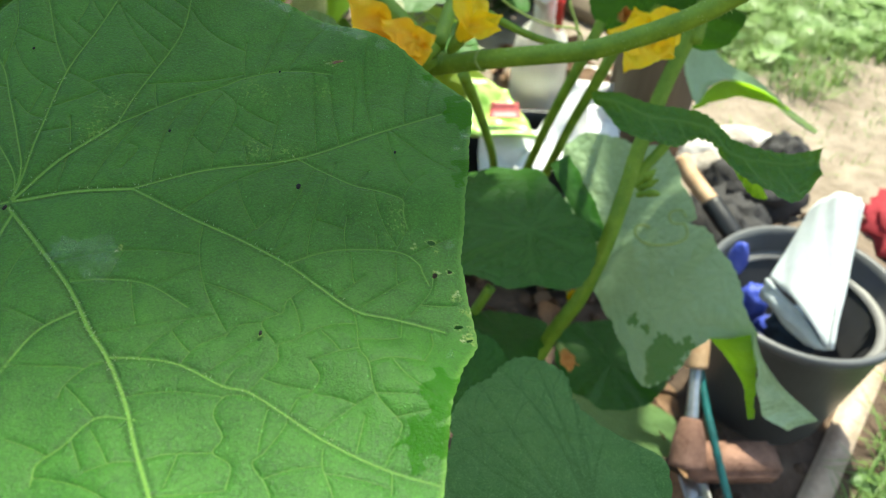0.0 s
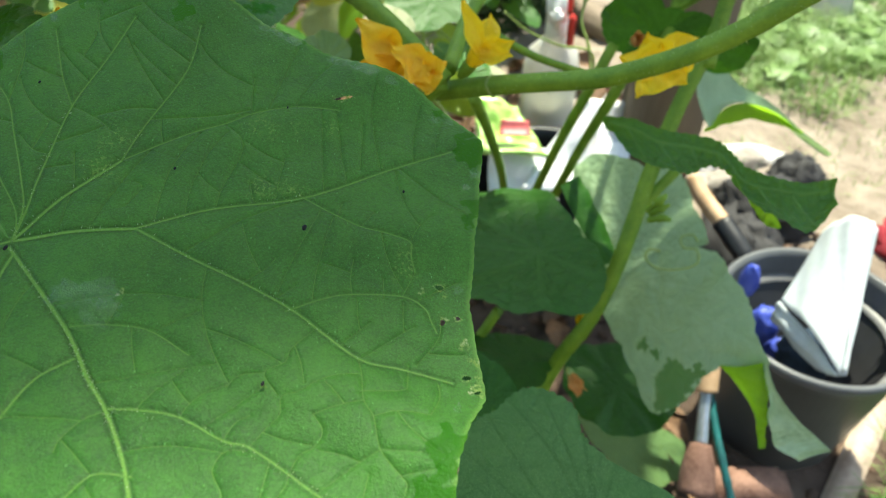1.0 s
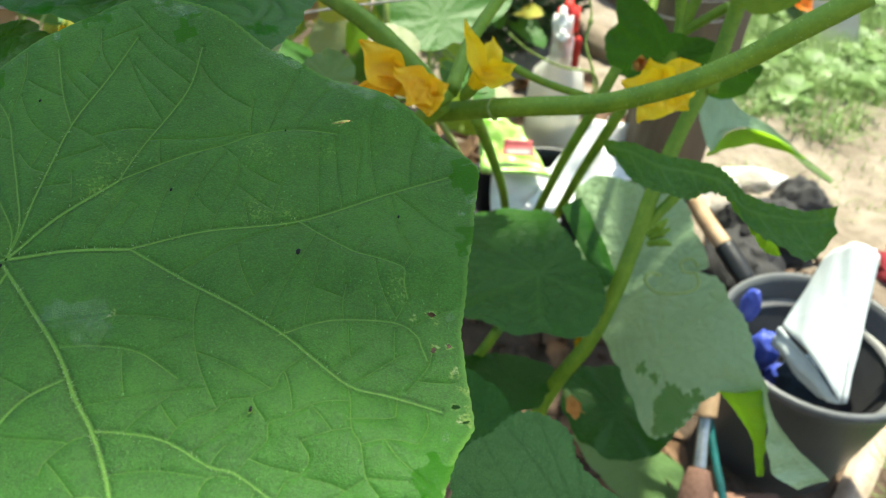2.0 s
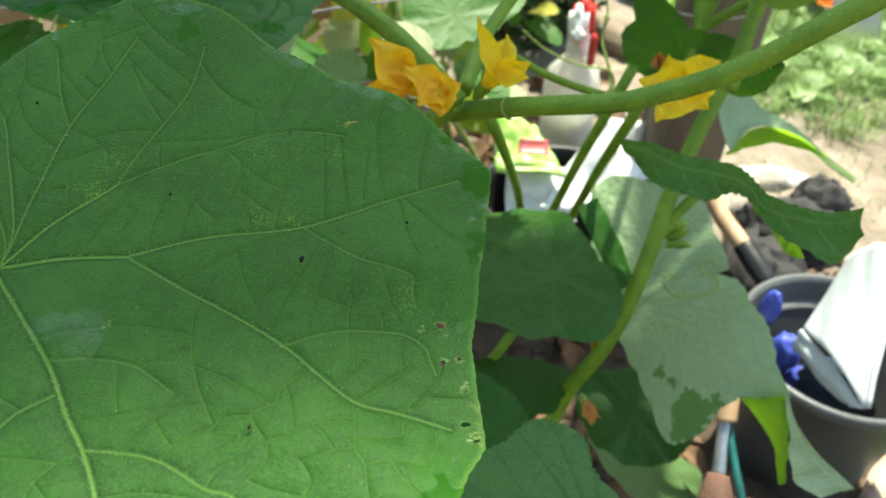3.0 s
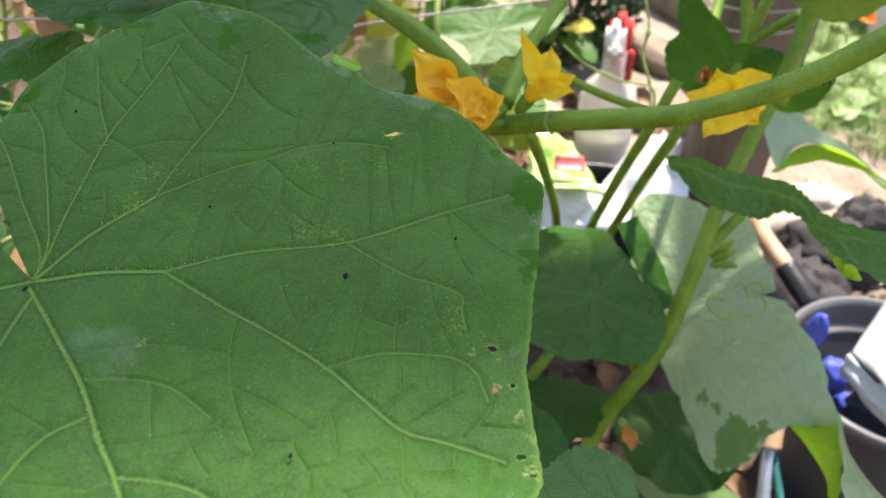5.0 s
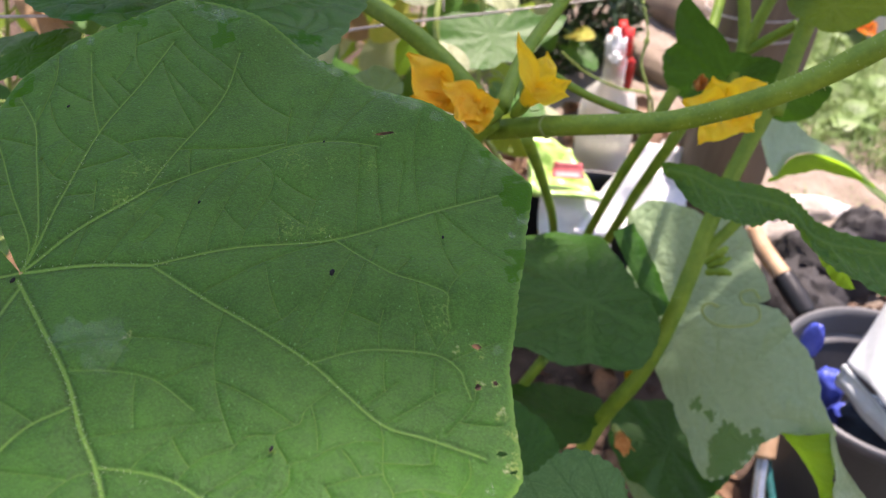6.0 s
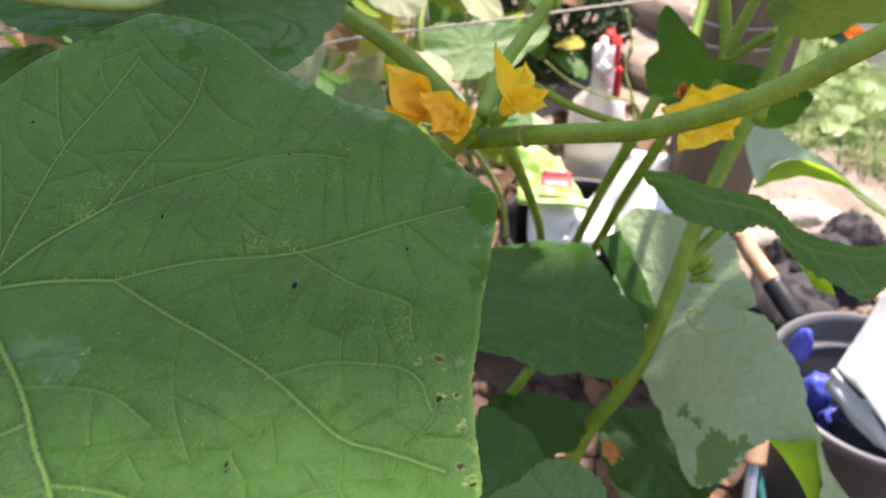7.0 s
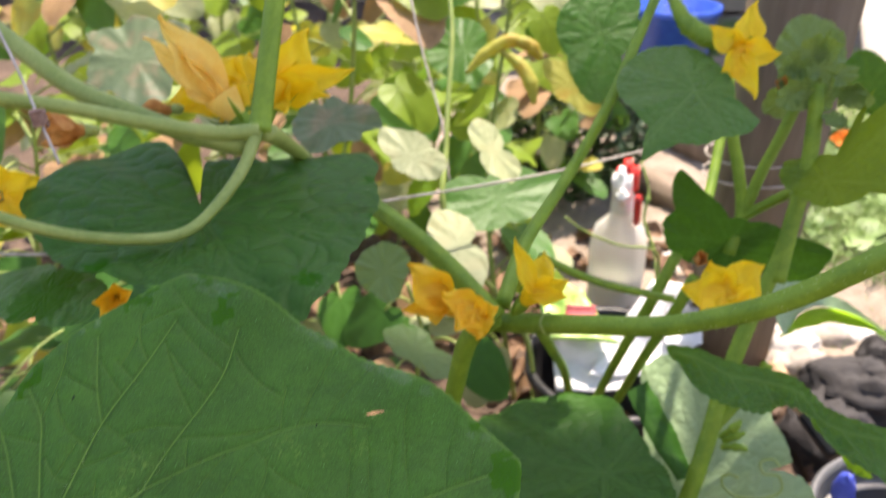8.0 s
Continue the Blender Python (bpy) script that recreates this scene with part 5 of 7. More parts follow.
# ---------------------------------------------------------------- second cucumber plant, climbing the post
climber = root("cucumber_plant", (0.16, 0.50, 0.0), "climbing cucumber plant tied beside a wooden post", "plant")
MAIN = [(0.1945, 0.5835, 0.5894), (0.1810, 0.5503, 0.5435), (0.1616, 0.5269, 0.4946), (0.1439, 0.4977, 0.4465), (0.1370, 0.4816, 0.4202), (0.1251, 0.4606, 0.3730), (0.1102, 0.4467, 0.3271), (0.0899, 0.4428, 0.2783), (0.0771, 0.4379, 0.2271), (0.0728, 0.4354, 0.1301)]
main_stem = tube("vine_stem", MAIN, [0.0056, 0.0062, 0.0066, 0.0070], M_STEM, climber, 16, 60, 0.07, 0.012, 41)
bristles("bristle", MAIN, 0.0065, main_stem, 300, 0.0022, 42)
tube("vine_stem", [(0.1775, 0.5369, 0.5206), (0.1839, 0.5547, 0.5586), (0.1906, 0.5681, 0.5889), (0.1930, 0.5825, 0.6222), (0.1936, 0.5992, 0.6500)], [0.0060, 0.0056, 0.005], M_STEM, climber, 14, 30, 0.07, 0.012, 43)
tube("petiole", [(0.1390, 0.4832, 0.4218), (0.1513, 0.4906, 0.4366), (0.1634, 0.4977, 0.4511), (0.1749, 0.5072, 0.4687)], [0.0045, 0.0042, 0.0042], M_STEM, climber, 12, 20)
for pts, r in (([(0.0013, 0.4652, 0.5249), (0.0145, 0.5191, 0.4618), (0.0312, 0.6076, 0.3609), (0.0405, 0.6509, 0.2856)], 0.0042), ([(0.1114, 0.5774, 0.5166), (0.0939, 0.5658, 0.4738), (0.0816, 0.5913, 0.4120), (0.0727, 0.6527, 0.3141), (0.0597, 0.6728, 0.2459)], 0.0046),
               ([(0.1239, 0.5587, 0.5077), (0.1129, 0.5567, 0.4755), (0.1020, 0.5908, 0.4081), (0.0947, 0.6599, 0.3035), (0.0826, 0.6836, 0.2395)], 0.0048), ([(0.0332, 0.4505, 0.3291), (0.0147, 0.4448, 0.2915), (-0.0107, 0.4500, 0.2360), (-0.0312, 0.4537, 0.1775)], 0.0045),
               ([(0.1611, 0.7146, 0.5962), (0.1544, 0.6920, 0.5702), (0.1452, 0.6551, 0.5406), (0.1345, 0.6181, 0.5212)], 0.0045), ([(0.1458, 0.6631, 0.6328), (0.1518, 0.6418, 0.5953), (0.1591, 0.6253, 0.5656), (0.1626, 0.6094, 0.5380), (0.1544, 0.5917, 0.5107)], 0.0050), ([(0.1963, 0.6368, 0.6333), (0.1860, 0.6280, 0.6018), (0.1731, 0.6182, 0.5695), (0.1640, 0.6096, 0.5379)], 0.0046),
               ([(0.1920, 0.5960, 0.5662), (0.1766, 0.6061, 0.5481), (0.1636, 0.6084, 0.5360)], 0.0042)):
    tube("petiole", pts, [r, r * 0.95, r], M_STEM, climber, 12, 24, 0.06)

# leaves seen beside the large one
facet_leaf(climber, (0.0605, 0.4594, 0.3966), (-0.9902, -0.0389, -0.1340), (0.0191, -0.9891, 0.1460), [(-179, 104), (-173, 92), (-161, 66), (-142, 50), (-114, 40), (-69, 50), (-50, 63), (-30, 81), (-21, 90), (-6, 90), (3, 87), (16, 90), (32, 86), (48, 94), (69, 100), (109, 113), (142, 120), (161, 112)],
           M_LEAF_SHADED, "round leaf with shade put into its dark green", 51, 0, (0.0, 0.0, 0.03), 0.0050, puff=0.0012, spacing=0.013, vein_width=0.0016, dish=0.10)
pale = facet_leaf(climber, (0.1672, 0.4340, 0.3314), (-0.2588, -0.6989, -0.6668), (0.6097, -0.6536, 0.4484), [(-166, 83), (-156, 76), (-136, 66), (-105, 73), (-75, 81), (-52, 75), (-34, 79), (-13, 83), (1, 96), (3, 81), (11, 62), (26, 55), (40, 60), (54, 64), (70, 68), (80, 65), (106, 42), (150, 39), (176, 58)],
           M_LEAF_LIT_PALE, "big leaf hanging beside the stem, sky sheen put into its pale green, its lower part chewed dark", 52, 0, (-0.06, -0.05, 0.05), 0.004, veins=True, fan=-150, puff=0.0010, spacing=0.016,
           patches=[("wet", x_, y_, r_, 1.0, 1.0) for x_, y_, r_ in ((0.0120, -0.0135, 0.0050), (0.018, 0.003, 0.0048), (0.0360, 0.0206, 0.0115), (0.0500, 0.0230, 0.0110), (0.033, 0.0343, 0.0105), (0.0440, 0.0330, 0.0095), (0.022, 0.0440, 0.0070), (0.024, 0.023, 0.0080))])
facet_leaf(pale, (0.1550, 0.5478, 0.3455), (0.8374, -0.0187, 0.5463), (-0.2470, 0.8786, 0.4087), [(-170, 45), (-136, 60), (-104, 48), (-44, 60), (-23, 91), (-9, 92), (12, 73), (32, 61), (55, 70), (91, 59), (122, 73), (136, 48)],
           M_LEAF_LIT_PALE, "", 53, 0, (0.15, 0.05, 0), 0.004, name="leaf_lobe")
strip_leaf(pale, [(0.2015, 0.3859, 0.3515), (0.2143, 0.3746, 0.3430), (0.2289, 0.3607, 0.3272), (0.2340, 0.3445, 0.3092)], [(0.2243, 0.3723, 0.3728), (0.2299, 0.3603, 0.3564), (0.2326, 0.3488, 0.3377), (0.2364, 0.3412, 0.3113)], M_LEAF_BACKLIT, "thin fold, its sunlight put into a brighter green", 54, 0.004, "leaf_fold", 60, 16)
strip_leaf(pale, [(0.2268, 0.3730, 0.3735), (0.2374, 0.3633, 0.3534), (0.2604, 0.3588, 0.3268), (0.2810, 0.3566, 0.3086), (0.2950, 0.3531, 0.2969)], [(0.2244, 0.3711, 0.3729), (0.2293, 0.3562, 0.3549), (0.2319, 0.3455, 0.3385), (0.2400, 0.3366, 0.3211), (0.2642, 0.3374, 0.3031)], M_LEAF_LIT_PALE, "", 55, 0.003, "leaf_lobe", 80, 18)
# dark strip that colours in the shaded half of the pale leaf
strip_leaf(pale, [(0.0842, 0.5651, 0.3802), (0.0956, 0.5487, 0.3656), (0.1095, 0.5314, 0.3493), (0.1283, 0.5134, 0.3315)], [(0.1043, 0.5854, 0.3782), (0.1167, 0.5697, 0.3643), (0.1331, 0.5438, 0.3449), (0.1417, 0.5205, 0.3301)], M_LEAF_SHADE_DARK, "half of the leaf, its shade put into a dark green", 153, 0.004, "leaf_lobe", 70, 18)
curl = strip_leaf(climber, [(0.0865, 0.4337, 0.5349), (0.1057, 0.4293, 0.5368), (0.1233, 0.4214, 0.5349), (0.1408, 0.4180, 0.5349), (0.1572, 0.4128, 0.5344), (0.1656, 0.4038, 0.5317), (0.1732, 0.3940, 0.5281), (0.1873, 0.3871, 0.5273), (0.2040, 0.3807, 0.5285), (0.2217, 0.3812, 0.5329)],
           [(0.0897, 0.4255, 0.5332), (0.1024, 0.4036, 0.5280), (0.1176, 0.3921, 0.5237), (0.1340, 0.3886, 0.5236), (0.1489, 0.3924, 0.5287), (0.1595, 0.3826, 0.5279), (0.1686, 0.3708, 0.5250), (0.1818, 0.3570, 0.5197), (0.2012, 0.3485, 0.5140), (0.2222, 0.3681, 0.5243)], M_LEAF_SOFT, "curled green leaf with toothed edge", 56, 0.007, "leaf", 200, 40, 0.003, 0.0030, 0.0022)
strip_leaf(curl, [(0.1714, 0.3879, 0.5169), (0.1815, 0.3830, 0.5141), (0.1900, 0.3754, 0.5084), (0.1943, 0.3676, 0.5027)], [(0.1756, 0.3870, 0.5099), (0.1807, 0.3797, 0.5045), (0.1860, 0.3731, 0.5001), (0.1927, 0.3692, 0.5000)], M_LEAF_BACKLIT, "thin fold, its sunlight put into a brighter green", 57, 0.001, "leaf_fold", 50, 12)
bent = strip_leaf(climber, [(0.2116, 0.6616, 0.4683), (0.2278, 0.6585, 0.4643), (0.2481, 0.6508, 0.4477), (0.2767, 0.6527, 0.4337), (0.3005, 0.6525, 0.4177), (0.3221, 0.6520, 0.4014), (0.3612, 0.6510, 0.3764)], [(0.2014, 0.6141, 0.4537), (0.2111, 0.5908, 0.4352), (0.2287, 0.6131, 0.4441), (0.2535, 0.6306, 0.4401), (0.2835, 0.6406, 0.4275), (0.3184, 0.6467, 0.4031), (0.3581, 0.6476, 0.3758)], M_LEAF_LIT_PALE, "folded-over leaf, sunlight put into its pale green", 58, 0.006, "leaf", 120, 24)
strip_leaf(bent, [(0.2116, 0.5888, 0.4359), (0.2281, 0.6106, 0.4443), (0.2528, 0.6281, 0.4403), (0.2828, 0.6380, 0.4277), (0.3187, 0.6446, 0.4038)], [(0.2173, 0.6141, 0.4159), (0.2330, 0.6189, 0.4206), (0.2597, 0.6331, 0.4202), (0.2864, 0.6411, 0.4131), (0.3229, 0.6494, 0.3985)], M_LEAF_BACKLIT, "thin fold, its sunlight put into a brighter green", 59, 0.002, "leaf_fold", 60, 14)
facet_leaf(climber, (0.0444, 0.2162, 0.4729), (-0.9977, -0.0566, -0.0360), (0.0544, -0.9967, 0.0609), [(-175, 44), (-157, 41), (-145, 39), (-120, 28), (-100, 28), (-83, 36), (-74, 51), (-71, 66), (-65, 72), (-54, 78), (-38, 86), (-6, 77), (21, 77), (41, 66), (71, 41), (102, 38), (129, 36), (146, 33), (167, 39)],
           M_LEAF_LOW, "dull green leaf with dark sunk veins, low down", 60, 5, (-0.075, -0.05, 0), 0.004, fan=-20, puff=0.0006, spacing=0.020, teeth=0.0025, vein_width=0.0016, patches=[("fleck", 0.0, 0.02, 0.02, 1, 1), ("fleck", 0.02, 0.0, 0.02, 1, 1)])
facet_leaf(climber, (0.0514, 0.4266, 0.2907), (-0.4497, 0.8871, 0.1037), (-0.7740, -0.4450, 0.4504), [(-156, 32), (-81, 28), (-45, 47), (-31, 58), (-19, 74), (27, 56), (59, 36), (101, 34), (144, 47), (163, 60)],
           M_LEAF_SHADE_DARK, "leaf whose dark green holds the deep shade", 61, 1, (-0.1, 0.05, 0), 0.003)
# dark leaf added where the gap beside the big leaf lies in shade
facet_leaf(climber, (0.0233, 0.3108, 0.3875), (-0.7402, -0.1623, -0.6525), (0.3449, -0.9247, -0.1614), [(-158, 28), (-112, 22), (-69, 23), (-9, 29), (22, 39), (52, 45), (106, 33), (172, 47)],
           M_LEAF_SHADE_DARK, "leaf whose dark green holds the deep shade", 161, 1, (-0.1, 0.05, 0), 0.003)
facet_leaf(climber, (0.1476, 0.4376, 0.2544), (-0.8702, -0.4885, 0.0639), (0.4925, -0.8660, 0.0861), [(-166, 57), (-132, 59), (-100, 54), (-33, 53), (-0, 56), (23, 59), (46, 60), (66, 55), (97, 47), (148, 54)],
           M_LEAF_SHADE_DARK, "leaf whose dark green holds the deep shade", 62, 1, (-0.1, 0.05, 0), 0.003)
facet_leaf(climber, (0.1985, 0.4856, 0.0970), (-0.0980, -0.9943, -0.0408), (0.8512, -0.0625, -0.5211), [(-152, 27), (-48, 53), (-25, 77), (6, 72), (27, 54), (102, 44), (145, 58), (178, 87)],
           M_LEAF_PALE, "pale green leaf near the ground", 63, 1, (0.05, 0, 0), 0.003)
facet_leaf(climber, (0.0997, 0.5383, 0.6638), (-0.8796, 0.3618, 0.3089), (-0.4387, -0.8680, -0.2326), [(-179, 40), (-119, 26), (-99, 46), (-47, 43), (-11, 54), (-2, 70), (-0, 82), (11, 52), (34, 52), (68, 51), (98, 49), (135, 51), (162, 52)],
           M_LEAF_SOFT, "green leaf with a pointed tip", 64, 0, (-0.15, -0.05, 0), 0.003)
facet_leaf(climber, (0.0431, 0.6659, 0.6671), (-0.9902, -0.0322, 0.1358), (-0.0653, -0.7528, -0.6551), [(-167, 65), (-127, 35), (-44, 25), (-2, 67), (15, 56), (45, 36), (133, 40), (163, 60)],
           M_LEAF, "dark green leaf behind a stem", 65, 1, (0.1, 0, 0), 0.003)
facet_leaf(climber, (0.1539, 0.5963, 0.5186), (0.8115, -0.0565, 0.5816), (-0.5820, 0.0111, 0.8131), [(-112, 26), (-61, 48), (-37, 57), (-23, 53), (-10, 71), (-0, 80), (7, 51), (26, 24), (68, 25), (109, 46), (121, 76), (142, 73), (157, 63), (169, 36)],
           M_LEAF_SHADED, "green leaf folded upward beside the stem", 66, 0, (0.15, 0.05, 0), 0.003)
facet_leaf(climber, (0.1976, 0.5508, 0.5973), (0.3184, -0.9286, -0.1906), (0.7290, 0.1113, 0.6754), [(-157, 23), (-125, 35), (-106, 38), (-85, 26), (-37, 21), (-28, 81), (-27, 43), (-11, 88), (55, 65), (63, 33), (104, 24), (161, 18)],
           M_LEAF_UNDER_LIT, "young crinkled leaf seen from below", 67, 0, (-0.1, 0.1, 0), 0.005)
facet_leaf(climber, (0.2434, 0.6366, 0.6389), (0.8728, -0.1518, 0.4639), (-0.3641, 0.4304, 0.8259), [(-137, 20), (-26, 25), (5, 28), (49, 19), (106, 36), (151, 52), (173, 26)],
           M_LEAF, "green leaf near the vine top", 68, 1, (0, 0, 0), 0.003)
facet_leaf(climber, (0.2089, 0.6824, 0.6467), (0.8590, 0.3636, 0.3605), (-0.4905, 0.3828, 0.7828), [(-146, 37), (-83, 27), (-25, 29), (19, 35), (60, 33), (108, 32), (167, 36)],
           M_LEAF_PALE, "greyish green leaf behind the buds", 69, 1, (0, 0, 0), 0.003)
shaped_flower(climber, (0.1321, 0.5718, 0.6810), (0.1279, 0.6035, 0.6761), [((0.1425, 0.5958, 0.7084), 0.018, 10, 0.08, None), ((0.1568, 0.5690, 0.6791), 0.018, -10, 0.08, None), ((0.1400, 0.5464, 0.6559), 0.015, 10, 0.08, None), ((0.1210, 0.5583, 0.6616), 0.016, -15, 0.08, None), ((0.1114, 0.5870, 0.6928), 0.016, 10, 0.08, None)],
              "star-shaped yellow cucumber flower", M_PETAL, 65)
fruit_v, fruit_f = tube_arrays([(0.0895, 0.6256, 0.7045), (0.0991, 0.6073, 0.6908), (0.1117, 0.5939, 0.6844), (0.1294, 0.5825, 0.6799)], [0.004, 0.0065, 0.0075, 0.004], 14, 24, 0.06, 0.04, 3)
fruit = part("young_cucumber", mesh_of("young_cucumber", fruit_v, fruit_f), M_STEM, climber, "tiny prickly young cucumber")
bristles("bristle", [(0.0895, 0.6256, 0.7045), (0.0991, 0.6073, 0.6908), (0.1117, 0.5939, 0.6844), (0.1294, 0.5825, 0.6799)], 0.007, fruit, 120, 0.003, 8)

# ---------------------------------------------------------------- post and string
POST_AT = (0.2540, 0.9284, 0.4147)
post = root("wooden_post", (POST_AT[0], POST_AT[1], 0.0), "weathered grey-brown wooden garden post", "post")
part("post_shaft", box_bm((0.098, 0.085, 1.1), pose(POST_AT[0] + 0.012, POST_AT[1], 0.55, 0, 1.5, 6), 0.008, 3), M_WOOD, post)
tube("wire_wrap", [(POST_AT[0] + 0.062 * math.cos(a), POST_AT[1] + 0.055 * math.sin(a), 0.42 + 0.004 * a) for a in np.linspace(0, 12.5, 30)], [0.0012, 0.0012], M_STRING, post, 6, 120)

# strings that hold the vines
def cord(points, r, label):
    o = root("string", points[0], label, "string", "trellis strings")
    tube("cord", points, [r, r], M_STRING, o, 6, 40, 0.0, 0.06, 7)
    return o


cord([(-0.1958, 0.6060, 0.5176), (-0.1420, 0.6028, 0.5360), (-0.0288, 0.6488, 0.5410), (0.0530, 0.7263, 0.5288), (0.1468, 0.8647, 0.4968), (0.1978, 0.9347, 0.4811)], 0.0012, "thin grey trellis string tied to the post")
cord([(-0.1442, 0.7930, 0.6976), (-0.1219, 0.7470, 0.6336), (-0.0945, 0.7000, 0.5668), (-0.0866, 0.6766, 0.5253)], 0.0010, "thin grey hanging trellis string")
hang = cord([(-0.2142, 0.3183, 0.7707), (-0.1900, 0.2962, 0.7464), (-0.1749, 0.2808, 0.7320), (-0.1655, 0.2721, 0.7186)], 0.0006, "thin grey string knotted round the vine")
for k_ in range(4):
    kv, kf = tube_arrays([Vector((-0.1746, 0.2804, 0.7321)) + Vector((0.0022 * math.cos(a), 0.0022 * math.sin(a), 0.0016 * (k_ - 1.5) + 0.0002 * a)) for a in np.linspace(0, 6.3, 12)], [0.0008, 0.0008], 6, 24)
    part("knot_loop", mesh_of("knot_loop", kv, kf), M_KNOT, hang)
cord([(-0.2581, 0.3212, 0.6453), (-0.2391, 0.3189, 0.6473), (-0.2057, 0.3192, 0.6501), (-0.1858, 0.3222, 0.6505)], 0.0008, "thin grey string under the vine")

# tendrils


tube("tendril", [(0.1867, 0.4672, 0.4043), (0.1818, 0.4709, 0.4086), (0.1729, 0.4686, 0.4064), (0.1755, 0.4635, 0.4007), (0.1856, 0.4631, 0.3998), (0.1875, 0.4565, 0.3924), (0.1764, 0.4522, 0.3881), (0.1582, 0.4509, 0.3874), (0.1478, 0.4543, 0.3916), (0.1456, 0.4588, 0.3967), (0.1505, 0.4612, 0.3991), (0.1574, 0.4604, 0.3979)], [0.0008, 0.0009, 0.0011], M_STEM_PALE, climber, 8, 70)
tube("tendril", [(0.0227, 0.6401, 0.5115), (0.0442, 0.6541, 0.4893), (0.0774, 0.6707, 0.4680), (0.1120, 0.6907, 0.4522), (0.1192, 0.6933, 0.4150)], [0.0011, 0.0012], M_STEM_PALE, climber, 6, 30)
tube("tendril", [(0.0937, 0.7329, 0.5282), (0.1023, 0.7188, 0.5020), (0.0995, 0.7043, 0.4785), (0.1097, 0.6918, 0.4546), (0.1147, 0.6757, 0.4262)], [0.0014, 0.0016, 0.0010], M_STEM_PALE, climber, 6, 30, 0.0, 0.3, 3)
# small side shoots at the node
for k_, pts in enumerate(([(0.1375, 0.4481, 0.4447), (0.1438, 0.4449, 0.4528), (0.1489, 0.4440, 0.4575)], [(0.1368, 0.4452, 0.4415), (0.1445, 0.4386, 0.4488), (0.1507, 0.4365, 0.4492)], [(0.1356, 0.4495, 0.4463), (0.1430, 0.4475, 0.4587), (0.1469, 0.4506, 0.4619)])):
    tube("side_shoot", pts, [0.0022, 0.0030, 0.0012], M_STEM, climber, 8, 12, 0.0, 0.15, k_)

# ---------------------------------------------------------------- bucket with its contents
bucket = root("bucket", (0.39, 0.595, 0.0), "dark grey plastic bucket with papers and blue things inside", "bucket")
RIM_Z = 0.21
bm_ = Matrix.Translation((0.39, 0.595, 0.0))
v_, f_ = lathe([(0.001, 0.004), (0.072, 0.004), (0.078, 0.012), (0.100, RIM_Z - 0.02), (0.104, RIM_Z - 0.018), (0.108, RIM_Z - 0.004), (0.106, RIM_Z), (0.101, RIM_Z), (0.098, RIM_Z - 0.01), (0.075, 0.02), (0.001, 0.016)], 64)
part("bucket_wall", mesh_of("bucket_wall", moved(v_, bm_), f_), M_BUCKET, bucket)
v_, f_ = lathe([(0.094, RIM_Z - 0.045), (0.097, RIM_Z - 0.038), (0.094, RIM_Z - 0.034), (0.088, RIM_Z - 0.036), (0.070, 0.05), (0.001, 0.045)], 64)
part("inner_pot", mesh_of("inner_pot", moved(v_, bm_), f_), M_BLACK, bucket, "black pot nested inside")
v_, f_ = lathe([(0.0955, RIM_Z - 0.036), (0.0965, RIM_Z - 0.032), (0.0925, RIM_Z - 0.030), (0.086, RIM_Z - 0.031), (0.084, RIM_Z - 0.035)], 64)
part("inner_rim", mesh_of("inner_rim", moved(v_, bm_), f_), M_POT_RIM, bucket, "worn grey rim of the nested pot")


def sheet_thing(name, quad, material, parent, nu=14, nv=14, sag=0.01, crumple=0.003, seed=0, thick=0.0012, label=""):
    """A bent sheet between four corner places, with thickness and creases."""
    a, b, c, d = (np.array(p, float) for p in quad)
    rng = np.random.default_rng(seed)
    n = np.cross(b - a, d - a)
    n /= np.linalg.norm(n)
    ph = rng.uniform(0, 6.28, 6)
    top = []
    for i in range(nv):
        for j in range(nu):
            u, w = j / (nu - 1), i / (nv - 1)
            p = (a * (1 - u) + b * u) * (1 - w) + (d * (1 - u) + c * u) * w
            z = sag * math.sin(math.pi * u) + crumple * (math.sin(9 * u + ph[0] + 4 * w) + math.sin(7 * w + ph[1] - 5 * u) + 0.6 * math.sin(17 * u + 9 * w + ph[2]))
            top.append(p + n * z)
    top = np.array(top)
    v = np.concatenate([top, top - n * thick])
    k = nu * nv
    f = []
    for i in range(nv - 1):
        for j in range(nu - 1):
            q = i * nu + j
            f += [(q, q + 1, q + nu + 1, q + nu), (k + q, k + q + nu, k + q + nu + 1, k + q + 1)]
    ring = list(range(nu)) + [i * nu + nu - 1 for i in range(1, nv)] + [(nv - 1) * nu + j for j in range(nu - 2, -1, -1)] + [i * nu for i in range(nv - 2, 0, -1)]
    for q, r in zip(ring, ring[1:] + ring[:1]):
        f.append((r, q, k + q, k + r))
    return part(name, mesh_of(name, v, f), material, parent, label)


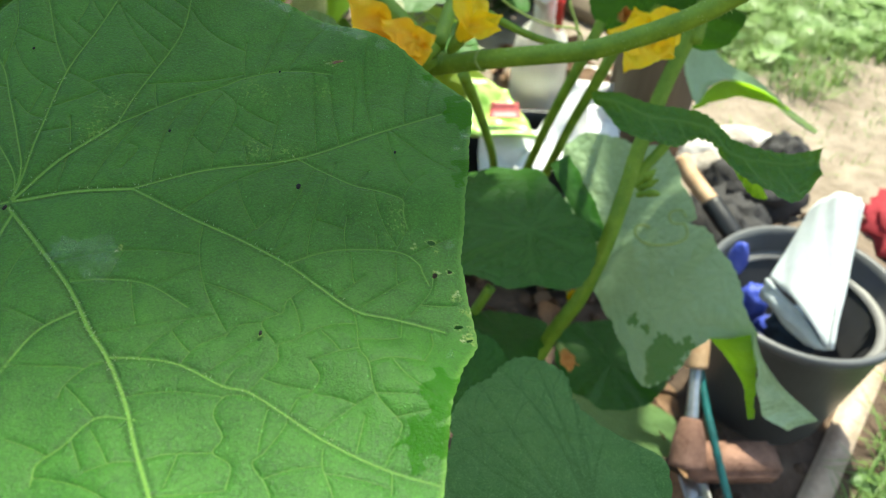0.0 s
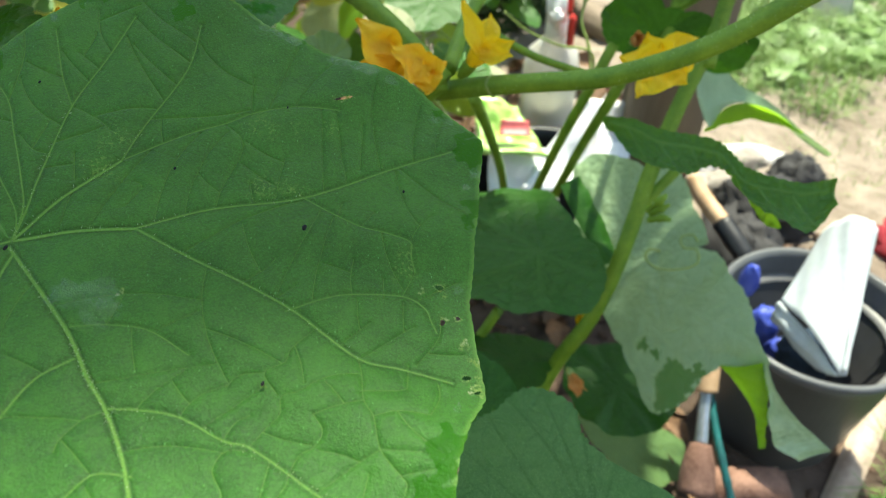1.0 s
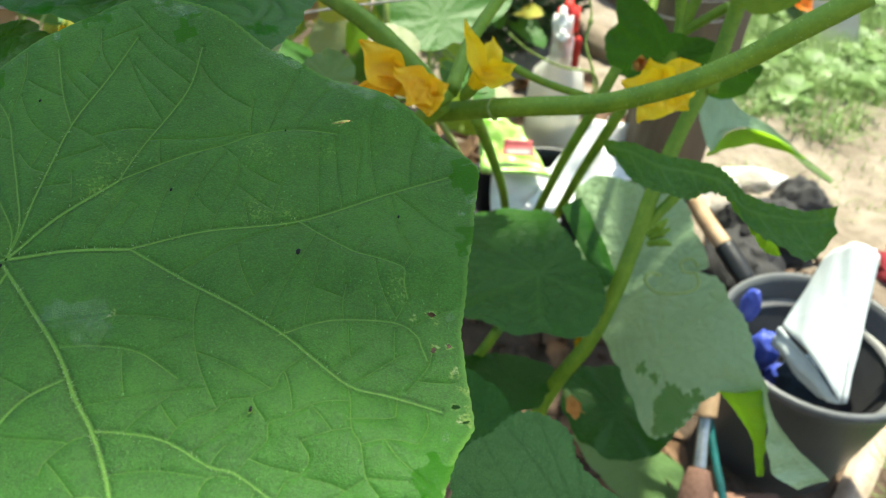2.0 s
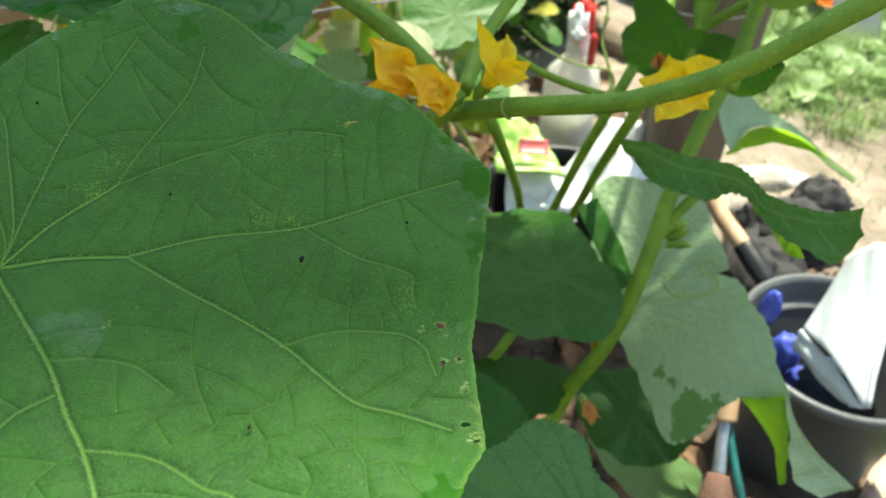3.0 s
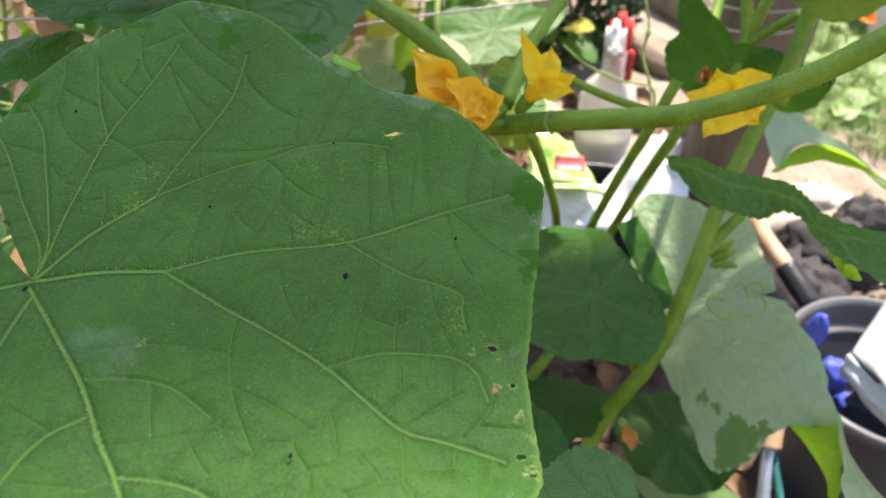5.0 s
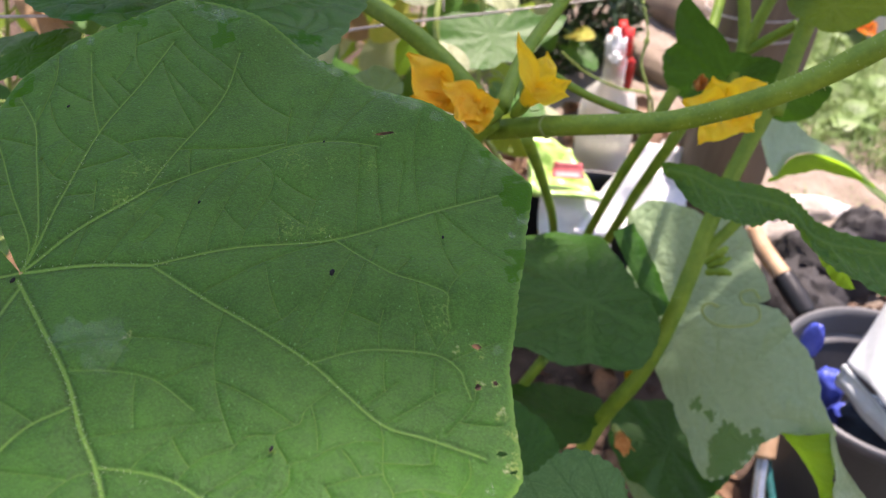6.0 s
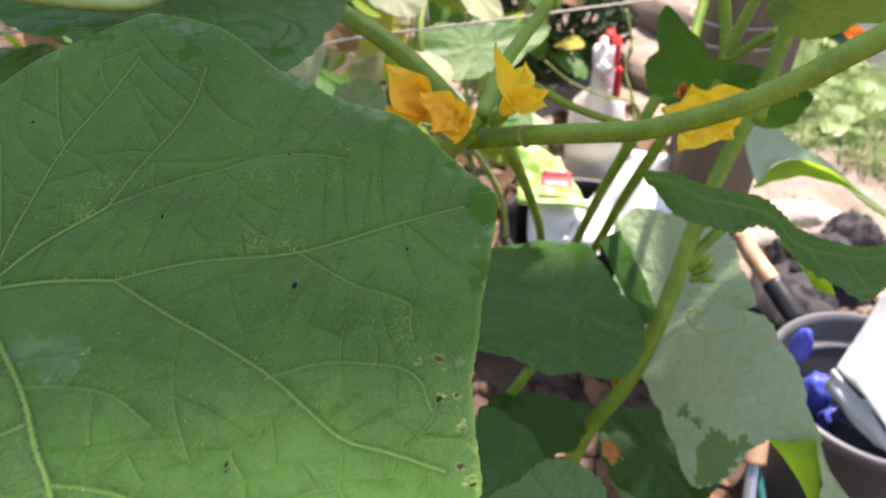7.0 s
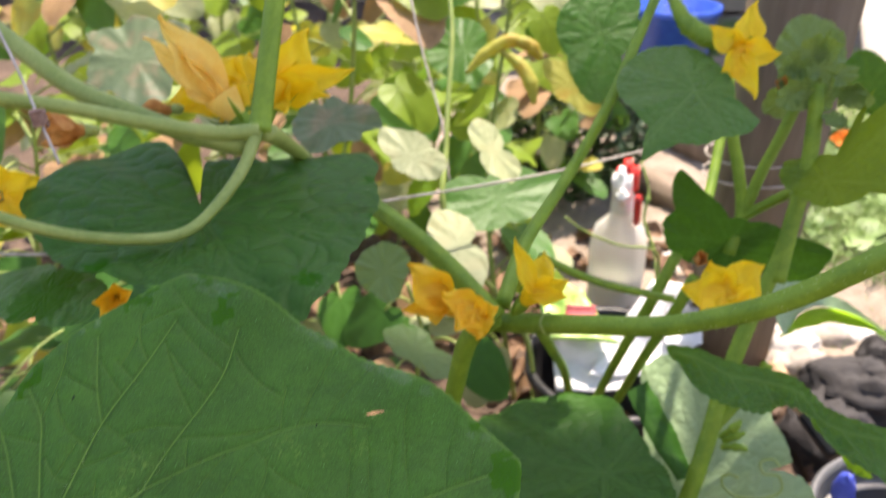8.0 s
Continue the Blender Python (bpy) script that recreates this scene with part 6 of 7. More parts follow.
def lump(name, centre, radii, material, parent, rough=0.2, seed=0, label="", rings=18, sides=28, freq=3.0, turn=0.0):
    """An uneven rounded body, for stones, crumpled cloth and the like."""
    noise.seed_set(seed + 1)
    c = Vector(centre)
    v, f = [], []
    rot = pose(0, 0, 0, 0, 0, turn)
    for i in range(rings + 1):
        th = math.pi * i / rings
        for j in range(sides):
            ph = 2 * math.pi * j / sides
            d = Vector((math.sin(th) * math.cos(ph), math.sin(th) * math.sin(ph), math.cos(th)))
            k = 1 + rough * (noise.noise(d * freq + Vector((seed, 0, 0))) + 0.5 * noise.noise(d * freq * 2.3 + Vector((0, seed, 0))))
            v.append(c + rot @ Vector((d.x * radii[0] * k, d.y * radii[1] * k, d.z * radii[2] * k)))
    for i in range(rings):
        for j in range(sides):
            q, r = i * sides + j, i * sides + (j + 1) % sides
            f.append((q, r, r + sides, q + sides))
    return part(name, mesh_of(name, v, f), material, parent, label)


def lone(ob, label, category, group="", kind=""):
    return tagged(ob, label, category, group, kind)


# what stands in the bucket
env = root("paper_bag", (0.4084, 0.5448, 0.1835), "creased white paper bag standing open in the bucket", "paper bag")
sheet_thing("front_face", ((0.3498, 0.6050, 0.2142), (0.3791, 0.5000, 0.2156), (0.4234, 0.6450, 0.3008), (0.4089, 0.6900, 0.2444)), M_PAPER, env, 18, 18, 0.016, 0.0012, 1)
sheet_thing("gusset", ((0.3791, 0.5000, 0.2156), (0.3850, 0.5015, 0.2150), (0.4401, 0.6480, 0.2886), (0.4234, 0.6450, 0.3008)), M_PAPER, env, 8, 18, 0.003, 0.0012, 3)
sheet_thing("side_face", ((0.3489, 0.6040, 0.2140), (0.3450, 0.6000, 0.1850), (0.3745, 0.5300, 0.1880), (0.3785, 0.5000, 0.2150)), M_PAPER, env, 12, 10, 0.004, 0.0015, 2)
blue = root("glove", (0.3409, 0.6161, 0.1753), "crumpled blue rubber gloves inside the bucket", "glove")
lump("cuff", (0.3227, 0.6351, 0.2118), (0.008, 0.012, 0.024), M_GLOVE, blue, 0.15, 6, turn=30)
lump("palm", (0.3604, 0.6382, 0.1394), (0.018, 0.020, 0.026), M_GLOVE, blue, 0.15, 7)
lump("finger", (0.3909, 0.6324, 0.1021), (0.020, 0.014, 0.018), M_GLOVE, blue, 0.15, 8)
lone(lump("knitted_glove", (0.4046, 0.5975, 0.1375), (0.035, 0.03, 0.028), M_NAVY, None, 0.3, 5), "dark navy knitted glove inside the bucket", "glove")

# ---------------------------------------------------------------- tools and clutter on the ground
brush = root("garden_hammer", (0.3029, 0.5622, 0.0500), "old hammer-like tool with wooden handle and rusty socket", "tool")
tube("handle", [(0.2625, 0.5336, 0.1918), (0.2622, 0.5222, 0.1793), (0.2619, 0.5100, 0.1659)], [0.0125, 0.0128, 0.0120], M_HANDLE, brush, 16, 12)
tube("shaft", [(0.2619, 0.5100, 0.1659), (0.2591, 0.4906, 0.1521), (0.2552, 0.4624, 0.1361)], [0.0065, 0.0062, 0.0070], M_STEEL, brush, 14, 12)
tube("socket", [(0.2554, 0.4642, 0.1366), (0.2528, 0.4486, 0.1255), (0.2513, 0.4276, 0.1055)], [0.0105, 0.0165, 0.020], M_RUST, brush, 16, 12)
tube_ob = root("garden_stake", (0.3056, 0.4215, 0.0600), "thin teal-coated metal garden stake", "stake")
tube("rod", [(0.2672, 0.5208, 0.1626), (0.2715, 0.4762, 0.1432), (0.2775, 0.4333, 0.1256), (0.2872, 0.3911, 0.1011), (0.2952, 0.3502, 0.0780)], [0.0042, 0.0042], M_TEAL, tube_ob, 10, 30, 0.0, 0.05, 4)
lone(part("brick", box_bm((0.100, 0.040, 0.030), Matrix.Translation((0.3087, 0.4499, 0.0831)) @ pose(0, 0, 0, 12, 6, 8), 0.006, 3), M_RUST), "worn reddish brick lying in the soil", "brick")
lone(sheet_thing("trowel_blade", ((0.2516, 0.4378, 0.0720), (0.2789, 0.4298, 0.0771), (0.2804, 0.4015, 0.0756), (0.2559, 0.4073, 0.0681)), M_STEEL, None, 10, 8, 0.006, 0.001, 4, 0.002), "curved grey metal trowel blade in the soil", "trowel")
plank = root("plank", (0.4825, 0.5460, 0.0200), "pale weathered wooden edging plank", "plank")
pa, pb = Vector((0.5672, 0.6643, 0.0300)), Vector((0.4029, 0.4277, 0.0300))
mid_, way_ = (pa + pb) / 2, (pb - pa)
part("board", box_bm(((pb - pa).length * 1.5, 0.032, 0.05), Matrix.Translation((mid_.x, mid_.y, 0.01)) @ pose(0, 0, 0, 0, 0, math.degrees(math.atan2(way_.y, way_.x))), 0.005, 2), M_PLANK, plank)
tool = root("hand_rake", (0.3422, 0.8596, 0.1456), "hand tool with a pale wooden handle and black collar", "tool")
tube("handle", [(0.3119, 0.8852, 0.1750), (0.3264, 0.8588, 0.1603), (0.3512, 0.8192, 0.1455)], [0.012, 0.0125, 0.0115], M_HANDLE, tool, 14, 16)
tube("collar", [(0.3485, 0.8233, 0.1471), (0.3630, 0.7974, 0.1359), (0.3760, 0.7749, 0.1255)], [0.0145, 0.0150, 0.0135], M_BLACK, tool, 14, 12)
cloth = root("black_bag", (0.4862, 0.9964, 0.0500), "crumpled black cloth bag on the ground", "bag")
lump("bag_body", (0.4795, 0.9882, 0.0500), (0.080, 0.065, 0.05), M_BLACKCLOTH, cloth, 0.35, 11, freq=3.4)
lump("bag_fold", (0.5420, 1.0587, 0.0600), (0.045, 0.04, 0.045), M_BLACKCLOTH, cloth, 0.3, 12, freq=3.0)
lump("bag_fold", (0.4213, 0.9025, 0.0400), (0.06, 0.07, 0.045), M_BLACKCLOTH, cloth, 0.35, 13, freq=3.0)
lone(lump("red_cloth", (0.7050, 0.8975, 0.0400), (0.07, 0.09, 0.045), M_REDCLOTH, None, 0.35, 14, freq=3.5), "crumpled dark red cloth on the ground", "cloth")
# the last two white lumps stand in for sunlit bits of path
for k_, (c_, r_) in enumerate((((0.4209, 1.1311, 0.0300), (0.045, 0.035, 0.03)), ((0.4345, 1.0668, 0.0300), (0.04, 0.03, 0.028)), ((0.4030, 1.0780, 0.0200), (0.035, 0.03, 0.025)), ((0.4973, 1.1648, 0.0200), (0.04, 0.03, 0.025)),
                               ((0.4210, 1.1243, 0.0300), (0.045, 0.04, 0.03)), ((0.5021, 1.1823, 0.0200), (0.075, 0.03, 0.02)), ((0.2547, 1.3818, 0.0200), (0.05, 0.04, 0.02)), ((0.2437, 1.2774, 0.0200), (0.035, 0.03, 0.02)))):
    lone(lump("stone", c_, r_, M_STONE_LIT_PATH if 3 < k_ < 8 else M_STONE, None, 0.25, 20 + k_, rings=12, sides=18), "rounded pale lump for stones and sunlit bits of path", "stone", "stones by the path")
for k_, (a_, b_, h_) in enumerate((((0.1683, 1.8062, 0.0000), (0.4256, 1.5349, 0.0000), 0.06), ((0.2263, 2.1550, 0.0000), (0.4133, 1.9121, 0.0000), 0.10))):
    a_, b_ = Vector(a_), Vector(b_)
    c_, w_ = (a_ + b_) / 2, b_ - a_
    lone(part("timber_block", box_bm((w_.length, 0.07, h_), Matrix.Translation((c_.x, c_.y, h_ / 2)) @ pose(0, 0, 0, 0, 0, math.degrees(math.atan2(w_.y, w_.x))), 0.006), M_WOOD), "dark weathered timber edging the bed", "timber", "bed edging")

# black pot with a white sheet and a green packet
POT = Vector((0.1018, 0.8414, 0.1995))
pot = root("flower_pot", (POT.x, POT.y, 0.0), "black plastic pot with rubbish in it", "pot")
PH = POT.z
v_, f_ = lathe([(0.001, 0.003), (0.080, 0.003), (0.088, 0.01), (0.112, PH - 0.02), (0.118, PH - 0.018), (0.118, PH), (0.110, PH), (0.106, PH - 0.02), (0.08, 0.02), (0.001, 0.02)], 56)
part("pot_wall", mesh_of("pot_wall", moved(v_, Matrix.Translation((POT.x, POT.y, 0))), f_), M_BLACK, pot)
lone(sheet_thing("plastic_bag", ((0.0650, 0.8019, 0.1961), (0.1510, 0.9274, 0.2708), (0.2438, 0.9486, 0.2499), (0.1995, 0.8360, 0.1840)), M_SACK, None, 16, 16, 0.02, 0.004, 7, 0.0015), "shiny white plastic sheet folded into the pot", "plastic bag")
lone(sheet_thing("plastic_bag", ((0.1647, 0.8493, 0.2215), (0.1713, 0.8981, 0.2479), (0.2202, 0.9109, 0.2396), (0.2123, 0.8557, 0.2216)), M_SACK, None, 10, 10, 0.01, 0.003, 17, 0.0015), "small white plastic sheet sticking out of the pot", "plastic bag")
lone(sheet_thing("plastic_bag", ((0.0266, 0.7811, 0.1850), (0.0209, 0.8519, 0.2243), (0.1182, 0.8692, 0.2216), (0.1167, 0.7932, 0.1851)), M_SACK, None, 12, 12, 0.012, 0.004, 18, 0.0015), "crumpled white plastic sheet under the packet", "plastic bag")
pack = root("seed_packet", (0.0520, 0.8554, 0.2471), "bright green plastic packet with a red label", "packet")
sheet_thing("pouch", ((0.0062, 0.8225, 0.2384), (-0.0002, 0.9089, 0.2730), (0.0578, 0.9060, 0.2601), (0.1031, 0.8286, 0.2301)), M_GREENPACK, pack, 14, 14, 0.012, 0.003, 8, 0.006)
sheet_thing("label", ((0.0332, 0.8401, 0.2554), (0.0352, 0.8577, 0.2685), (0.0718, 0.8630, 0.2657), (0.0767, 0.8446, 0.2537)), M_PINK, pack, 8, 6, 0.004, 0.0, 9, 0.001)

# spray bottle standing on the path
BOT = Vector((0.122, 1.165, 0.0))
TALL = Matrix.Diagonal((0.96, 0.96, 1.16, 1.0))
glass, gnt, gp = nodes_of("clear_plastic")
gp.inputs["Base Color"].default_value = (0.94, 0.92, 0.87, 1)
gp.inputs["Roughness"].default_value = 0.28
gp.inputs["Transmission Weight"].default_value = 0.5
gp.inputs["IOR"].default_value = 1.2
link(gnt, bump(gnt, noise_node(gnt, 60.0, 3.0).outputs[0], 0.2, 0.002), gp.inputs["Normal"])
spray = root("spray_bottle", BOT, "clear plastic spray bottle with red and white head", "bottle")
v_, f_ = lathe([(0.001, 0.002), (0.046, 0.002), (0.050, 0.010), (0.050, 0.05), (0.047, 0.08), (0.050, 0.115), (0.050, 0.160), (0.043, 0.188), (0.022, 0.207), (0.015, 0.218), (0.015, 0.23)], 40)
part("body", mesh_of("body", moved(v_, Matrix.Translation(BOT) @ TALL), f_), glass, spray)
v_, f_ = lathe([(0.001, 0.005), (0.045, 0.005), (0.047, 0.05), (0.044, 0.08), (0.047, 0.115), (0.001, 0.116)], 32)
part("water", mesh_of("water", moved(v_, Matrix.Translation(BOT) @ TALL), f_), plain("cloudy_water", (0.50, 0.52, 0.40), (0.60, 0.62, 0.50), 20.0, 0.2), spray)
v_, f_ = lathe([(0.017, 0.216), (0.019, 0.218), (0.019, 0.240), (0.012, 0.247), (0.001, 0.247)], 24)
part("collar", mesh_of("collar", moved(v_, Matrix.Translation(BOT) @ TALL), f_), M_WHITE, spray)
part("head", box_bm((0.032, 0.046, 0.056), Matrix.Translation(BOT) @ TALL @ pose(-0.004, -0.012, 0.258, 8, -6, -10), 0.011, 3), M_WHITE, spray)
part("shroud", box_bm((0.036, 0.046, 0.054), Matrix.Translation(BOT) @ TALL @ pose(0.005, 0.006, 0.264, 8, -6, -10), 0.012, 3), M_RED, spray)
part("trigger", box_bm((0.012, 0.014, 0.060), Matrix.Translation(BOT) @ TALL @ pose(0.022, -0.032, 0.231, 24, 0, -10), 0.004, 2), M_RED, spray)
part("nozzle", box_bm((0.022, 0.020, 0.020), Matrix.Translation(BOT) @ TALL @ pose(-0.006, -0.044, 0.256, 8, 0, -10), 0.006, 2), M_WHITE, spray)

# ---------------------------------------------------------------- bean plants behind
def heart_leaf(parent, o, normal, tipway, size, material, seed, droop=0.25):
    n = Vector(normal).normalized()
    y = Vector(tipway)
    y = (y - n * y.dot(n)).normalized()
    x = y.cross(n)
    rim = [(a, r * size * 1000 * 1.0) for a, r in HEART]
    return facet_leaf(parent, o, x, y, rim, material, "", seed, 3, (0.25, -droop, 0.0), size * 0.05, True, 0.0008, 0.012, 0.0, vein_width=0.0005)


def bean_plant(base, height, lean, leaves, spread, mats, seed, label):
    rng = np.random.default_rng(seed)
    p = root("bean_plant", base, label, "plant", "bean plants behind the cucumbers")
    b = np.array(base, float)
    pts = [b + np.array([lean[0] * t + 0.02 * math.sin(6 * t + seed), lean[1] * t + 0.02 * math.cos(5 * t + seed), height * t]) for t in np.linspace(0, 1, 7)]
    stem = tube("stem", pts, [0.004, 0.0035, 0.002], M_STEM_PALE, p, 8, 40)
    c = spline(pts, 60)
    for i in range(leaves):
        k = rng.integers(8, 60)
        a = rng.uniform(0, 6.28)
        out = np.array([math.cos(a), math.sin(a) * 0.9, rng.uniform(-0.1, 0.5)])
        o = c[k] + out * spread * rng.uniform(0.4, 1.0)
        tube("petiole", [c[k], (c[k] + o) / 2 + (0, 0, 0.015), o], [0.0016, 0.0012], M_STEM_PALE, stem, 6, 10)
        nrm = np.array([rng.uniform(-0.5, 0.5), rng.uniform(-0.9, 0.1), rng.uniform(0.35, 1.0)])
        heart_leaf(p, o, nrm, (out[0], out[1] - 0.3, -0.7), rng.uniform(0.05, 0.085), mats[rng.integers(0, len(mats))], seed * 100 + i)
    return p


BEANS = [M_LEAF_SOFT, M_LEAF_BEAN, M_LEAF_BEAN, M_LEAF_GREY, M_LEAF_YELLOW, M_LEAF_DRY]
MIXED = [M_LEAF_SOFT, M_LEAF_BEAN, M_LEAF_BEAN, M_LEAF_GREY, M_LEAF_SHADED, M_LEAF_DRY]
LOWER = [M_LEAF_SOFT, M_LEAF_SHADE_DARK, M_LEAF_DRY, M_LEAF_SHADED]
GREENS = [M_LEAF_SOFT, M_LEAF_BEAN, M_LEAF_BEAN, M_LEAF_BACKLIT, M_LEAF_GREY, M_LEAF_SOFT, M_LEAF_BEAN, M_LEAF_DRY, M_LEAF_YELLOW]
bean_plant((-0.05, 0.95, 0.0), 0.75, (-0.02, 0.05), 26, 0.10, BEANS, 71, "bean plant with pale and yellowing leaves")
bean_plant((-0.28, 0.90, 0.0), 0.80, (0.03, 0.02), 28, 0.12, MIXED, 72, "bean plant with pale and yellowing leaves")
bean_plant((-0.52, 0.85, 0.0), 0.78, (0.0, 0.03), 28, 0.12, BEANS, 73, "bean plant with pale and yellowing leaves")
bean_plant((-0.15, 1.25, 0.0), 0.85, (0.02, 0.0), 26, 0.13, GREENS, 74, "leafy green bean plant")
bean_plant((-0.45, 1.30, 0.0), 0.85, (0.02, 0.0), 26, 0.13, GREENS, 75, "leafy green bean plant")
bean_plant((-0.80, 1.15, 0.0), 0.85, (0.02, 0.0), 28, 0.14, GREENS, 76, "leafy green bean plant")
bean_plant((-0.40, 0.62, 0.0), 0.45, (0.02, 0.0), 14, 0.09, LOWER, 77, "low bean plant with drying leaves")
bean_plant((-0.12, 0.68, 0.0), 0.40, (-0.03, 0.0), 12, 0.08, LOWER, 78, "low bean plant with drying leaves")
for k_, (x_, y_, h_) in enumerate(((-1.05, 1.60, 0.9), (-0.78, 1.68, 0.95), (-0.52, 1.62, 0.85), (-0.28, 1.70, 0.8), (-0.06, 1.60, 0.62), (-0.95, 0.95, 0.8), (-0.64, 0.78, 0.55), (-0.50, 0.62, 0.42), (-0.66, 1.38, 0.8), (-0.30, 1.42, 0.7))):
    bean_plant((x_, y_, 0.0), h_, (0.02, 0.0), 44, 0.16, LOWER if k_ == 7 else GREENS, 140 + k_, "leafy yellow-green bean plant")
near_bean = root("bean_plant", (0.0, 0.80, 0.0), "bean plant with pale grey-green leaves and yellow pods", "plant", "bean plants behind the cucumbers")
tube("stem", [(0.0, 0.80, 0.0), (-0.01, 0.79, 0.25), (-0.0811, 0.6501, 0.4793), (-0.0913, 0.6950, 0.5576), (-0.0946, 0.7670, 0.6396), (-0.1069, 0.8202, 0.6929)], [0.0040, 0.0030, 0.0022], M_STEM_PALE, near_bean, 8, 50)
facet_leaf(near_bean, (-0.1144, 0.6471, 0.5629), (-0.3476, -0.8151, -0.4634), (0.9369, -0.2822, -0.2065), [(-161, 45), (-129, 27), (-50, 19), (-4, 35), (26, 34), (74, 23), (147, 20)], M_LEAF_GREY, "pale papery leaf", 81, 1, (0.1, 0, 0), 0.002, puff=0.0004, spacing=0.014)
facet_leaf(near_bean, (-0.0470, 0.6790, 0.5574), (-0.7177, -0.6899, 0.0945), (0.5108, -0.6139, -0.6018), [(-177, 36), (-150, 29), (-79, 11), (-39, 34), (-2, 38), (30, 30), (88, 13)], M_LEAF_GREY, "pale papery leaf", 82, 1, (0.1, 0, 0), 0.002, puff=0.0004, spacing=0.014)
facet_leaf(near_bean, (-0.0704, 0.6139, 0.4946), (-0.8827, -0.4569, -0.1101), (0.4620, -0.8006, -0.3816), [(-167, 37), (-70, 11), (-8, 48), (1, 57), (24, 45), (86, 15), (174, 43)], M_LEAF_GREY, "pale papery leaf", 83, 1, (0.1, 0, 0), 0.002, puff=0.0004, spacing=0.014)
facet_leaf(near_bean, (-0.0449, 0.7203, 0.4878), (0.4716, -0.7175, -0.5126), (0.8598, 0.5032, 0.0868), [(-152, 59), (-95, 24), (-10, 57), (-5, 89), (26, 49), (92, 31), (135, 46), (168, 55)], M_LEAF_SOFT, "dark green leaf", 84, 1, (0.1, 0, 0), 0.003, puff=0.0004, spacing=0.014)
facet_leaf(near_bean, (-0.1202, 0.5418, 0.5066), (-0.9542, -0.2500, -0.1644), (0.2980, -0.7435, -0.5987), [(-159, 25), (-108, 24), (-47, 19), (1, 29), (36, 21), (151, 26)], M_LEAF_PALE, "drooping green leaf", 85, 1, (0.1, 0, 0), 0.003, puff=0.0004, spacing=0.014)
facet_leaf(near_bean, (-0.0954, 0.5289, 0.4383), (-0.4941, -0.8457, 0.2015), (0.8378, -0.5251, -0.1496), [(-171, 40), (-136, 33), (-69, 19), (1, 43), (28, 34), (64, 18), (133, 22)], M_LEAF_PALE, "young pale leaf", 86, 1, (0.1, 0, 0), 0.003, puff=0.0004, spacing=0.014)
facet_leaf(near_bean, (0.0228, 0.8388, 0.5682), (-0.7059, -0.4376, -0.5570), (0.7079, -0.4630, -0.5334), [(-150, 28), (-74, 13), (-4, 43), (10, 44), (42, 22), (134, 21), (178, 42)], M_LEAF_YELLOW, "yellowing leaf", 87, 1, (0.1, 0, 0), 0.002, puff=0.0004, spacing=0.014)
facet_leaf(near_bean, (-0.3853, 0.6889, 0.6323), (0.0610, -0.8209, -0.5678), (0.9892, 0.1257, -0.0754), [(-170, 40), (-154, 61), (-125, 44), (-103, 52), (-75, 46), (-48, 62), (-20, 48), (6, 60), (30, 46), (45, 56), (77, 60), (105, 42), (135, 50)], M_LEAF_FADED, "large greyish green leaf with dry patches", 88, 1, (0.05, 0, 0), 0.003, puff=0.0004, spacing=0.014)
facet_leaf(near_bean, (-0.1524, 0.5510, 0.6298), (0.1236, -0.8768, -0.4647), (0.9877, 0.1540, -0.0277), [(-152, 30), (-120, 18), (-94, 26), (-60, 20), (-24, 31), (5, 38), (25, 24), (41, 29), (75, 22), (109, 33)], M_LEAF_FADED, "greyish green leaf behind the flowers", 89, 1, (0.05, 0, 0), 0.003, puff=0.0004, spacing=0.014)
facet_leaf(near_bean, (-0.1003, 0.8889, 0.5890), (-0.8877, -0.3447, -0.3051), (0.4595, -0.7044, -0.5410), [(-158, 48), (-79, 27), (0, 51), (41, 39), (158, 48)], M_LEAF_SOFT, "green leaf", 90, 1, (0.05, 0, 0), 0.003, puff=0.0004, spacing=0.014)
for k_, pts in enumerate(([(-0.0867, 0.8081, 0.5879), (-0.0673, 0.8218, 0.6052), (-0.0416, 0.8328, 0.6162), (-0.0146, 0.8316, 0.6063)], [(-0.0558, 0.8267, 0.6100), (-0.0311, 0.8164, 0.5955), (-0.0181, 0.8028, 0.5789), (-0.0141, 0.7929, 0.5612)], [(-0.0446, 0.8330, 0.6174), (-0.0237, 0.8332, 0.6117), (-0.0082, 0.8280, 0.5985)])):
    v_, f_ = tube_arrays(pts, [0.002, 0.007, 0.008, 0.002], 10, 24, 0.0, 0.06, k_)
    part("pod", mesh_of("pod", v_, f_), M_LEAF_YELLOW, near_bean, "yellow bean pod")

# withered flowers and buds
flower(climber, (0.0972, 0.4004, 0.3046), (0.3, -0.5, -0.2), 0.034, M_PETAL_DRY, 0.2, 65, 0.9, 91, 0.5, "withered orange cucumber flower")
flower(climber, (0.1038, 0.4555, 0.3203), (0.3, -0.6, 0.2), 0.021, M_PETAL, 0.1, 45, 0.9, 92, 0.6, "small yellow cucumber flower")
flower(climber, (0.1681, 0.5952, 0.6507), (0.0, -0.6, 0.3), 0.016, M_PETAL_DRY, 0.2, 55, 0.9, 93, 0.6, "tiny withered orange flower")
flower(climber, (0.1144, 0.5139, 0.5498), (0.2, -0.6, 0.5), 0.022, M_PETAL_DRY, 0.2, 55, 0.9, 94, 0.6, "withered orange flower above the stem")
rng_ = np.random.default_rng(5)
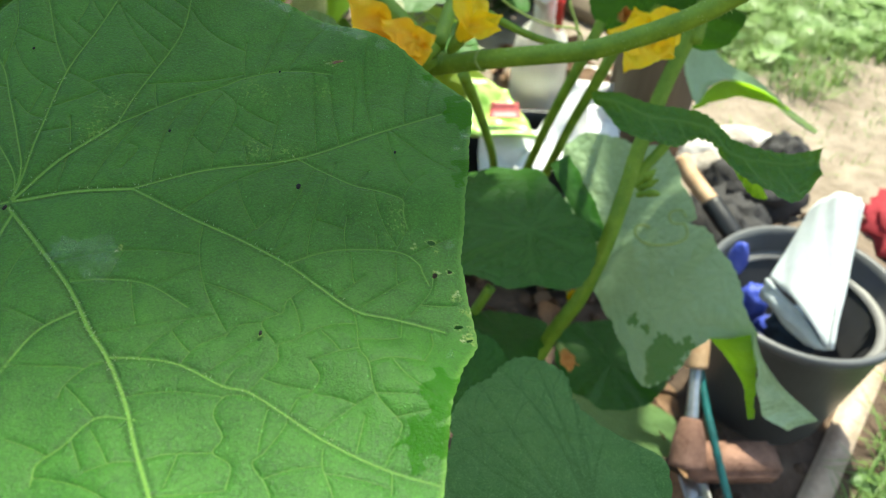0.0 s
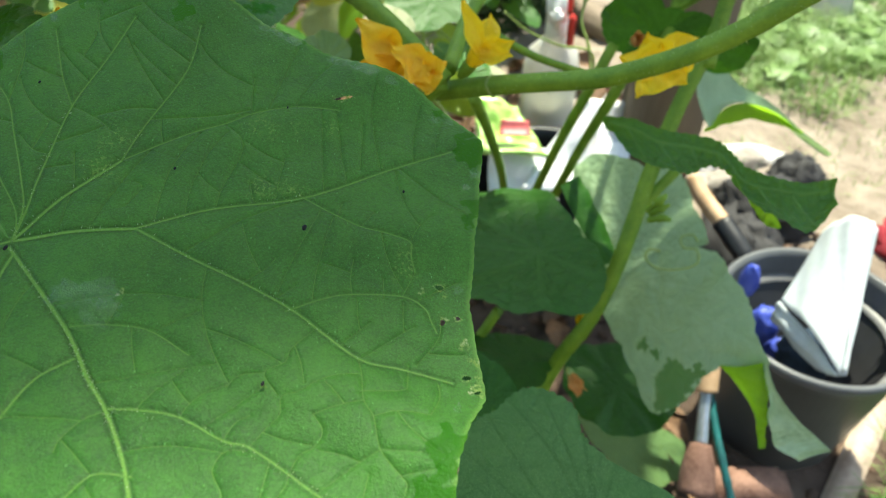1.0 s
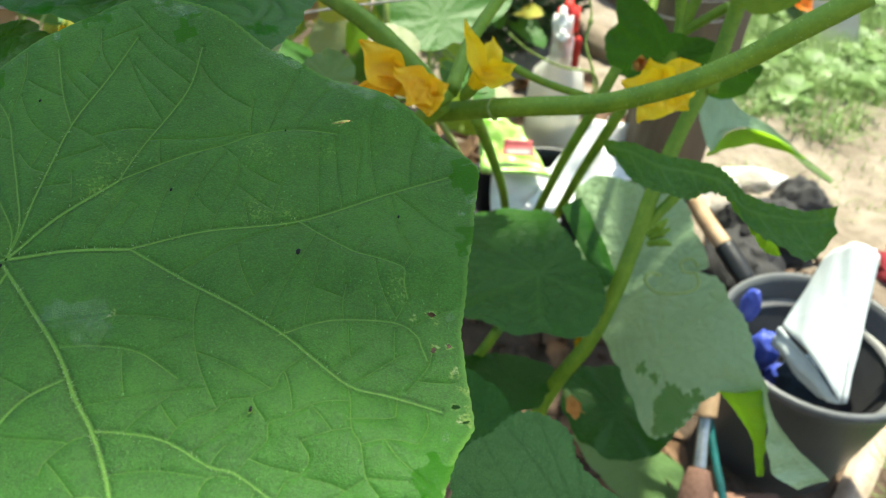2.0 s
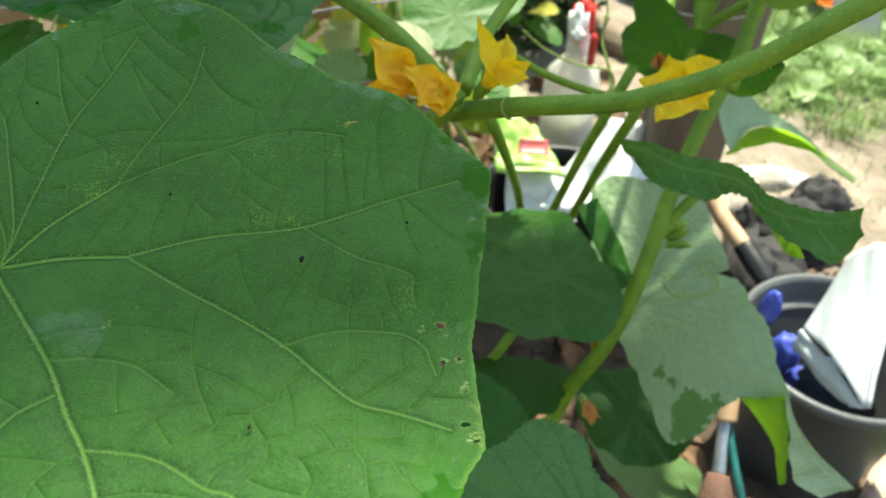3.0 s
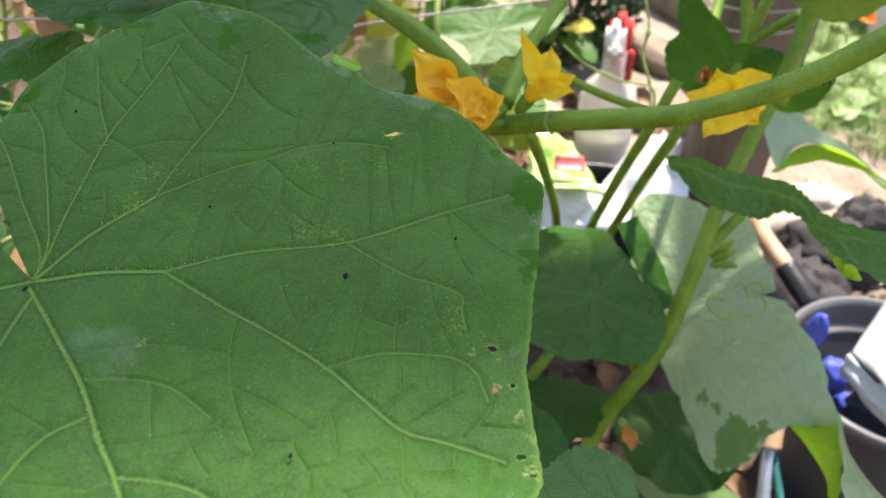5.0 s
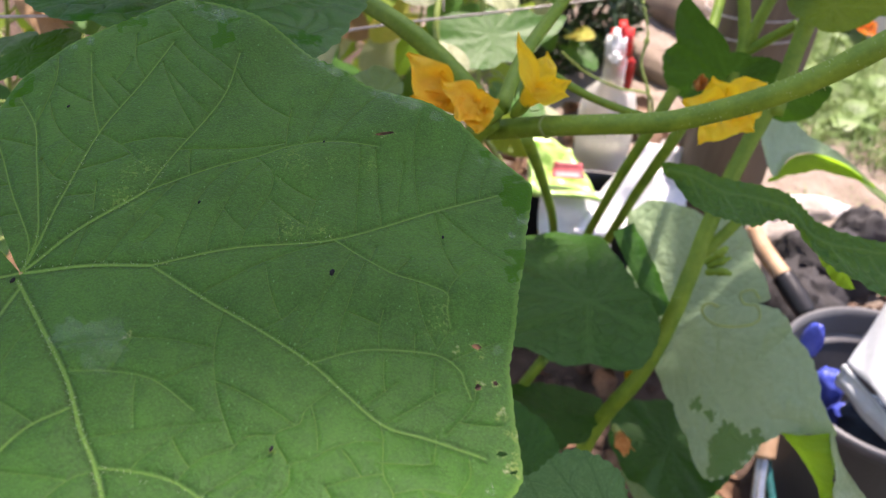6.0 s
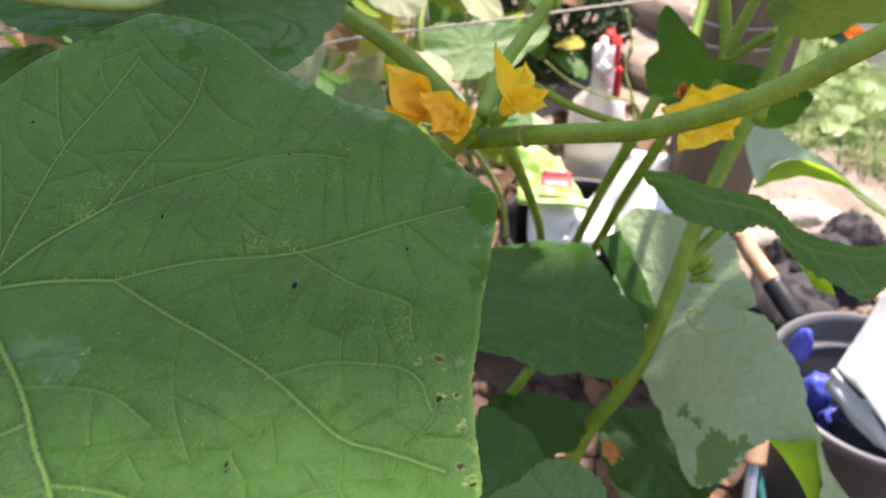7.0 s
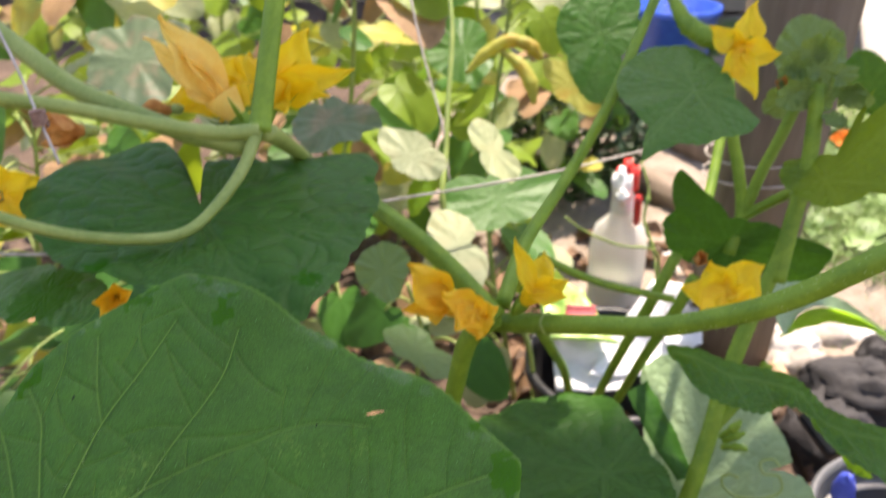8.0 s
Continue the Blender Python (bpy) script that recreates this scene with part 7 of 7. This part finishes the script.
for k_ in range(16):
    c_ = Vector((0.1954, 0.5956, 0.6532)) + Vector((rng_.uniform(-0.022, 0.022), rng_.uniform(-0.015, 0.015), rng_.uniform(-0.025, 0.026)))
    d_ = c_ - Vector((0.1961, 0.5913, 0.6360))
    rim_ = [(a, r * rng_.uniform(9, 15)) for a, r in ROUND]
    y_ = d_.normalized()
    x_ = y_.cross(Vector((rng_.uniform(-1, 1), -1, rng_.uniform(-0.5, 0.5)))).normalized()
    facet_leaf(climber, c_, x_, y_, rim_, M_LEAF_PALE, "", 200 + k_, 2, (0.4, 0.3, 0.15), 0.002, True, 0.0012, 0.004, 0.001, name="bud_leaf")

# bits of dirt on the big leaf
for xm, ym, s_ in ((-0.0367, 0.0686, 0.0009), (-0.0394, 0.0250, 0.0005), (-0.0754, 0.0422, 0.0004), (-0.0631, 0.0874, 0.0005), (0.0031, 0.0019, 0.0007), (-0.0494, -0.0284, 0.0005), (0.0112, 0.0838, 0.0006)):
    o = Vector(on_big(xm, ym, 0.0012 + s_ * 0.5))
    lump("dirt_speck", o, (s_ * 0.7, s_ * 1.4, s_ * 0.6), M_DIRT, leaf_big, 0.2, int(ym * 1000) + 300, rings=6, sides=8)

# ---------------------------------------------------------------- grass, weeds and litter
def strip_mesh(name, roots, seed, length, width, bend):
    """Many bent grass blades as one mesh."""
    rng = np.random.default_rng(seed)
    v, f = [], []
    for x, y, z in roots:
        a = rng.uniform(0, 6.28)
        ln, w = length * rng.uniform(0.4, 1.2), width * rng.uniform(0.6, 1.3)
        out = np.array([math.cos(a), math.sin(a), 0.0])
        side = np.array([-out[1], out[0], 0.0])
        b = bend * rng.uniform(0.3, 1.5)
        k = len(v)
        for i in range(4):
            t = i / 3
            c = np.array([x, y, z]) + out * b * ln * t * t + np.array([0, 0, ln * (t - 0.35 * min(b, 1.2) * t * t)])
            ww = w * (1 - t * 0.95)
            v += [c - side * ww / 2, c + side * ww / 2]
        for i in range(3):
            q = k + 2 * i
            f.append((q, q + 1, q + 3, q + 2))
    return mesh_of(name, v, f)


def scatter(n, seed, box, keep=lambda x, y: True):
    rng = np.random.default_rng(seed)
    out = []
    while len(out) < n:
        x, y = rng.uniform(box[0], box[1]), rng.uniform(box[2], box[3])
        if keep(x, y):
            out.append((x, y, float(ground_height(x, y)) - 0.004))
    return out


def patchy(x, y):
    return noise.noise(Vector((x * 2.6, y * 2.6, 1.0))) > -0.05


noise.seed_set(3)
def right_of_plank(x, y):
    s = (x - pa.x) * (pb.y - pa.y) - (y - pa.y) * (pb.x - pa.x)
    return s / (pb - pa).length < -0.035


tagged(part("grass", strip_mesh("grass", scatter(36000, 1, (0.50, 3.0, 1.25, 3.6), lambda x, y: y > 1.36 + 0.22 * noise.noise(Vector((x * 4, 0, 0))) and patchy(x, y)), 2, 0.055, 0.0048, 1.1), M_GRASS), "uneven green grass beyond the path", "grass", kind="stuff")
tagged(part("grass", strip_mesh("grass", scatter(9000, 3, (0.40, 1.1, 0.20, 0.95), right_of_plank), 4, 0.060, 0.0050, 0.9), M_GRASS), "green grass beside the edging plank", "grass", kind="stuff")
tagged(part("grass", strip_mesh("grass", scatter(7000, 11, (0.55, 1.30, 1.50, 2.25)), 12, 0.060, 0.0055, 1.0), M_GRASS), "thick green grass where the path ends", "grass", kind="stuff")
tagged(part("grass", strip_mesh("grass", scatter(700, 5, (0.45, 1.2, 1.05, 1.5)), 6, 0.025, 0.003, 1.0), M_GRASS), "thin grass on the sandy path", "grass", kind="stuff")


def weed(seed, leaves, size, material):
    """A low rosette of broad leaves, built at the origin."""
    rng = np.random.default_rng(seed)
    w = root("weed", (0, 0, 0), "low broad-leaved green weed", "weed", "weeds by the path")
    for i in range(leaves):
        a = rng.uniform(0, 6.28)
        el = rng.uniform(0.2, 1.0)
        d = Vector((math.cos(a), math.sin(a), 0))
        o = d * size * 0.25 + Vector((0, 0, size * 0.5 * el))
        n = (Vector((0, 0, 1)) - d * rng.uniform(0.0, 0.7)).normalized()
        y = (d + Vector((0, 0, rng.uniform(-0.3, 0.5)))).normalized()
        y = (y - n * y.dot(n)).normalized()
        x = y.cross(n)
        rim = [(b, r * size * 1000 * rng.uniform(0.8, 1.0)) for b, r in HEART]
        ob = facet_leaf(w, o, x, y, rim, material, "", seed * 50 + i, 4, (0.3, -0.4, 0.0), size * 0.05, True, 0.0006, 0.012, 0.001, vein_width=0.0004)
    tube("stem", [(0, 0, -0.01), (0, 0, size * 0.3), (0, 0.005, size * 0.6)], [0.003, 0.002], M_STEM, w, 6, 6)
    return w


kinds = [weed(301, 9, 0.055, M_WEED), weed(302, 12, 0.045, M_LEAF_PALE), weed(303, 8, 0.06, M_WEED)]
spots = scatter(3, 7, (0.60, 0.70, 0.50, 0.60)) + scatter(80, 8, (0.60, 2.4, 1.38, 2.8)) + scatter(34, 9, (0.45, 0.85, 0.35, 0.85), right_of_plank) + scatter(50, 10, (0.55, 1.25, 1.52, 2.15))
rng_ = np.random.default_rng(12)
for k_, (x_, y_, z_) in enumerate(spots):
    m_ = pose(x_, y_, z_, 0, 0, rng_.uniform(0, 360))
    if k_ < 3:
        kinds[k_].matrix_basis = m_
    else:
        copy_thing(kinds[k_ % 3], m_)

litter = root("leaf_litter", (-0.2, 0.75, 0.0), "dry brown fallen leaves under the plants", "leaf litter", kind="stuff")
lv, lf_ = [], []
rng_ = np.random.default_rng(15)
for k_ in range(700):
    x_, y_ = rng_.uniform(-1.1, 0.30), rng_.uniform(0.35, 1.5)
    z_ = float(ground_height(x_, y_)) + rng_.uniform(0.0, 0.03)
    m_ = np.array(pose(x_, y_, z_, rng_.uniform(-35, 35), rng_.uniform(-35, 35), rng_.uniform(0, 360)))
    pv, pf = petal_arrays(rng_.uniform(0.03, 0.07), rng_.uniform(0.02, 0.05), rng_.uniform(-0.3, 0.4), 0.7, 6, 5, 0.4)
    n0 = len(lv)
    lv += list(moved(pv, m_))
    lf_ += [tuple(i + n0 for i in q) for q in pf]
part("dry_leaves", mesh_of("dry_leaves", lv, lf_), plain("litter_brown", (0.07, 0.034, 0.018), (0.25, 0.145, 0.078), 35.0, 0.8, 300.0, 0.5, 0.002), litter)

# dark bush, orange flowers and a blue tub further back
bush = root("bush", (0.04, 1.74, 0.0), "dense dark green bush before the wall", "bush")
bv, bf = [], []
rng_ = np.random.default_rng(21)
for k_ in range(1500):
    d_ = rng_.standard_normal(3)
    d_ /= np.linalg.norm(d_)
    c_ = np.array((0.04, 1.74, 0.15)) + d_ * np.array((0.17, 0.14, 0.14)) * rng_.uniform(0.7, 1.08)
    m_ = np.array(Matrix.Translation(c_) @ pose(0, 0, 0, rng_.uniform(-70, 70), rng_.uniform(-70, 70), rng_.uniform(0, 360)))
    pv, pf = petal_arrays(rng_.uniform(0.025, 0.045), 0.016, 0.2, 0.8, 5, 3)
    n0 = len(bv)
    bv += list(moved(pv, m_))
    bf += [tuple(i + n0 for i in q) for q in pf]
tagged(part("leaves", mesh_of("leaves", bv, bf), plain("bush_green", (0.018, 0.045, 0.012), (0.045, 0.09, 0.03), 20.0, 0.5, 200.0), bush), kind="stuff")
for k_ in range(5):
    tube("branch", [(0.04, 1.74, -0.02), (0.04 + 0.03 * (k_ - 2), 1.74, 0.09), (0.04 + 0.06 * (k_ - 2), 1.72 + 0.03 * (k_ % 2), 0.22)], [0.012, 0.008, 0.003], M_WOOD, bush, 8, 14)
lone(part("board", box_bm((0.13, 0.018, 0.75), Matrix.Translation((0.84, 1.78, 0.0)) @ pose(0, 0.29, 0.245, -50, 0, 0), 0.004), plain("bleached_wood", (0.55, 0.48, 0.40), (0.72, 0.66, 0.57), 14.0, 0.7, 120.0, 0.5, 0.002)), "pale bleached board leaning back in the grass", "board")
TUB = Vector((0.3683, 2.5895, 0.2000))
tub = root("plastic_tub", (TUB.x, TUB.y, 0.0), "deep blue plastic tub", "tub")
v_, f_ = lathe([(0.001, 0.004), (0.100, 0.004), (0.13, 0.25), (0.138, 0.25), (0.138, 0.27), (0.124, 0.27), (0.095, 0.02), (0.001, 0.015)], 40)
part("tub_wall", mesh_of("tub_wall", moved(v_, Matrix.Translation((TUB.x, TUB.y, 0.0))), f_), M_BLUE, tub)
for k_, c_ in enumerate(((0.7235, 1.7724, 0.1300), (0.6634, 1.7891, 0.1400), (0.6917, 1.8293, 0.1300))):
    mg = root("marigold", (c_[0], c_[1], 0.0), "bright orange marigold flower on a thin stem", "flower", "marigolds in the grass")
    tube("stem", [(c_[0], c_[1], 0.0), (c_[0] + 0.005, c_[1], 0.07), c_], [0.002, 0.0018], M_STEM, mg, 6, 10)
    flower(mg, c_, (0.1, -0.6, 0.8), 0.05, plain("marigold_orange", (0.80, 0.20, 0.02), (0.90, 0.33, 0.04), 60.0, 0.6, through_light=0.3), 0.1, 20, 0.3, 400 + k_, 0.7)

clods = root("soil_clods", (0.35, 0.5, 0.0), "loose brown clods of soil", "soil", kind="stuff")
cv, cf = [], []
rng_ = np.random.default_rng(31)
for k_ in range(420):
    x_, y_ = rng_.uniform(-0.1, 0.60), rng_.uniform(0.25, 1.0)
    s_ = rng_.uniform(0.004, 0.016)
    bm0 = bmesh.new()
    bmesh.ops.create_icosphere(bm0, subdivisions=1, radius=s_)
    n0 = len(cv)
    zg = float(ground_height(x_, y_))
    for q in bm0.verts:
        k = rng_.uniform(0.75, 1.25)
        cv.append((x_ + q.co.x * k, y_ + q.co.y * k, zg + q.co.z * k * 0.8 + s_ * 0.3))
    cf += [tuple(w.index + n0 for w in f.verts) for f in bm0.faces]
    bm0.free()
part("clod_heap", mesh_of("clod_heap", cv, cf), plain("clod_brown", (0.05, 0.03, 0.02), (0.15, 0.095, 0.065), 40.0, 0.95, 300.0, 0.8, 0.003), clods)

for n_, (pts_, cnt_) in enumerate((([(0, 0), (-9, 13), (-17, 27), (-32, 41), (-48, 62)], 130), ([(-17, 27), (-15, 46), (-14, 62), (-12, 78), (-6, 101)], 120), ([(2, 1), (9, 16), (18, 34), (26, 46), (31, 55), (48, 76)], 220),
                                   ([(31, 55), (27, 74), (28, 99), (31, 117)], 150), ([(0, 0), (-17, 3), (-36, 9), (-51, 7)], 110), ([(0, 0), (-23, -8), (-47, -16)], 110))):
    bristles("vein_hair", [on_big(a * 0.001, b * 0.001, 0.0004) for a, b in pts_], 0.0005, leaf_big, int(cnt_ * 0.45), 0.0009, 60 + n_)
